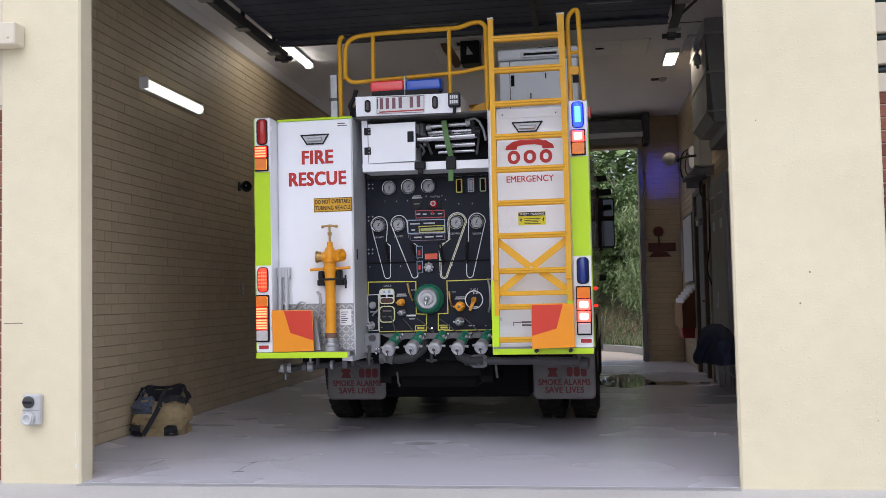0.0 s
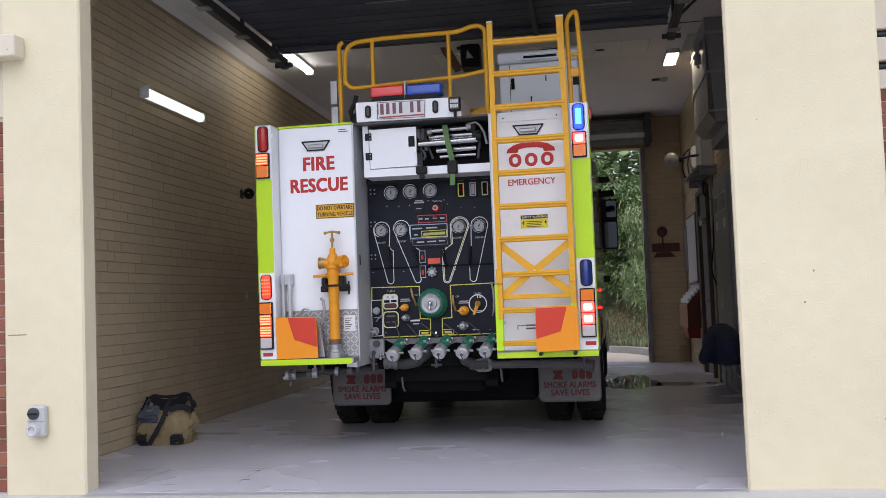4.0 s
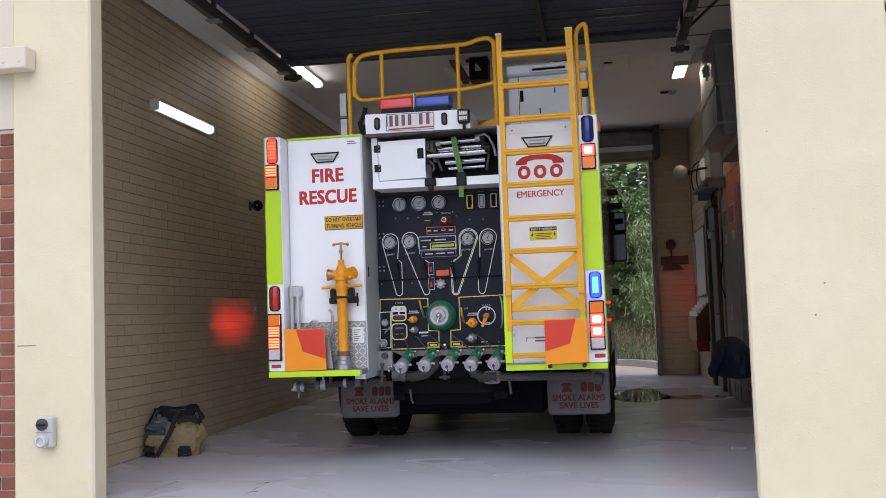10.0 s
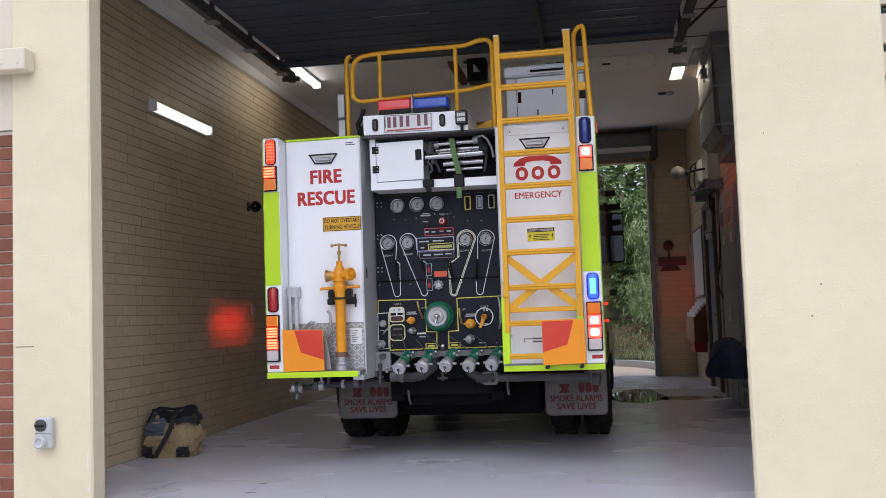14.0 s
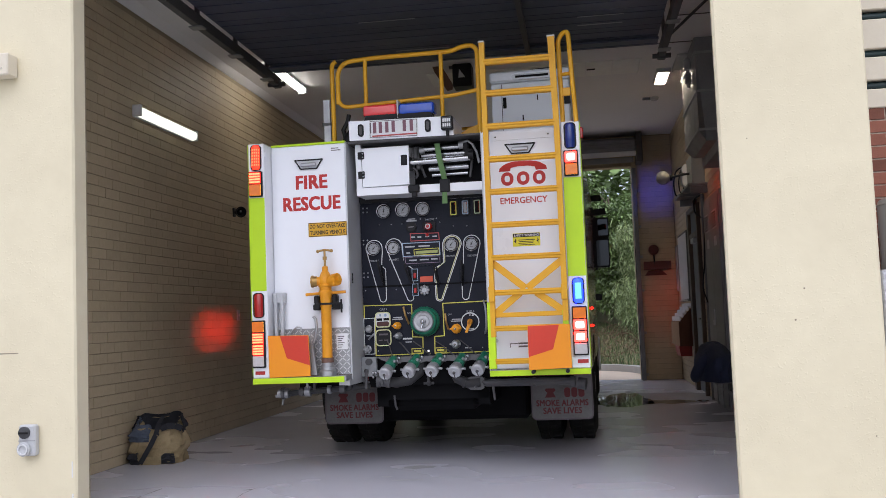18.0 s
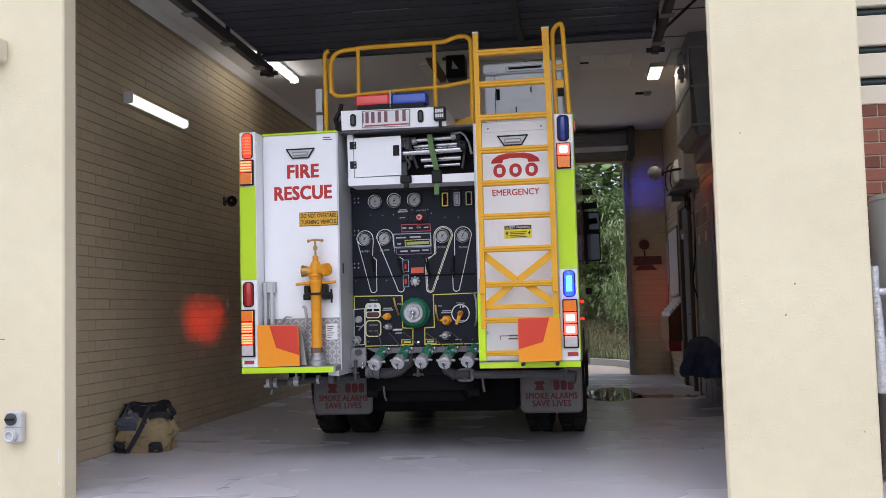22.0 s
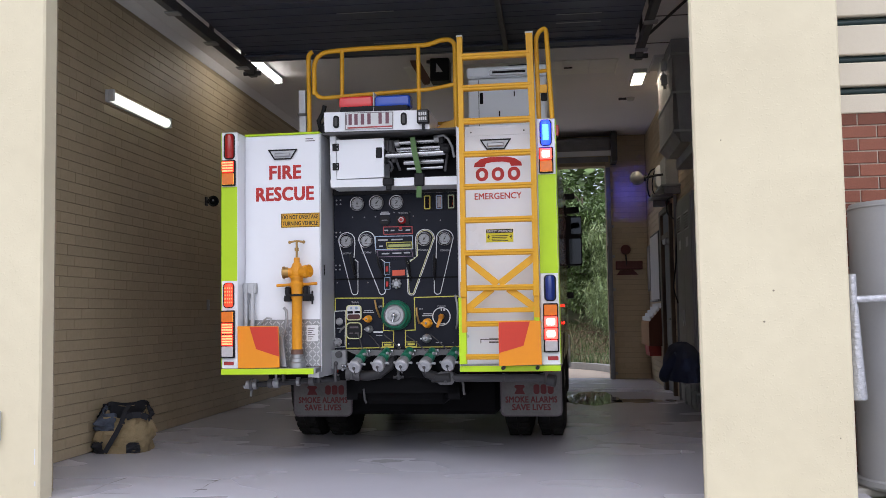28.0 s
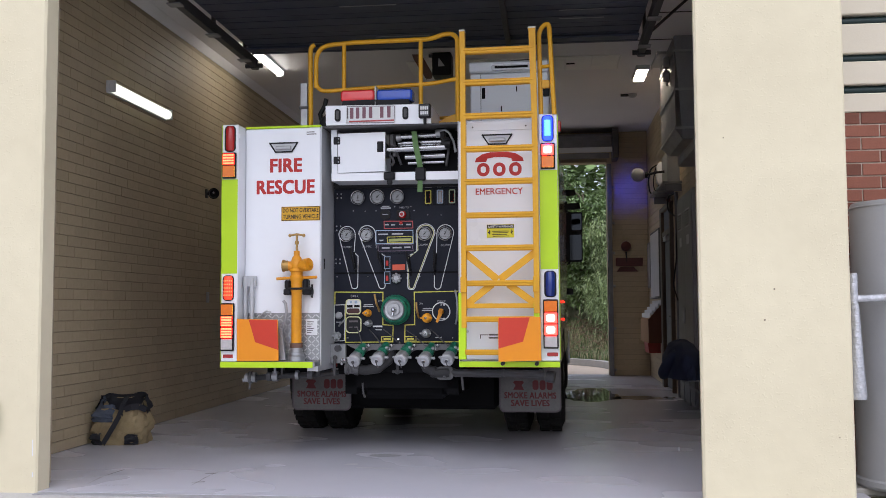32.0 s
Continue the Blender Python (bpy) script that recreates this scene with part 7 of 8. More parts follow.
def blob(rx, ry, z0, z1, seed, top=0.85, wob=0.035, n=56, k=18, a0=0.0, a1=2 * math.pi, grow=0.0, tilt=0.0):
    """A soft upright form with creased sides."""
    g = G()
    vs = []
    closed = a1 - a0 > 6.2
    for j in range(k + 1):
        f = j / k
        s = (1.0 - (1 - top) * f) * (0.93 + 0.10 * math.sin(math.pi * min(f * 1.25, 1)))
        for i in range(n):
            a = a0 + (a1 - a0) * i / (n if closed else n - 1)
            c, sn = math.cos(a), math.sin(a)
            q = (abs(c) ** 3.2 + abs(sn) ** 3.2) ** (-1 / 3.2)
            w = 1 + wob * 2 * noise.noise(Vector((c * 2.2, sn * 2.2, f * 3.0 + seed))) + wob * noise.noise(Vector((c * 6, sn * 6, f * 8 + seed))) + wob * 0.7 * noise.noise(Vector((c * 3 + f * 4, sn * 11, f * 16 + seed)))
            zz = z0 + (z1 - tilt * max(0.0, -sn) - z0) * f + (0.03 * noise.noise(Vector((c * 1.6, sn * 1.6, seed + 9))) if j == k else 0)
            vs.append(((rx * s * q * w + grow) * c, (ry * s * q * w + grow) * sn, zz))
    m = n if closed else n - 1
    g.add(vs, [(j * n + i, j * n + (i + 1) % n, (j + 1) * n + (i + 1) % n, (j + 1) * n + i) for j in range(k) for i in range(m)], True)
    return g


part("body", blob(0.262, 0.19, 0.0, 0.365, 1.0, 0.84, 0.085, tilt=0.085), M["canvas"], bag, "tan canvas sides")
part("bag_floor", G().box(-0.20, -0.14, 0.004, 0.20, 0.14, 0.02), M["bagtrim"], bag)
part("rim", blob(0.255, 0.185, 0.24, 0.40, 4.0, 0.86, 0.06, a0=-0.06 * math.pi, a1=1.06 * math.pi, grow=0.004), M["bagtrim"], bag, "dark navy lining rolled up at the mouth")
part("lining", blob(0.235, 0.165, 0.06, 0.37, 4.0, 0.84, 0.05, tilt=0.09), M["bagtrim"], bag)
part("side_flap", blob(0.262, 0.19, 0.19, 0.385, 1.0, 0.74, 0.075, a0=math.pi * 0.92, a1=math.pi * 1.46, grow=0.014, tilt=0.075), M["bluefab"], bag, "slate blue side flap")
part("base_panel", blob(0.262, 0.19, 0.0, 0.15, 1.0, 0.95, 0.07, a0=math.pi * 0.95, a1=math.pi * 1.34, grow=0.008), M["bagtrim"], bag)
part("end_panel", blob(0.262, 0.19, 0.005, 0.09, 1.0, 0.98, 0.07, a0=math.pi * 1.60, a1=math.pi * 1.74, grow=0.010), M["bagtrim"], bag)


def strap_path(g, pts, w, t=0.006):
    pts = [Vector(p) for p in pts]
    for a, b in zip(pts, pts[1:]):
        d = (b - a).normalized()
        s = d.cross(Vector((0, -1, 0.2))).normalized() * w / 2
        o = Vector((0, -t, 0))
        g.add([a - s, a + s, b + s, b - s, a - s + o, a + s + o, b + s + o, b - s + o], [(0, 3, 2, 1), (4, 5, 6, 7), (0, 1, 5, 4), (2, 3, 7, 6), (1, 2, 6, 5), (0, 4, 7, 3)])
    return g


part("carry_strap", strap_path(G(), [(-0.10, -0.235, 0.02), (-0.05, -0.24, 0.09), (0.01, -0.235, 0.18), (0.045, -0.215, 0.25), (0.05, -0.14, 0.34), (0.045, -0.02, 0.385)], 0.045), M["bagtrim"], bag, "black webbing strap")
part("carry_strap", strap_path(G(), [(0.08, -0.17, 0.295), (0.14, -0.165, 0.315), (0.21, -0.15, 0.315), (0.26, -0.10, 0.285)], 0.05), M["bagtrim"], bag, "black webbing strap")
part("tag_strap", strap_path(G(), [(-0.16, -0.213, 0.10), (-0.13, -0.215, 0.15), (-0.12, -0.213, 0.19)], 0.016, 0.004), M["canvas"], bag)

# power outlet on the pier
so = thing("power_outlet", pose(-2.279, 0.0, 0.462), "grey weatherproof switched power outlet on the pier", "power outlet")
part("case", G().box(-0.058, -0.055, -0.097, 0.054, -0.001, 0.097, 0.01), M["plastic"], so)
part("lid_joint", G().box(-0.0585, -0.0565, -0.004, 0.0545, -0.0545, 0.002), M["doorgrey"], so)
part("switch_dial", G().lathe([(0.038, 0.0), (0.038, 0.012), (0.03, 0.016), (0.0, 0.016)], (-0.014, -0.055, 0.05), (0, -1, 0), 22), M["darkplastic"], so, "dark rotary switch")
part("switch_bar", G().box(-0.046, -0.083, 0.043, 0.018, -0.070, 0.057, 0.004), M["blackpl"], so)
part("socket_cover", G().lathe([(0.044, 0.0), (0.044, 0.02), (0.038, 0.026), (0.03, 0.02), (0.0, 0.016)], (-0.014, -0.055, -0.052), (0, -1, 0), 24), M["plastic"], so)
part("cover_ring", G().lathe([(0.034, 0.02), (0.034, 0.03), (0.026, 0.03), (0.026, 0.018)], (-0.014, -0.055, -0.052), (0, -1, 0), 20), M["offwhite"], so)

# small pits in the render of the pier
for x, z, s in ((2.465, 1.219, 0.006), (2.407, 1.042, 0.006), (2.80, 0.38, 0.004), (2.20, 2.1, 0.004)):
    part("plaster_pit", G().lathe([(s, 0.0), (s * 0.9, 0.004), (0.0, 0.005)], (x, -0.0, z), (0, -1, 0), 7), M["pit"], pier_r, "")
for x, z, w, h in ((-2.01, 0.22, 0.006, 0.10), (-2.008, 0.09, 0.008, 0.03)):
    part("chip", G().box(x, -0.002, z, x + w, 0.004, z + h), M["paper"], pier_l)
part("scuff", G().box(-2.5, -0.0012, 1.005, -2.37, 0.001, 1.012), M["pit"], pier_l)

# ---- rear end of the bay ----
rd = thing("roller_door", pose(0, 0, 0), "dark roller door wound up over the rear opening", "roller door")
tagged(rd, kind="structure")
part("drum_box", G().box(-2.05, 10.02, 3.735, 2.20, 10.44, 3.96, 0.03).box(-2.0, 10.03, 3.548, 2.15, 10.05, 3.64, 0.002), M["rollgrey"], rd)
for z in (3.78, 3.84, 3.90):
    part("curtain_rib", G().box(-2.04, 10.008, z, 2.19, 10.021, z + 0.022, 0.004), M["rollgrey"], rd)
part("curtain_edge", G().box(-1.98, 9.99, 3.645, 2.195, 10.018, 3.728, 0.006), M["offwhite"], rd, "pale lower curtain edge")
part("end_plate", G().box(2.203, 9.98, 3.55, 2.30, 10.44, 4.04, 0.01), M["darksteel"], rd)
for x in (2.125,):
    jb = part("guide", G().box(x, 10.33, 0.0, x + 0.07, 10.44, 3.5, 0.006), M["rollgrey"], rd)
    part("guide_groove", G().box(x - 0.006, 10.35, 0.02, x, 10.40, 2.2), M["slot"], jb)
    for z in (0.07, 0.75, 1.45, 2.0, 2.5, 3.1):
        part("guide_bolt", G().box(x + 0.075, 10.415, z, x + 0.115, 10.445, z + 0.045, 0.004).ball((x + 0.095, 10.41, z + 0.022), 0.014, n=8, k=6), M["steel"], jb)
be = thing("fire_bell", pose(2.42, 10.45, 2.13), "dark red fire bell on the rear brick wall", "bell")
part("gong", G().lathe([(0.0, 0.09), (0.04, 0.085), (0.08, 0.06), (0.085, 0.03), (0.08, 0.0)], (0, 0, 0), (0, -1, 0), 22), M["darkred"], be)
part("striker", G().cyl((0, -0.03, -0.09), (0.01, -0.03, -0.26), 0.012), M["blackpl"], be)
bp = thing("bell_board", pose(2.42, 10.45, 1.84), "dark red timber board with a black handle", "board")
part("board", G().box(-0.17, -0.04, -0.04, 0.27, 0.0, 0.10, 0.006), M["darkred"], bp)
part("lower_board", G().prism([(-0.10, -0.05), (0.12, -0.05), (0.20, -0.13), (-0.16, -0.13)], -0.03, 0.0), M["darkred"], bp)

# ---- right wall ----
wb = thing("whiteboard", pose(RX, 9.25, 1.77), "framed whiteboard on the brick wall", "whiteboard")
part("frame", G().box(-0.03, -0.61, -0.52, -0.001, 0.61, 0.52, 0.006), M["darksteel"], wb)
part("writing_surface", G().box(-0.034, -0.575, -0.485, -0.0305, 0.575, 0.485), M["offwhite"], wb)
part("pen_tray", G().box(-0.075, -0.40, -0.515, -0.0345, 0.40, -0.49, 0.004), M["plastic"], wb)
nb2 = thing("notice_board", pose(RX, 10.23, 1.80), "grey notice board on the brick wall", "notice board")
part("frame", G().box(-0.025, -0.20, -0.37, -0.001, 0.20, 0.37, 0.005), M["doorgrey"], nb2)
part("sheet", G().box(-0.029, -0.17, -0.34, -0.0255, 0.17, 0.34), M["plastic"], nb2)
rk2 = thing("document_rack", pose(RX, 9.15, 0.60), "brown cardboard document rack full of pale folders", "rack")
part("case", G().add([(-0.21, y, z) for y in (-0.62, 0.62) for z in (0.0, 0.34)] + [(-0.001, y, z) for y in (-0.62, 0.62) for z in (0.0, 0.58)], [(0, 1, 3, 2), (4, 6, 7, 5), (0, 4, 5, 1), (2, 3, 7, 6), (0, 2, 6, 4), (1, 5, 7, 3)]), M["card"], rk2)
part("end_panel", G().add([(-0.212, -0.625, 0.0), (-0.212, -0.625, 0.342), (-0.001, -0.625, 0.582), (-0.001, -0.625, 0.0)], [(0, 3, 2, 1), (0, 1, 2, 3)]).box(-0.21, -0.632, 0.0, -0.002, -0.626, 0.34), M["darkcard"], rk2)
for i in range(5):
    x = -0.19 + i * 0.04
    part("folder", G().box(x, -0.60, 0.30 + i * 0.048, x + 0.018, 0.60, 0.43 + i * 0.048, 0.004), M["paper"], rk2)
fb = thing("fire_bucket", pose(RX - 0.2, 9.2, 0.44), "red box bracketed to the wall below the rack", "box")
part("body", G().prism([(0.03, 0.0), (0.199, 0.0), (0.199, 0.155), (0.01, 0.155)], -0.3, 0.3), M["redbox"], fb)

dr1 = thing("door_1", pose(RX, 7.72, 0.0), "dark timber door frame with a glazed transom in the side wall", "door")
tagged(dr1, kind="structure")
part("frame", G().box(-0.05, 0.40, 0.0, 0.06, 0.60, 2.52, 0.006), M["wood"], dr1)
part("frame", G().box(-0.05, -0.60, 0.0, 0.06, -0.50, 2.52, 0.006), M["wood"], dr1)
part("frame", G().box(-0.05, -0.499, 2.45, 0.06, 0.399, 2.52, 0.006), M["wood"], dr1)
part("transom_bar", G().box(-0.04, -0.499, 2.10, 0.06, 0.399, 2.17, 0.005), M["wood"], dr1)
part("transom_glass", G().box(-0.01, -0.499, 2.171, -0.002, 0.399, 2.449), M["glasspale"], dr1, "pale glazed transom")
part("leaf", G().box(0.0, -0.499, 0.01, 0.04, 0.399, 2.099, 0.004), M["doorsteel"], dr1)
for z0, z1 in ((0.12, 0.95), (1.10, 2.0)):
    part("door_panel", G().box(-0.006, -0.40, z0, -0.0005, 0.30, z1, 0.003), M["doorsteel"], dr1)
part("handle", G().cyl((-0.05, -0.44, 1.0), (-0.05, -0.34, 1.0), 0.012).cyl((-0.05, -0.44, 1.0), (0.0, -0.44, 1.0), 0.010), M["chrome"], dr1)
part("closer", G().box(-0.06, -0.2, 2.02, -0.0005, 0.12, 2.09, 0.008), M["steel"], dr1)

eb = thing("closet_doors", pose(RX, 5.82, 0.0), "pair of grey steel closet doors with louvred vents", "cupboard")
part("case", G().box(-0.03, -0.66, 0.0, -0.001, 0.64, 2.45, 0.006), M["doorgrey"], eb)
for y0, y1 in ((-0.62, -0.006), (0.006, 0.60)):
    lf = part("door", G().box(-0.045, y0, 0.04, -0.031, y1, 2.40, 0.003), M["doorgrey"], eb)
    v = part("vent", G().box(-0.05, y0 + 0.13, 2.04, -0.0455, y1 - 0.13, 2.25, 0.002), M["offwhite"], eb)
    for k in range(6):
        part("slat", G().box(-0.054, y0 + 0.15, 2.055 + k * 0.031, -0.0505, y1 - 0.15, 2.07 + k * 0.031), M["slot"], v)
    part("label_plate", G().box(-0.048, y0 + 0.2, 1.84, -0.0455, y1 - 0.22, 1.95, 0.001), M["paper"], eb)
part("latch", G().box(-0.065, 0.02, 0.93, -0.0455, 0.10, 0.99, 0.004).box(-0.062, 0.035, 0.99, -0.0455, 0.055, 1.12, 0.003), M["offwhite"], eb, "pale latch handle")

du = thing("exhaust_duct", pose(RX, 5.4, 2.93), "galvanised sheet-metal duct hung on the wall", "duct")
part("casing", G().add([(-0.25, -0.65, 0.10), (-0.25, 0.70, 0.10), (-0.17, 0.62, 0.0), (-0.17, -0.58, 0.0), (-0.001, 0.62, 0.0), (-0.001, -0.58, 0.0), (-0.25, -0.65, CZ - 2.935), (-0.25, 0.70, CZ - 2.935), (-0.001, 0.70, CZ - 2.935), (-0.001, -0.65, CZ - 2.935)],
                       [(0, 3, 2, 1), (3, 5, 4, 2), (0, 1, 7, 6), (1, 2, 4, 8, 7), (0, 6, 9, 5, 3), (6, 7, 8, 9)]), M["ductsteel"], du)
for z in (0.10, 0.52, 0.94):
    part("flange", G().box(-0.262, -0.66, z, -0.251, 0.71, z + 0.025).box(-0.262, -0.662, z, -0.001, -0.6505, z + 0.025), M["steel"], du)
part("valve_gear", G().box(-0.33, -0.30, 0.70, -0.255, -0.24, 0.82, 0.01).box(-0.33, -0.30, 0.86, -0.255, -0.22, 0.98, 0.01).cyl((-0.29, -0.27, 0.66), (-0.29, -0.27, 1.0), 0.016).cyl((-0.34, -0.27, 0.78), (-0.255, -0.27, 0.78), 0.02), M["steel"], du, "bright damper gear")
cb2 = thing("control_box", pose(RX, 6.65, 2.67), "grey steel control box above a wall shelf", "control box")
part("case", G().box(-0.15, -0.25, 0.0, -0.001, 0.30, 0.39, 0.008), M["ductsteel"], cb2)
part("lid", G().box(-0.158, -0.235, 0.02, -0.151, 0.285, 0.37, 0.004), M["doorgrey"], cb2)
part("side_unit", G().prism(rounded(-0.20, 0.06, -0.05, 0.36, 0.06), 0.45, 0.62), M["offwhite"], cb2, "white plastic unit")
shf = thing("wall_shelf", pose(RX, 6.5, 2.60), "steel wall shelves under the control box", "shelf")
part("board", G().box(-0.235, -0.30, 0.03, -0.001, 0.48, 0.06, 0.004), M["rollgrey"], shf)
part("board", G().box(-0.27, 0.49, -0.01, -0.001, 0.95, 0.03, 0.004), M["rollgrey"], shf)
part("bracket", G().box(-0.20, -0.26, -0.06, -0.001, -0.22, 0.029, 0.004), M["rollgrey"], shf)
part("bracket", G().box(-0.22, 0.85, -0.10, -0.001, 0.89, -0.011, 0.004), M["rollgrey"], shf)
cbl = thing("looped_cable", pose(RX, 6.9, 2.0), "black cables looping round the control box", "cable")
part("cable", G().tube(railpts([(-0.16, 0.35, 1.02, 0), (-0.26, 0.40, 0.98, 0.06), (-0.30, 0.42, 0.80, 0.08), (-0.27, 0.42, 0.62, 0.06), (-0.18, 0.38, 0.66, 0.04), (-0.16, 0.34, 0.80, 0)]), 0.010), M["blackpl"], cbl)
part("cable", G().tube(railpts([(-0.20, 0.35, 0.98, 0), (-0.24, 0.36, 0.80, 0.08), (-0.22, 0.36, 0.66, 0.05), (-0.12, 0.34, 0.64, 0)]), 0.008), M["blackpl"], cbl)
part("cable", G().tube(railpts([(-0.02, -0.30, 0.56, 0), (-0.10, -0.05, 0.54, 0.08), (-0.10, 0.0, 0.36, 0.1), (-0.03, -0.25, 0.26, 0)]), 0.010), M["blackpl"], cbl)
part("junction", G().ball((-0.09, -0.02, 0.50), 0.03, n=10, k=8), M["darkred"], cbl)
part("conduit", G().cyl((-0.03, -0.33, -2.0), (-0.03, -0.33, 0.56), 0.022), M["rollgrey"], cbl)
part("hanging_cable", G().tube(railpts([(-0.03, -0.42, 0.25, 0), (-0.05, -0.38, -0.30, 0.05), (-0.09, -0.36, -0.62, 0.08), (-0.04, -0.40, -0.80, 0)]), 0.009), M["blackpl"], cbl)
gl = thing("globe_lamp", pose(RX, 6.65, 2.80), "white globe on a bracket arm", "lamp")
part("globe", G().ball((-0.49, 0, 0), 0.088, n=20, k=14), M["globe"], gl)
part("arm", G().tube([(-0.40, 0, 0.0), (-0.25, 0, 0.03), (-0.001, 0, 0.05)], 0.016).cyl((-0.40, 0, 0), (-0.37, 0, 0), 0.04), M["blackpl"], gl)
part("wall_plate", G().box(-0.015, -0.05, -0.02, -0.001, 0.05, 0.12, 0.004), M["blackpl"], gl)
tk2 = thing("cable_trunking", pose(RX, 4.45, 2.67), "pale grey steel trunking along the wall", "trunking")
part("trunk", G().box(-0.19, -0.75, 0.0, -0.001, 0.66, 0.105, 0.004), M["ductsteel"], tk2)
part("lid_seam", G().box(-0.194, -0.74, 0.075, -0.1905, 0.65, 0.082), M["rollgrey"], tk2)

bn = thing("metal_bench", pose(RX, 5.25, 0.0), "narrow grey steel bench along the wall", "bench")
part("seat", G().box(-0.27, -0.75, 0.35, -0.01, 0.80, 0.375, 0.005), M["doorgrey"], bn)
for x in (-0.04,):
    for y in (-0.72, 0.30, 0.77):
        part("leg", G().box(x - 0.015, y - 0.015, 0.0, x + 0.015, y + 0.015, 0.349, 0.003), M["doorgrey"], bn)
part("stretcher", G().box(-0.052, -0.70, 0.20, -0.032, 0.75, 0.225), M["doorgrey"], bn)
jk = thing("navy_jacket", pose(RX - 0.215, 4.95, 0.376), "navy jacket heaped on the steel bench", "jacket")


def heap(rx, ry, h, seed, n=44, k=18):
    g = G()
    vs = []
    for j in range(k + 1):
        f = j / k
        for i in range(n):
            a = 2 * math.pi * i / n
            d = Vector((math.cos(a), math.sin(a), f * 1.3))
            w = 1 + 0.16 * noise.noise(d * 1.7 + Vector((seed, 0, 0))) + 0.07 * noise.noise(d * 5 + Vector((0, seed, 0)))
            s = math.cos(f * math.pi / 2) ** 0.75 if f < 1 else 0.0
            vs.append((rx * s * w * math.cos(a), ry * s * w * math.sin(a), h * (math.sin(f * math.pi / 2) ** 0.9) * (1 + 0.06 * noise.noise(d * 3))))
    return g.add(vs, [(j * n + i, j * n + (i + 1) % n, (j + 1) * n + (i + 1) % n, (j + 1) * n + i) for j in range(k) for i in range(n)], True)


part("body", heap(0.20, 0.66, 0.39, 3.0), M["navyfab"], jk)
part("sleeve", G().tube(railpts([(-0.08, -0.35, 0.26, 0), (-0.17, -0.30, 0.17, 0.06), (-0.215, -0.22, 0.06, 0.05), (-0.20, -0.10, 0.03, 0)]), 0.06, 14), M["navyfab"], jk)

# floor: puddles, cracks, marks
def puddle(name, cx, cy, rx, ry, seed, material, label):
    g = G()
    n = 60
    pts = []
    for i in range(n):
        a = 2 * math.pi * i / n
        w = 1 + 0.45 * noise.noise(Vector((math.cos(a) * 1.5 + seed, math.sin(a) * 1.5, seed))) + 0.2 * noise.noise(Vector((math.cos(a) * 5 + seed, math.sin(a) * 5, seed)))
        pts.append((cx + rx * w * math.cos(a), cy + ry * w * math.sin(a), 0.0012))
    g.add(pts, [tuple(range(n))])
    return solid(name, g, material, label, "puddle", "puddles on the floor", kind="structure")


puddle("puddle", 1.66, 6.85, 0.40, 0.85, 1.0, M["water"], "shallow standing water on the bay floor")
puddle("puddle", 2.20, 6.50, 0.30, 0.26, 8.0, M["water"], "shallow standing water on the bay floor")
puddle("puddle", 2.62, 6.52, 0.07, 0.13, 5.0, M["water"], "shallow standing water on the bay floor")
# three flat pale patches paint in the glints on the damp floor
puddle("puddle", -0.10, 1.62, 0.11, 0.08, 17.0, M["glint"], "wet glint painted as a pale patch on the bay floor")
puddle("puddle", -0.05, 1.05, 0.12, 0.03, 19.0, M["glint"], "wet glint painted as a pale patch on the bay floor")
puddle("puddle", -0.25, 1.2, 0.05, 0.03, 21.0, M["glint"], "wet glint painted as a pale patch on the bay floor")
for pts, w in (([(-1.102, 0.30), (-1.103, 0.44), (-1.115, 0.60), (-1.10, 0.81)], 0.004), ([(-1.14, 0.40), (-1.06, 0.425)], 0.016), ([(-1.17, 0.73), (-1.10, 0.75)], 0.018), ([(-1.795, 0.30), (-1.82, 0.55), (-1.80, 0.84)], 0.007), ([(-1.72, 0.25), (-1.51, 0.275)], 0.006)):
    g = G()
    for (ax, ay), (bx, by) in zip(pts, pts[1:]):
        d = Vector((bx - ax, by - ay)).normalized()
        g.add([(ax - d.y * w * 0.3, ay + d.x * w * 0.3, 0.001), (bx - d.y * w, by + d.x * w, 0.001), (bx + d.y * w, by - d.x * w, 0.001), (ax + d.y * w * 0.3, ay - d.x * w * 0.3, 0.001)], [(0, 3, 2, 1)])
    solid("floor_crack", g, M["stain"], "dark crack mark in the floor paint", "crack", "cracks in the floor", kind="structure")
solid("floor_stud", G().box(2.16, 2.02, 0.0, 2.172, 2.032, 0.03, 0.002), M["offwhite"], "tiny white marker stud on the floor", "marker")
solid("threshold_strip", G().box(-1.97, -0.06, -0.0055, 2.04, 0.018, -0.002), M["thresh"], "worn paint edge at the bay threshold", "threshold", kind="structure")

# ---- tank beside the pier ----
tkk = thing("water_tank", pose(3.42, 0.50, 0.028), "grey round plastic water tank on a slab", "tank")
part("shell", G().lathe([(0.0, 0.0), (0.37, 0.0), (0.385, 0.02), (0.385, 0.05), (0.37, 0.06), (0.37, 1.70), (0.36, 1.725), (0.0, 1.74)], (0, 0, 0), n=56), M["tank"], tkk)
part("lid_seam", G().lathe([(0.371, 1.688), (0.374, 1.69), (0.374, 1.697), (0.371, 1.70)], (0, 0, 0), n=56), M["doorgrey"], tkk)
jar = thing("striped_tin", pose(3.33, 0.42, 1.768), "white and orange banded tin on the tank", "tin")
part("tin", G().lathe([(0.0, 0.0), (0.05, 0.0), (0.05, 0.05), (0.05, 0.13), (0.045, 0.15), (0.035, 0.16), (0.0, 0.16)], (0, 0, 0), n=20), M["paper"], jar)
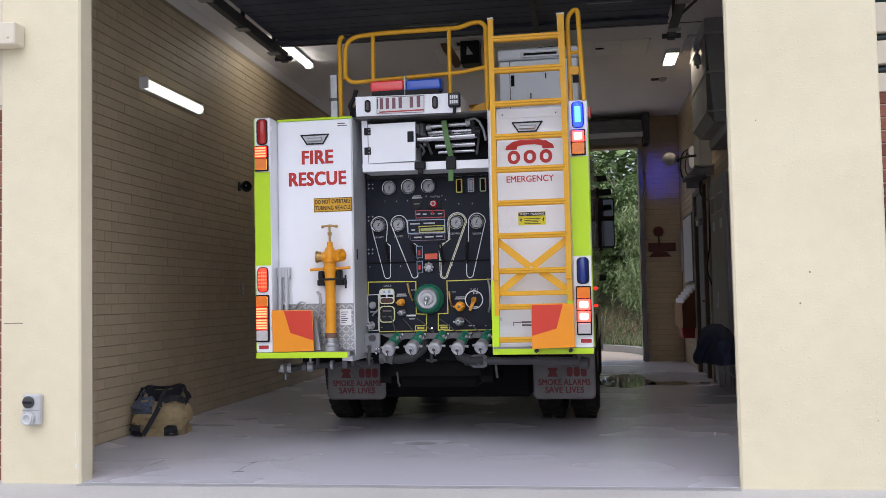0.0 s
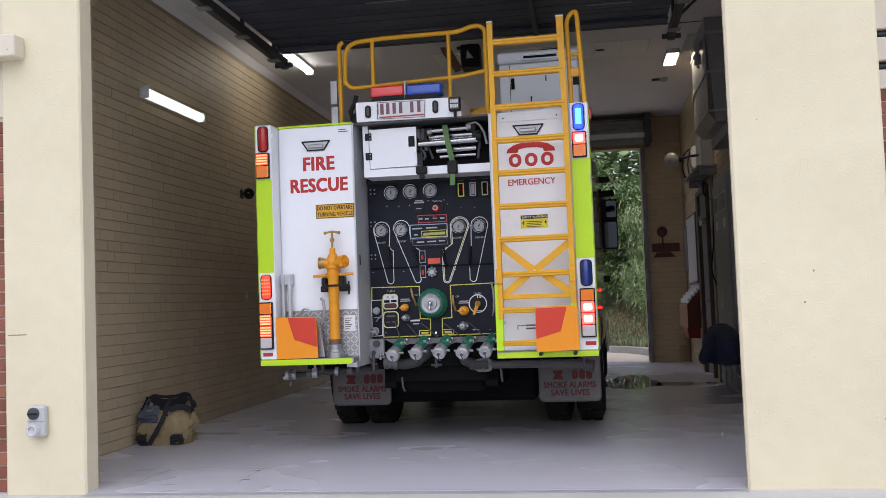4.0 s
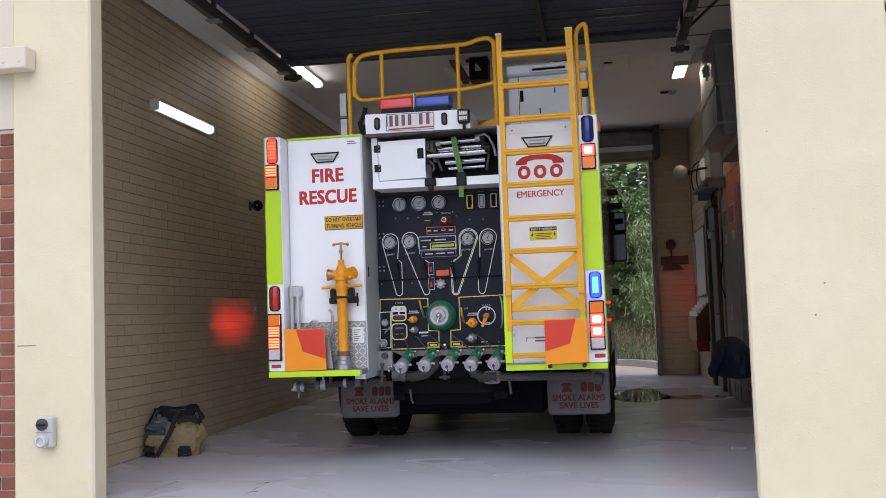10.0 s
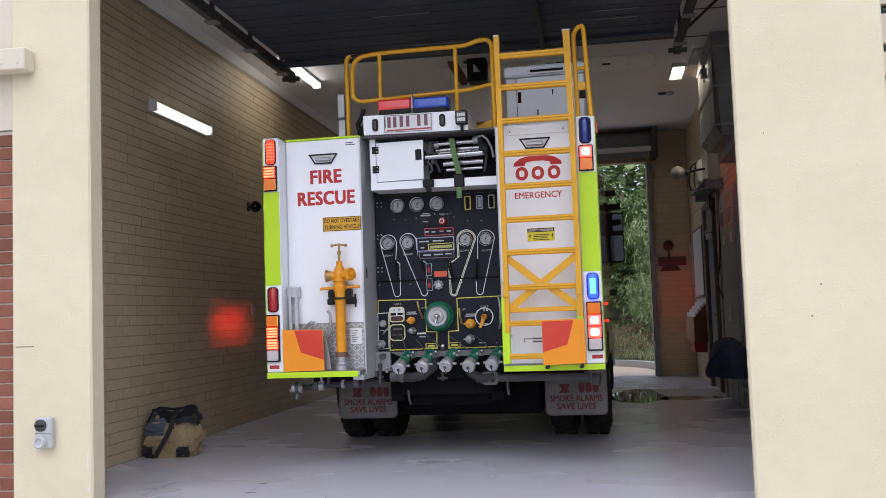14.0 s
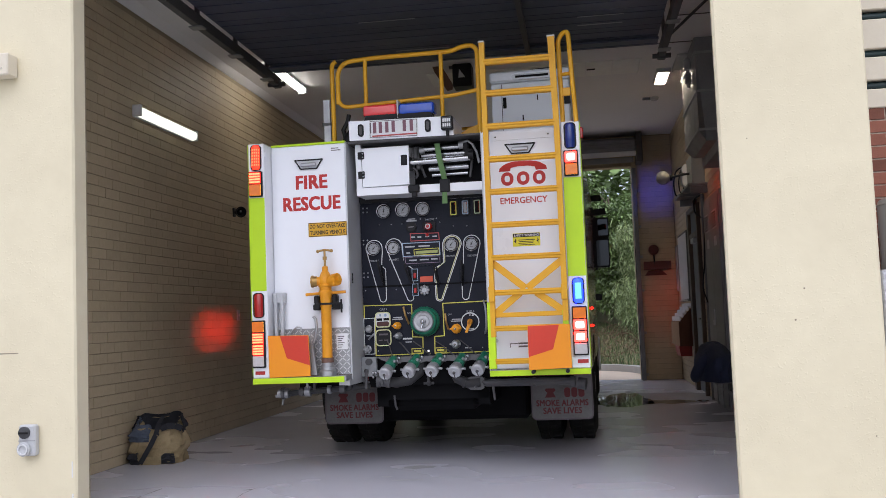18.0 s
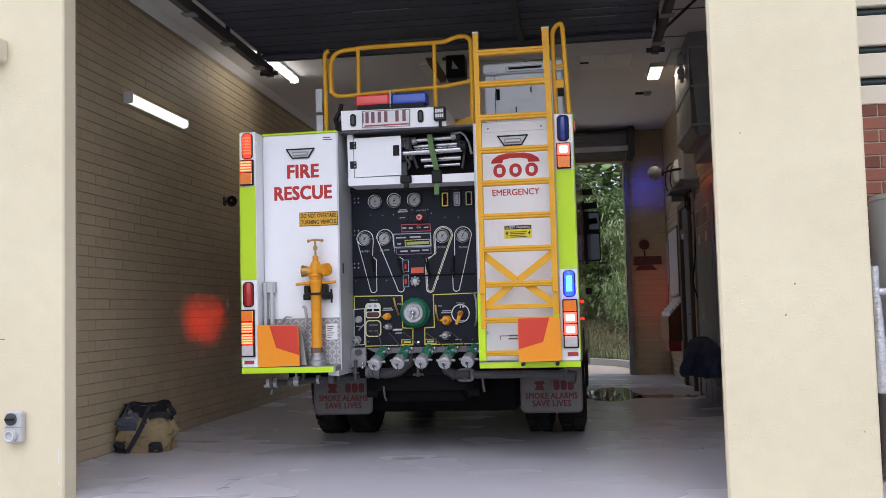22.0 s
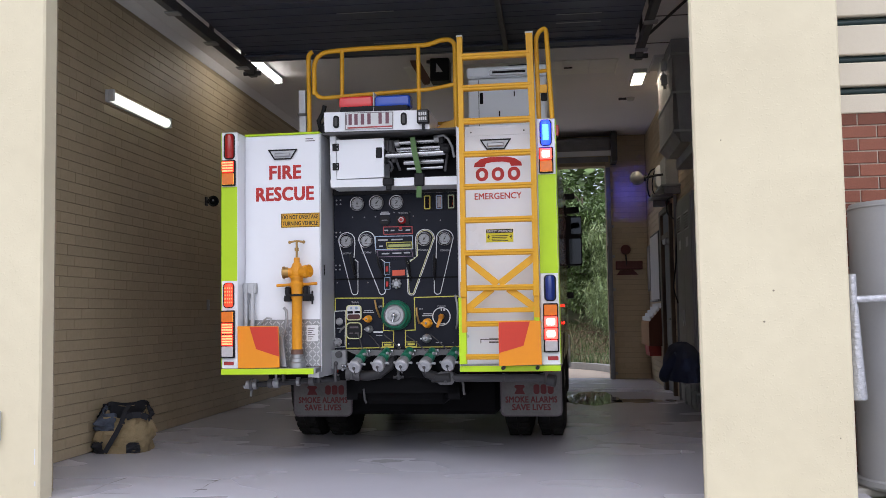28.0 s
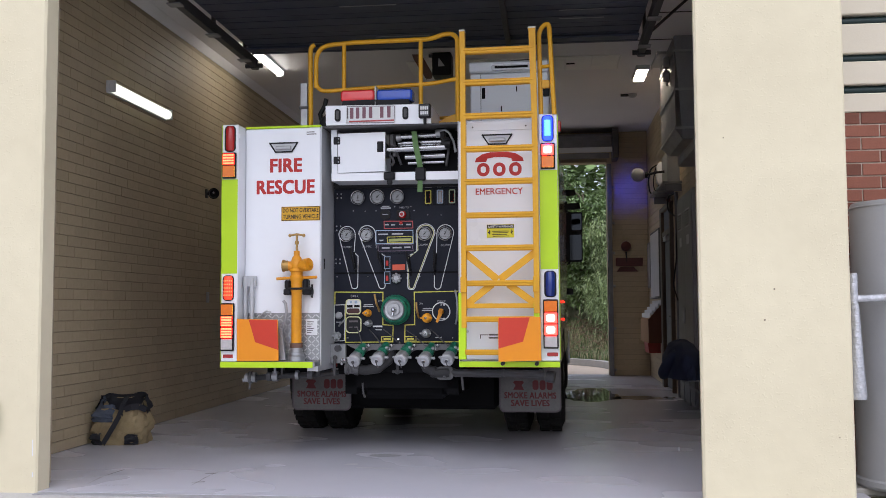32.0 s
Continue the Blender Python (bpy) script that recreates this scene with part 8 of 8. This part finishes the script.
part("band", G().lathe([(0.0505, 0.005), (0.0515, 0.01), (0.0515, 0.04), (0.0505, 0.045)], (0, 0, 0), n=20), M["tinband"], jar, "orange band")
part("thin_band", G().lathe([(0.0505, 0.06), (0.051, 0.065), (0.051, 0.075), (0.0505, 0.08)], (0, 0, 0), n=20), M["bluel"], jar)
wp = thing("wrapped_pipe", pose(2.945, 0.16, 0.58), "water pipe wrapped in clear film beside the pier", "pipe")
part("riser", G().cyl((0.0, 0.0, 0.02), (0.0, 0.0, 0.72), 0.018).cyl((0.0, 0.0, 0.55), (0.0, 0.0, 0.73), 0.026), M["foil"], wp)
part("branch", G().cyl((0.0, 0.0, 0.58), (0.55, 0.10, 0.60), 0.022), M["foil"], wp)
part("film_skirt", G().lathe([(0.02, 0.55), (0.028, 0.4), (0.038, 0.2), (0.05, 0.02), (0.046, 0.0)], (0.01, 0, 0), n=14), M["foil"], wp, "loose clear film hanging down")

# ---- outside behind the station ----
bank = G()
nx, ny = 60, 30
bv = []
for j in range(ny + 1):
    for i in range(nx + 1):
        x, y = -20 + 44 * i / nx, 13.9 + 26 * (j / ny) ** 1.5
        z = 0.05 + 1.5 * (1 - math.exp(-(y - 13.9) / 5.0)) + 0.12 * noise.noise(Vector((x * 0.6, y * 0.6, 0)))
        bv.append((x, y, z - 0.1))
bank.add(bv, [(j * (nx + 1) + i, j * (nx + 1) + i + 1, (j + 1) * (nx + 1) + i + 1, (j + 1) * (nx + 1) + i) for j in range(ny) for i in range(nx)], True)
solid("grass_bank", bank, M["soil"], "rising bank of rough grass behind the driveway", "bank", kind="structure")
rng = random.Random(7)


def bank_z(x, y):
    return -0.05 + 1.5 * (1 - math.exp(-(y - 13.9) / 5.0)) + 0.12 * noise.noise(Vector((x * 0.6, y * 0.6, 0)))


def blades(n, xr, yr, h0, h1, w, seed):
    r = random.Random(seed)
    g = G()
    for _ in range(n):
        x, y = r.uniform(*xr), r.uniform(*yr)
        if math.hypot(x - KX, y - KY) < KR + 0.2:
            continue
        z, h, a = max(bank_z(x, y), 0.085) - 0.02, r.uniform(h0, h1), r.uniform(0, 6.28)
        lx, ly = 0.45 * h * math.cos(a), 0.45 * h * math.sin(a)
        px, py = -math.sin(a) * w, math.cos(a) * w
        g.v += [(x - px, y - py, z), (x + px, y + py, z), (x + lx * 0.4 + px * 0.7, y + ly * 0.4 + py * 0.7, z + h * 0.6), (x + lx * 0.4 - px * 0.7, y + ly * 0.4 - py * 0.7, z + h * 0.6), (x + lx, y + ly, z + h)]
        k = len(g.v) - 5
        g.f += [(k, k + 1, k + 2, k + 3), (k + 3, k + 2, k + 4)]
        g.s += [False, False]
    return g


solid("green_grass", blades(17000, (-0.6, 5), (12.6, 18.0), 0.05, 0.24, 0.008, 3), M["leaf"], "tall green grass on the bank", "grass", kind="stuff")
solid("dry_grass", blades(19000, (-0.6, 5), (12.6, 17.5), 0.05, 0.22, 0.006, 4), M["dryleaf"], "dry straw-coloured grass on the bank", "grass", kind="stuff")


tw = G()
for _ in range(420):
    x, y = rng.uniform(0.2, 4.6), rng.uniform(14.1, 17.2)
    p = Vector((x, y, bank_z(x, y) + rng.uniform(0.0, 0.12)))
    a, e, L = rng.uniform(0, 6.28), rng.uniform(-0.1, 0.75), rng.uniform(0.25, 0.9)
    d = Vector((math.cos(a) * math.cos(e), math.sin(a) * math.cos(e), math.sin(e)))
    m = p + d * L * 0.5 + Vector((rng.uniform(-0.08, 0.08), rng.uniform(-0.08, 0.08), rng.uniform(-0.02, 0.08)))
    tw.tube([p, m, p + d * L + Vector((0, 0, -0.15 * L))], rng.uniform(0.003, 0.008), 4)
solid("dry_twigs", tw, M["twig"], "tangle of dry brown twigs on the bank", "twigs", kind="stuff")


def tree(x, y, height, crown, leaves, material, seed, label, long=0.16, wide=0.022):
    """A tapered trunk with limbs, and a crown of many separate leaves with gaps."""
    r = random.Random(seed)
    base = Vector((x, y, bank_z(x, y) - 0.05))
    t = thing("tree", Matrix.Translation(base), label, "tree", "trees behind the station")
    g = G()
    pts = [Vector((0, 0, 0))]
    for i in range(6):
        pts.append(pts[-1] + Vector((r.uniform(-0.12, 0.12), r.uniform(-0.12, 0.12), height * 0.8 / 6)))
    for i in range(6):
        g.cyl(pts[i], pts[i + 1], 0.13 * (1 - i / 7.5), 0.13 * (1 - (i + 1) / 7.5), 8, False)
    part("trunk", g, M["bark"], t)
    tips, lg = [], G()
    for i in range(18):
        p = pts[1 + i % 5] + Vector((0, 0, r.uniform(-0.2, 0.3)))
        a, e = r.uniform(0, 6.28), r.uniform(-0.15, 0.8)
        d = Vector((math.cos(a) * math.cos(e), math.sin(a) * math.cos(e), math.sin(e)))
        L = crown * r.uniform(0.5, 1.0)
        m = p + d * L * 0.5 + Vector((0, 0, 0.08))
        q = p + d * L + Vector((0, 0, -0.08 * L))
        lg.cyl(p, m, 0.035, 0.022, 6, False).cyl(m, q, 0.022, 0.008, 6, False)
        for f in (0.45, 0.75, 1.0):
            tips.append((p.lerp(q, f), d))
    part("branchwork", lg, M["bark"], t)
    cr = G()
    for i in range(leaves):
        p, d = tips[r.randrange(len(tips))]
        o = Vector((r.gauss(0, 0.20), r.gauss(0, 0.20), r.gauss(0, 0.15)))
        c = p + o
        a, e = r.uniform(0, 6.28), r.uniform(-1.1, 0.15)
        ax = Vector((math.cos(a) * math.cos(e), math.sin(a) * math.cos(e), math.sin(e)))
        s = ax.cross(Vector((r.uniform(-0.5, 0.5), r.uniform(-0.5, 0.5), 1))).normalized() * wide * r.uniform(0.7, 1.3)
        L = long * r.uniform(0.6, 1.25)
        k = len(cr.v)
        mid = c + ax * L * 0.45
        tip = c + ax * L + Vector((0, 0, -0.25 * L))
        cr.v += [tuple(c), tuple(mid + s), tuple(tip), tuple(mid - s)]
        cr.f += [(k, k + 1, k + 2, k + 3)]
        cr.s += [False]
    part("crown", cr, M[material], t)
    return t


tree(2.75, 16.4, 3.6, 1.1, 17000, "leafy", 11, "feathery pale green tree on the bank", 0.17, 0.011)
tree(1.1, 18.6, 3.8, 1.7, 24000, "leaf", 12, "leafy dark green tree on the bank", 0.10, 0.030)
tree(3.7, 19.2, 3.9, 1.8, 20000, "leaf", 13, "leafy dark green tree on the bank", 0.10, 0.030)
tree(2.2, 21.2, 4.2, 2.0, 16000, "leaf", 14, "leafy dark green tree on the bank", 0.12, 0.034)
tree(-1.8, 19.0, 3.7, 2.2, 6000, "leaf", 15, "leafy dark green tree on the bank", 0.17, 0.04)
tree(5.8, 20.0, 3.8, 2.4, 6000, "leaf", 16, "leafy dark green tree on the bank", 0.17, 0.04)
far = G()
for i in range(30000):
    x, y, z = rng.uniform(-9, 13), rng.uniform(22, 27), rng.uniform(0.8, 6.6) - 0.6 * abs(noise.noise(Vector((i * 0.01, 0, 0))))
    z *= 0.85 + 0.25 * noise.noise(Vector((x * 0.5, y * 0.5, 3)))
    a, s = rng.uniform(0, 6.28), rng.uniform(0.12, 0.24)
    u, w = Vector((math.cos(a), math.sin(a), rng.uniform(-0.5, 0.5))) * s, Vector((-math.sin(a) * 0.5, math.cos(a) * 0.5, rng.uniform(-1, 0.2))) * s * 0.6
    c = Vector((x, y, z + 1.0))
    k = len(far.v)
    far.v += [tuple(c - u), tuple(c + w), tuple(c + u), tuple(c - w)]
    far.f += [(k, k + 1, k + 2, k + 3)]
    far.s += [False]
solid("far_woods", far, M["leaf"], "dense green woods behind the bank", "woods", kind="stuff")


# ---- brickwork: pieces of their own near the camera, the rest joined ----
def piece(u, v, d, c=0.003):
    """A brick of u by v that stands d proud, with eased front edges."""
    vs = [(x, 0.0, z) for x, z in ((0, 0), (u, 0), (u, v), (0, v))] + [(x, d - c, z) for x, z in ((0, 0), (u, 0), (u, v), (0, v))] + [(x, d, z) for x, z in ((c, c), (u - c, c), (u - c, v - c), (c, v - c))]
    fs = [(i, (i + 1) % 4, 4 + (i + 1) % 4, 4 + i) for i in range(4)] + [(4 + i, 4 + (i + 1) % 4, 8 + (i + 1) % 4, 8 + i) for i in range(4)] + [(8, 9, 10, 11)]
    return vs, fs


def brickwork(wall, m, u0, u1, v1, near, limit, material, depth=0.010, holes=(), bw=0.230, bh=0.076, ease=0.003, jitter=0.0015, seed=1):
    """Courses over the face of a wall. m takes (along, out, up) to the world; near: (u0, u1, v0, v1) of the single pieces."""
    r = random.Random(seed)
    full = bpy.data.meshes.new("brick")
    vs, fs = piece(bw, bh, depth, ease)
    flip = m.to_3x3().determinant() < 0
    full.from_pydata(vs, [], fs if not flip else [tuple(reversed(f)) for f in fs])
    full.materials.append(material)
    rest, count, row = G(), 0, 0
    v = 0.005
    while v + 0.07 < v1:
        u = u0 - (0.12 if row % 2 else 0.0)
        while u < u1:
            spans = [(max(u, u0 + 0.002), min(u + bw, u1 - 0.002))]
            for hu0, hu1, hv0, hv1 in holes:
                if hv0 < v + 0.07 and v + 0.006 < hv1:
                    spans = [s for a, b in spans for s in ((a, min(b, hu0 - 0.003)), (max(a, hu1 + 0.003), b)) if s[1] - s[0] > 0.02]
            for a, b in spans:
                if b - a < 0.02:
                    continue
                out = r.uniform(-jitter, jitter)
                if b - a > bw - 0.0005 and count < limit and near[0] <= a and b <= near[1] and near[2] <= v <= near[3]:
                    ob = new("brick", full)
                    ob.parent = wall
                    ob.matrix_parent_inverse = wall.matrix_world.inverted()
                    ob.matrix_world = m @ Matrix.Translation((a, out, v))
                    count += 1
                else:
                    vs, fs = piece(b - a, bh, depth, ease)
                    k = len(rest.v)
                    rest.v += [tuple(m @ Vector((x + a, y + out, z + v))) for x, y, z in vs]
                    rest.f += [tuple(i + k for i in (f if not flip else reversed(f))) for f in fs]
                    rest.s += [False] * len(fs)
            u += 0.240
        v += 0.086
        row += 1
    ob = new("bricks", rest.mesh("bricks", material))
    ob.parent = wall
    ob.matrix_parent_inverse = wall.matrix_world.inverted()
    tagged(ob, kind="stuff")


along_y_left = Matrix(((0, 1, 0, LX - 0.0085), (1, 0, 0, 0), (0, 0, 1, 0), (0, 0, 0, 1)))
along_y_right = Matrix(((0, -1, 0, RX + 0.0085), (1, 0, 0, 0), (0, 0, 1, 0), (0, 0, 0, 1)))
back = Matrix(((1, 0, 0, 0), (0, -1, 0, FY + 0.0085), (0, 0, 1, 0), (0, 0, 0, 1)))
front_l = Matrix(((1, 0, 0, 0), (0, -1, 0, 0.0505), (0, 0, 1, 0), (0, 0, 0, 1)))
front_r = Matrix(((1, 0, 0, 0), (0, -1, 0, 0.9105), (0, 0, 1, 0), (0, 0, 0, 1)))
brickwork(wall_left, along_y_left, 0.33, FY, 4.0, (0.9, 3.6, 0.0, 2.5), 300, M["inbrick"], bw=0.2385, bh=0.080, ease=0.0015, jitter=0.001, seed=2)
brickwork(wall_right, along_y_right, 0.31, FY, CZ, (6.9, 10.4, 0.0, 2.9), 300, M["inbrick"], holes=((7.115, 8.325, 0, 2.525),), bw=0.2385, bh=0.080, ease=0.0015, jitter=0.001, seed=3)
brickwork(wall_back, back, LX + 0.01, RX - 0.01, CZ, (2.1, 2.8, 0.0, 3.6), 200, M["inbrick"], holes=((-1.955, 2.125, 0, 3.55),), bw=0.2385, bh=0.080, ease=0.0015, jitter=0.001, seed=4)
brickwork(wall_fl, front_l, -9.0, -2.53, 2.42, (-3.6, -2.5, 0.0, 2.5), 150, M["redbrick"], 0.012, holes=((-4.61, -2.65, 1.90, 2.43),), seed=5)
brickwork(wall_fr, front_r, 2.892, 9.0, 2.40, (2.89, 4.2, 0.0, 2.5), 160, M["redbrick"], 0.012, seed=6)
sill = bpy.data.meshes.new("sill_brick")
sv, sf = piece(0.076, 0.10, 0.02)
sill.from_pydata(sv, [], [tuple(reversed(f)) for f in sf])
sill.materials.append(M["redbrick"])
for i in range(22):
    ob = new("sill_brick", sill)
    ob.parent = wall_fl
    ob.matrix_parent_inverse = wall_fl.matrix_world.inverted()
    ob.matrix_world = Matrix(((1, 0, 0, -2.745 - i * 0.086), (0, -1, 0, 0.052), (0, 0, 1, 1.885), (0, 0, 0, 1))) @ Matrix.Rotation(radians(-8), 4, "X")


# ---- what moves: the flashers turn ----
def flash_rows(base, facing, lit, axis="Z"):
    """Rows of poses: a drum shows its lit side while lit(t) holds, turning on by half a turn at each change."""
    rows, turn, now = [], 0.0, lit(0.0)
    turn = 0.0 if now else 180.0
    at = lambda a: base @ Matrix.Rotation(radians(a + facing), 4, axis)
    rows.append((0.0, at(turn)))
    n = 1
    while n <= 960:
        t = n / 30
        if lit(t) != now and n + 3 <= 960:
            rows.append(((n - 1) / 30, at(turn)))
            for k in (60, 120, 180):
                rows.append((t + (k / 60 - 1) / 30, at(turn + k)))
            turn, now, n = turn + 180, not now, n + 3
            continue
        n += 1
    rows.append((32.0, at(turn)))
    clean, last = [], -1
    for t, m in rows:
        if frame(t) > last:
            clean.append((t, m))
            last = frame(t)
    return clean


def motions():
    phase = lambda t: ((t - 2.91) / 0.8) % 1.0
    upper = lambda t: phase(t) < 0.47 and not 0.75 < t < 2.15
    lower = lambda t: phase(t) >= 0.47 and not 0.75 < t < 2.15
    front_red = lambda t: phase(t) >= 0.47
    front_blue = lambda t: t < 0.15 or t > 31.8 or (0.05 < t % 0.8395 < 0.36 and not 0.75 < t < 1.3 and not 10.9 < t < 11.05)
    for key, lit in (("blue_top", upper), ("blue_low", lower), ("red_top", lower), ("red_low", upper), ("side_red", lower), ("side_red_r", front_red), ("side_red_w", lower), ("side_blue_r", front_blue)):
        ob, base, facing = drums[key]
        walk(ob, flash_rows(base, facing, lit))
    winker = lambda t: any(t0 <= t < t0 + 0.38 for t0 in (29.74, 30.45, 31.15))
    gauges_on = lambda t: 30.05 <= t < 31.48
    for group, lit in ((ambers, winker), (bars, gauges_on)):
        for ob, base in group:
            walk(ob, flash_rows(base, 180, lit))
    for key, lit in (("blue", lambda t: phase(t) > 0.905 or phase(t) < 0.15), ("red", lambda t: 0.45 < phase(t) < 0.675)):
        ob, base = domes[key]
        walk(ob, flash_rows(base, 0, lit, "X"))


motions()
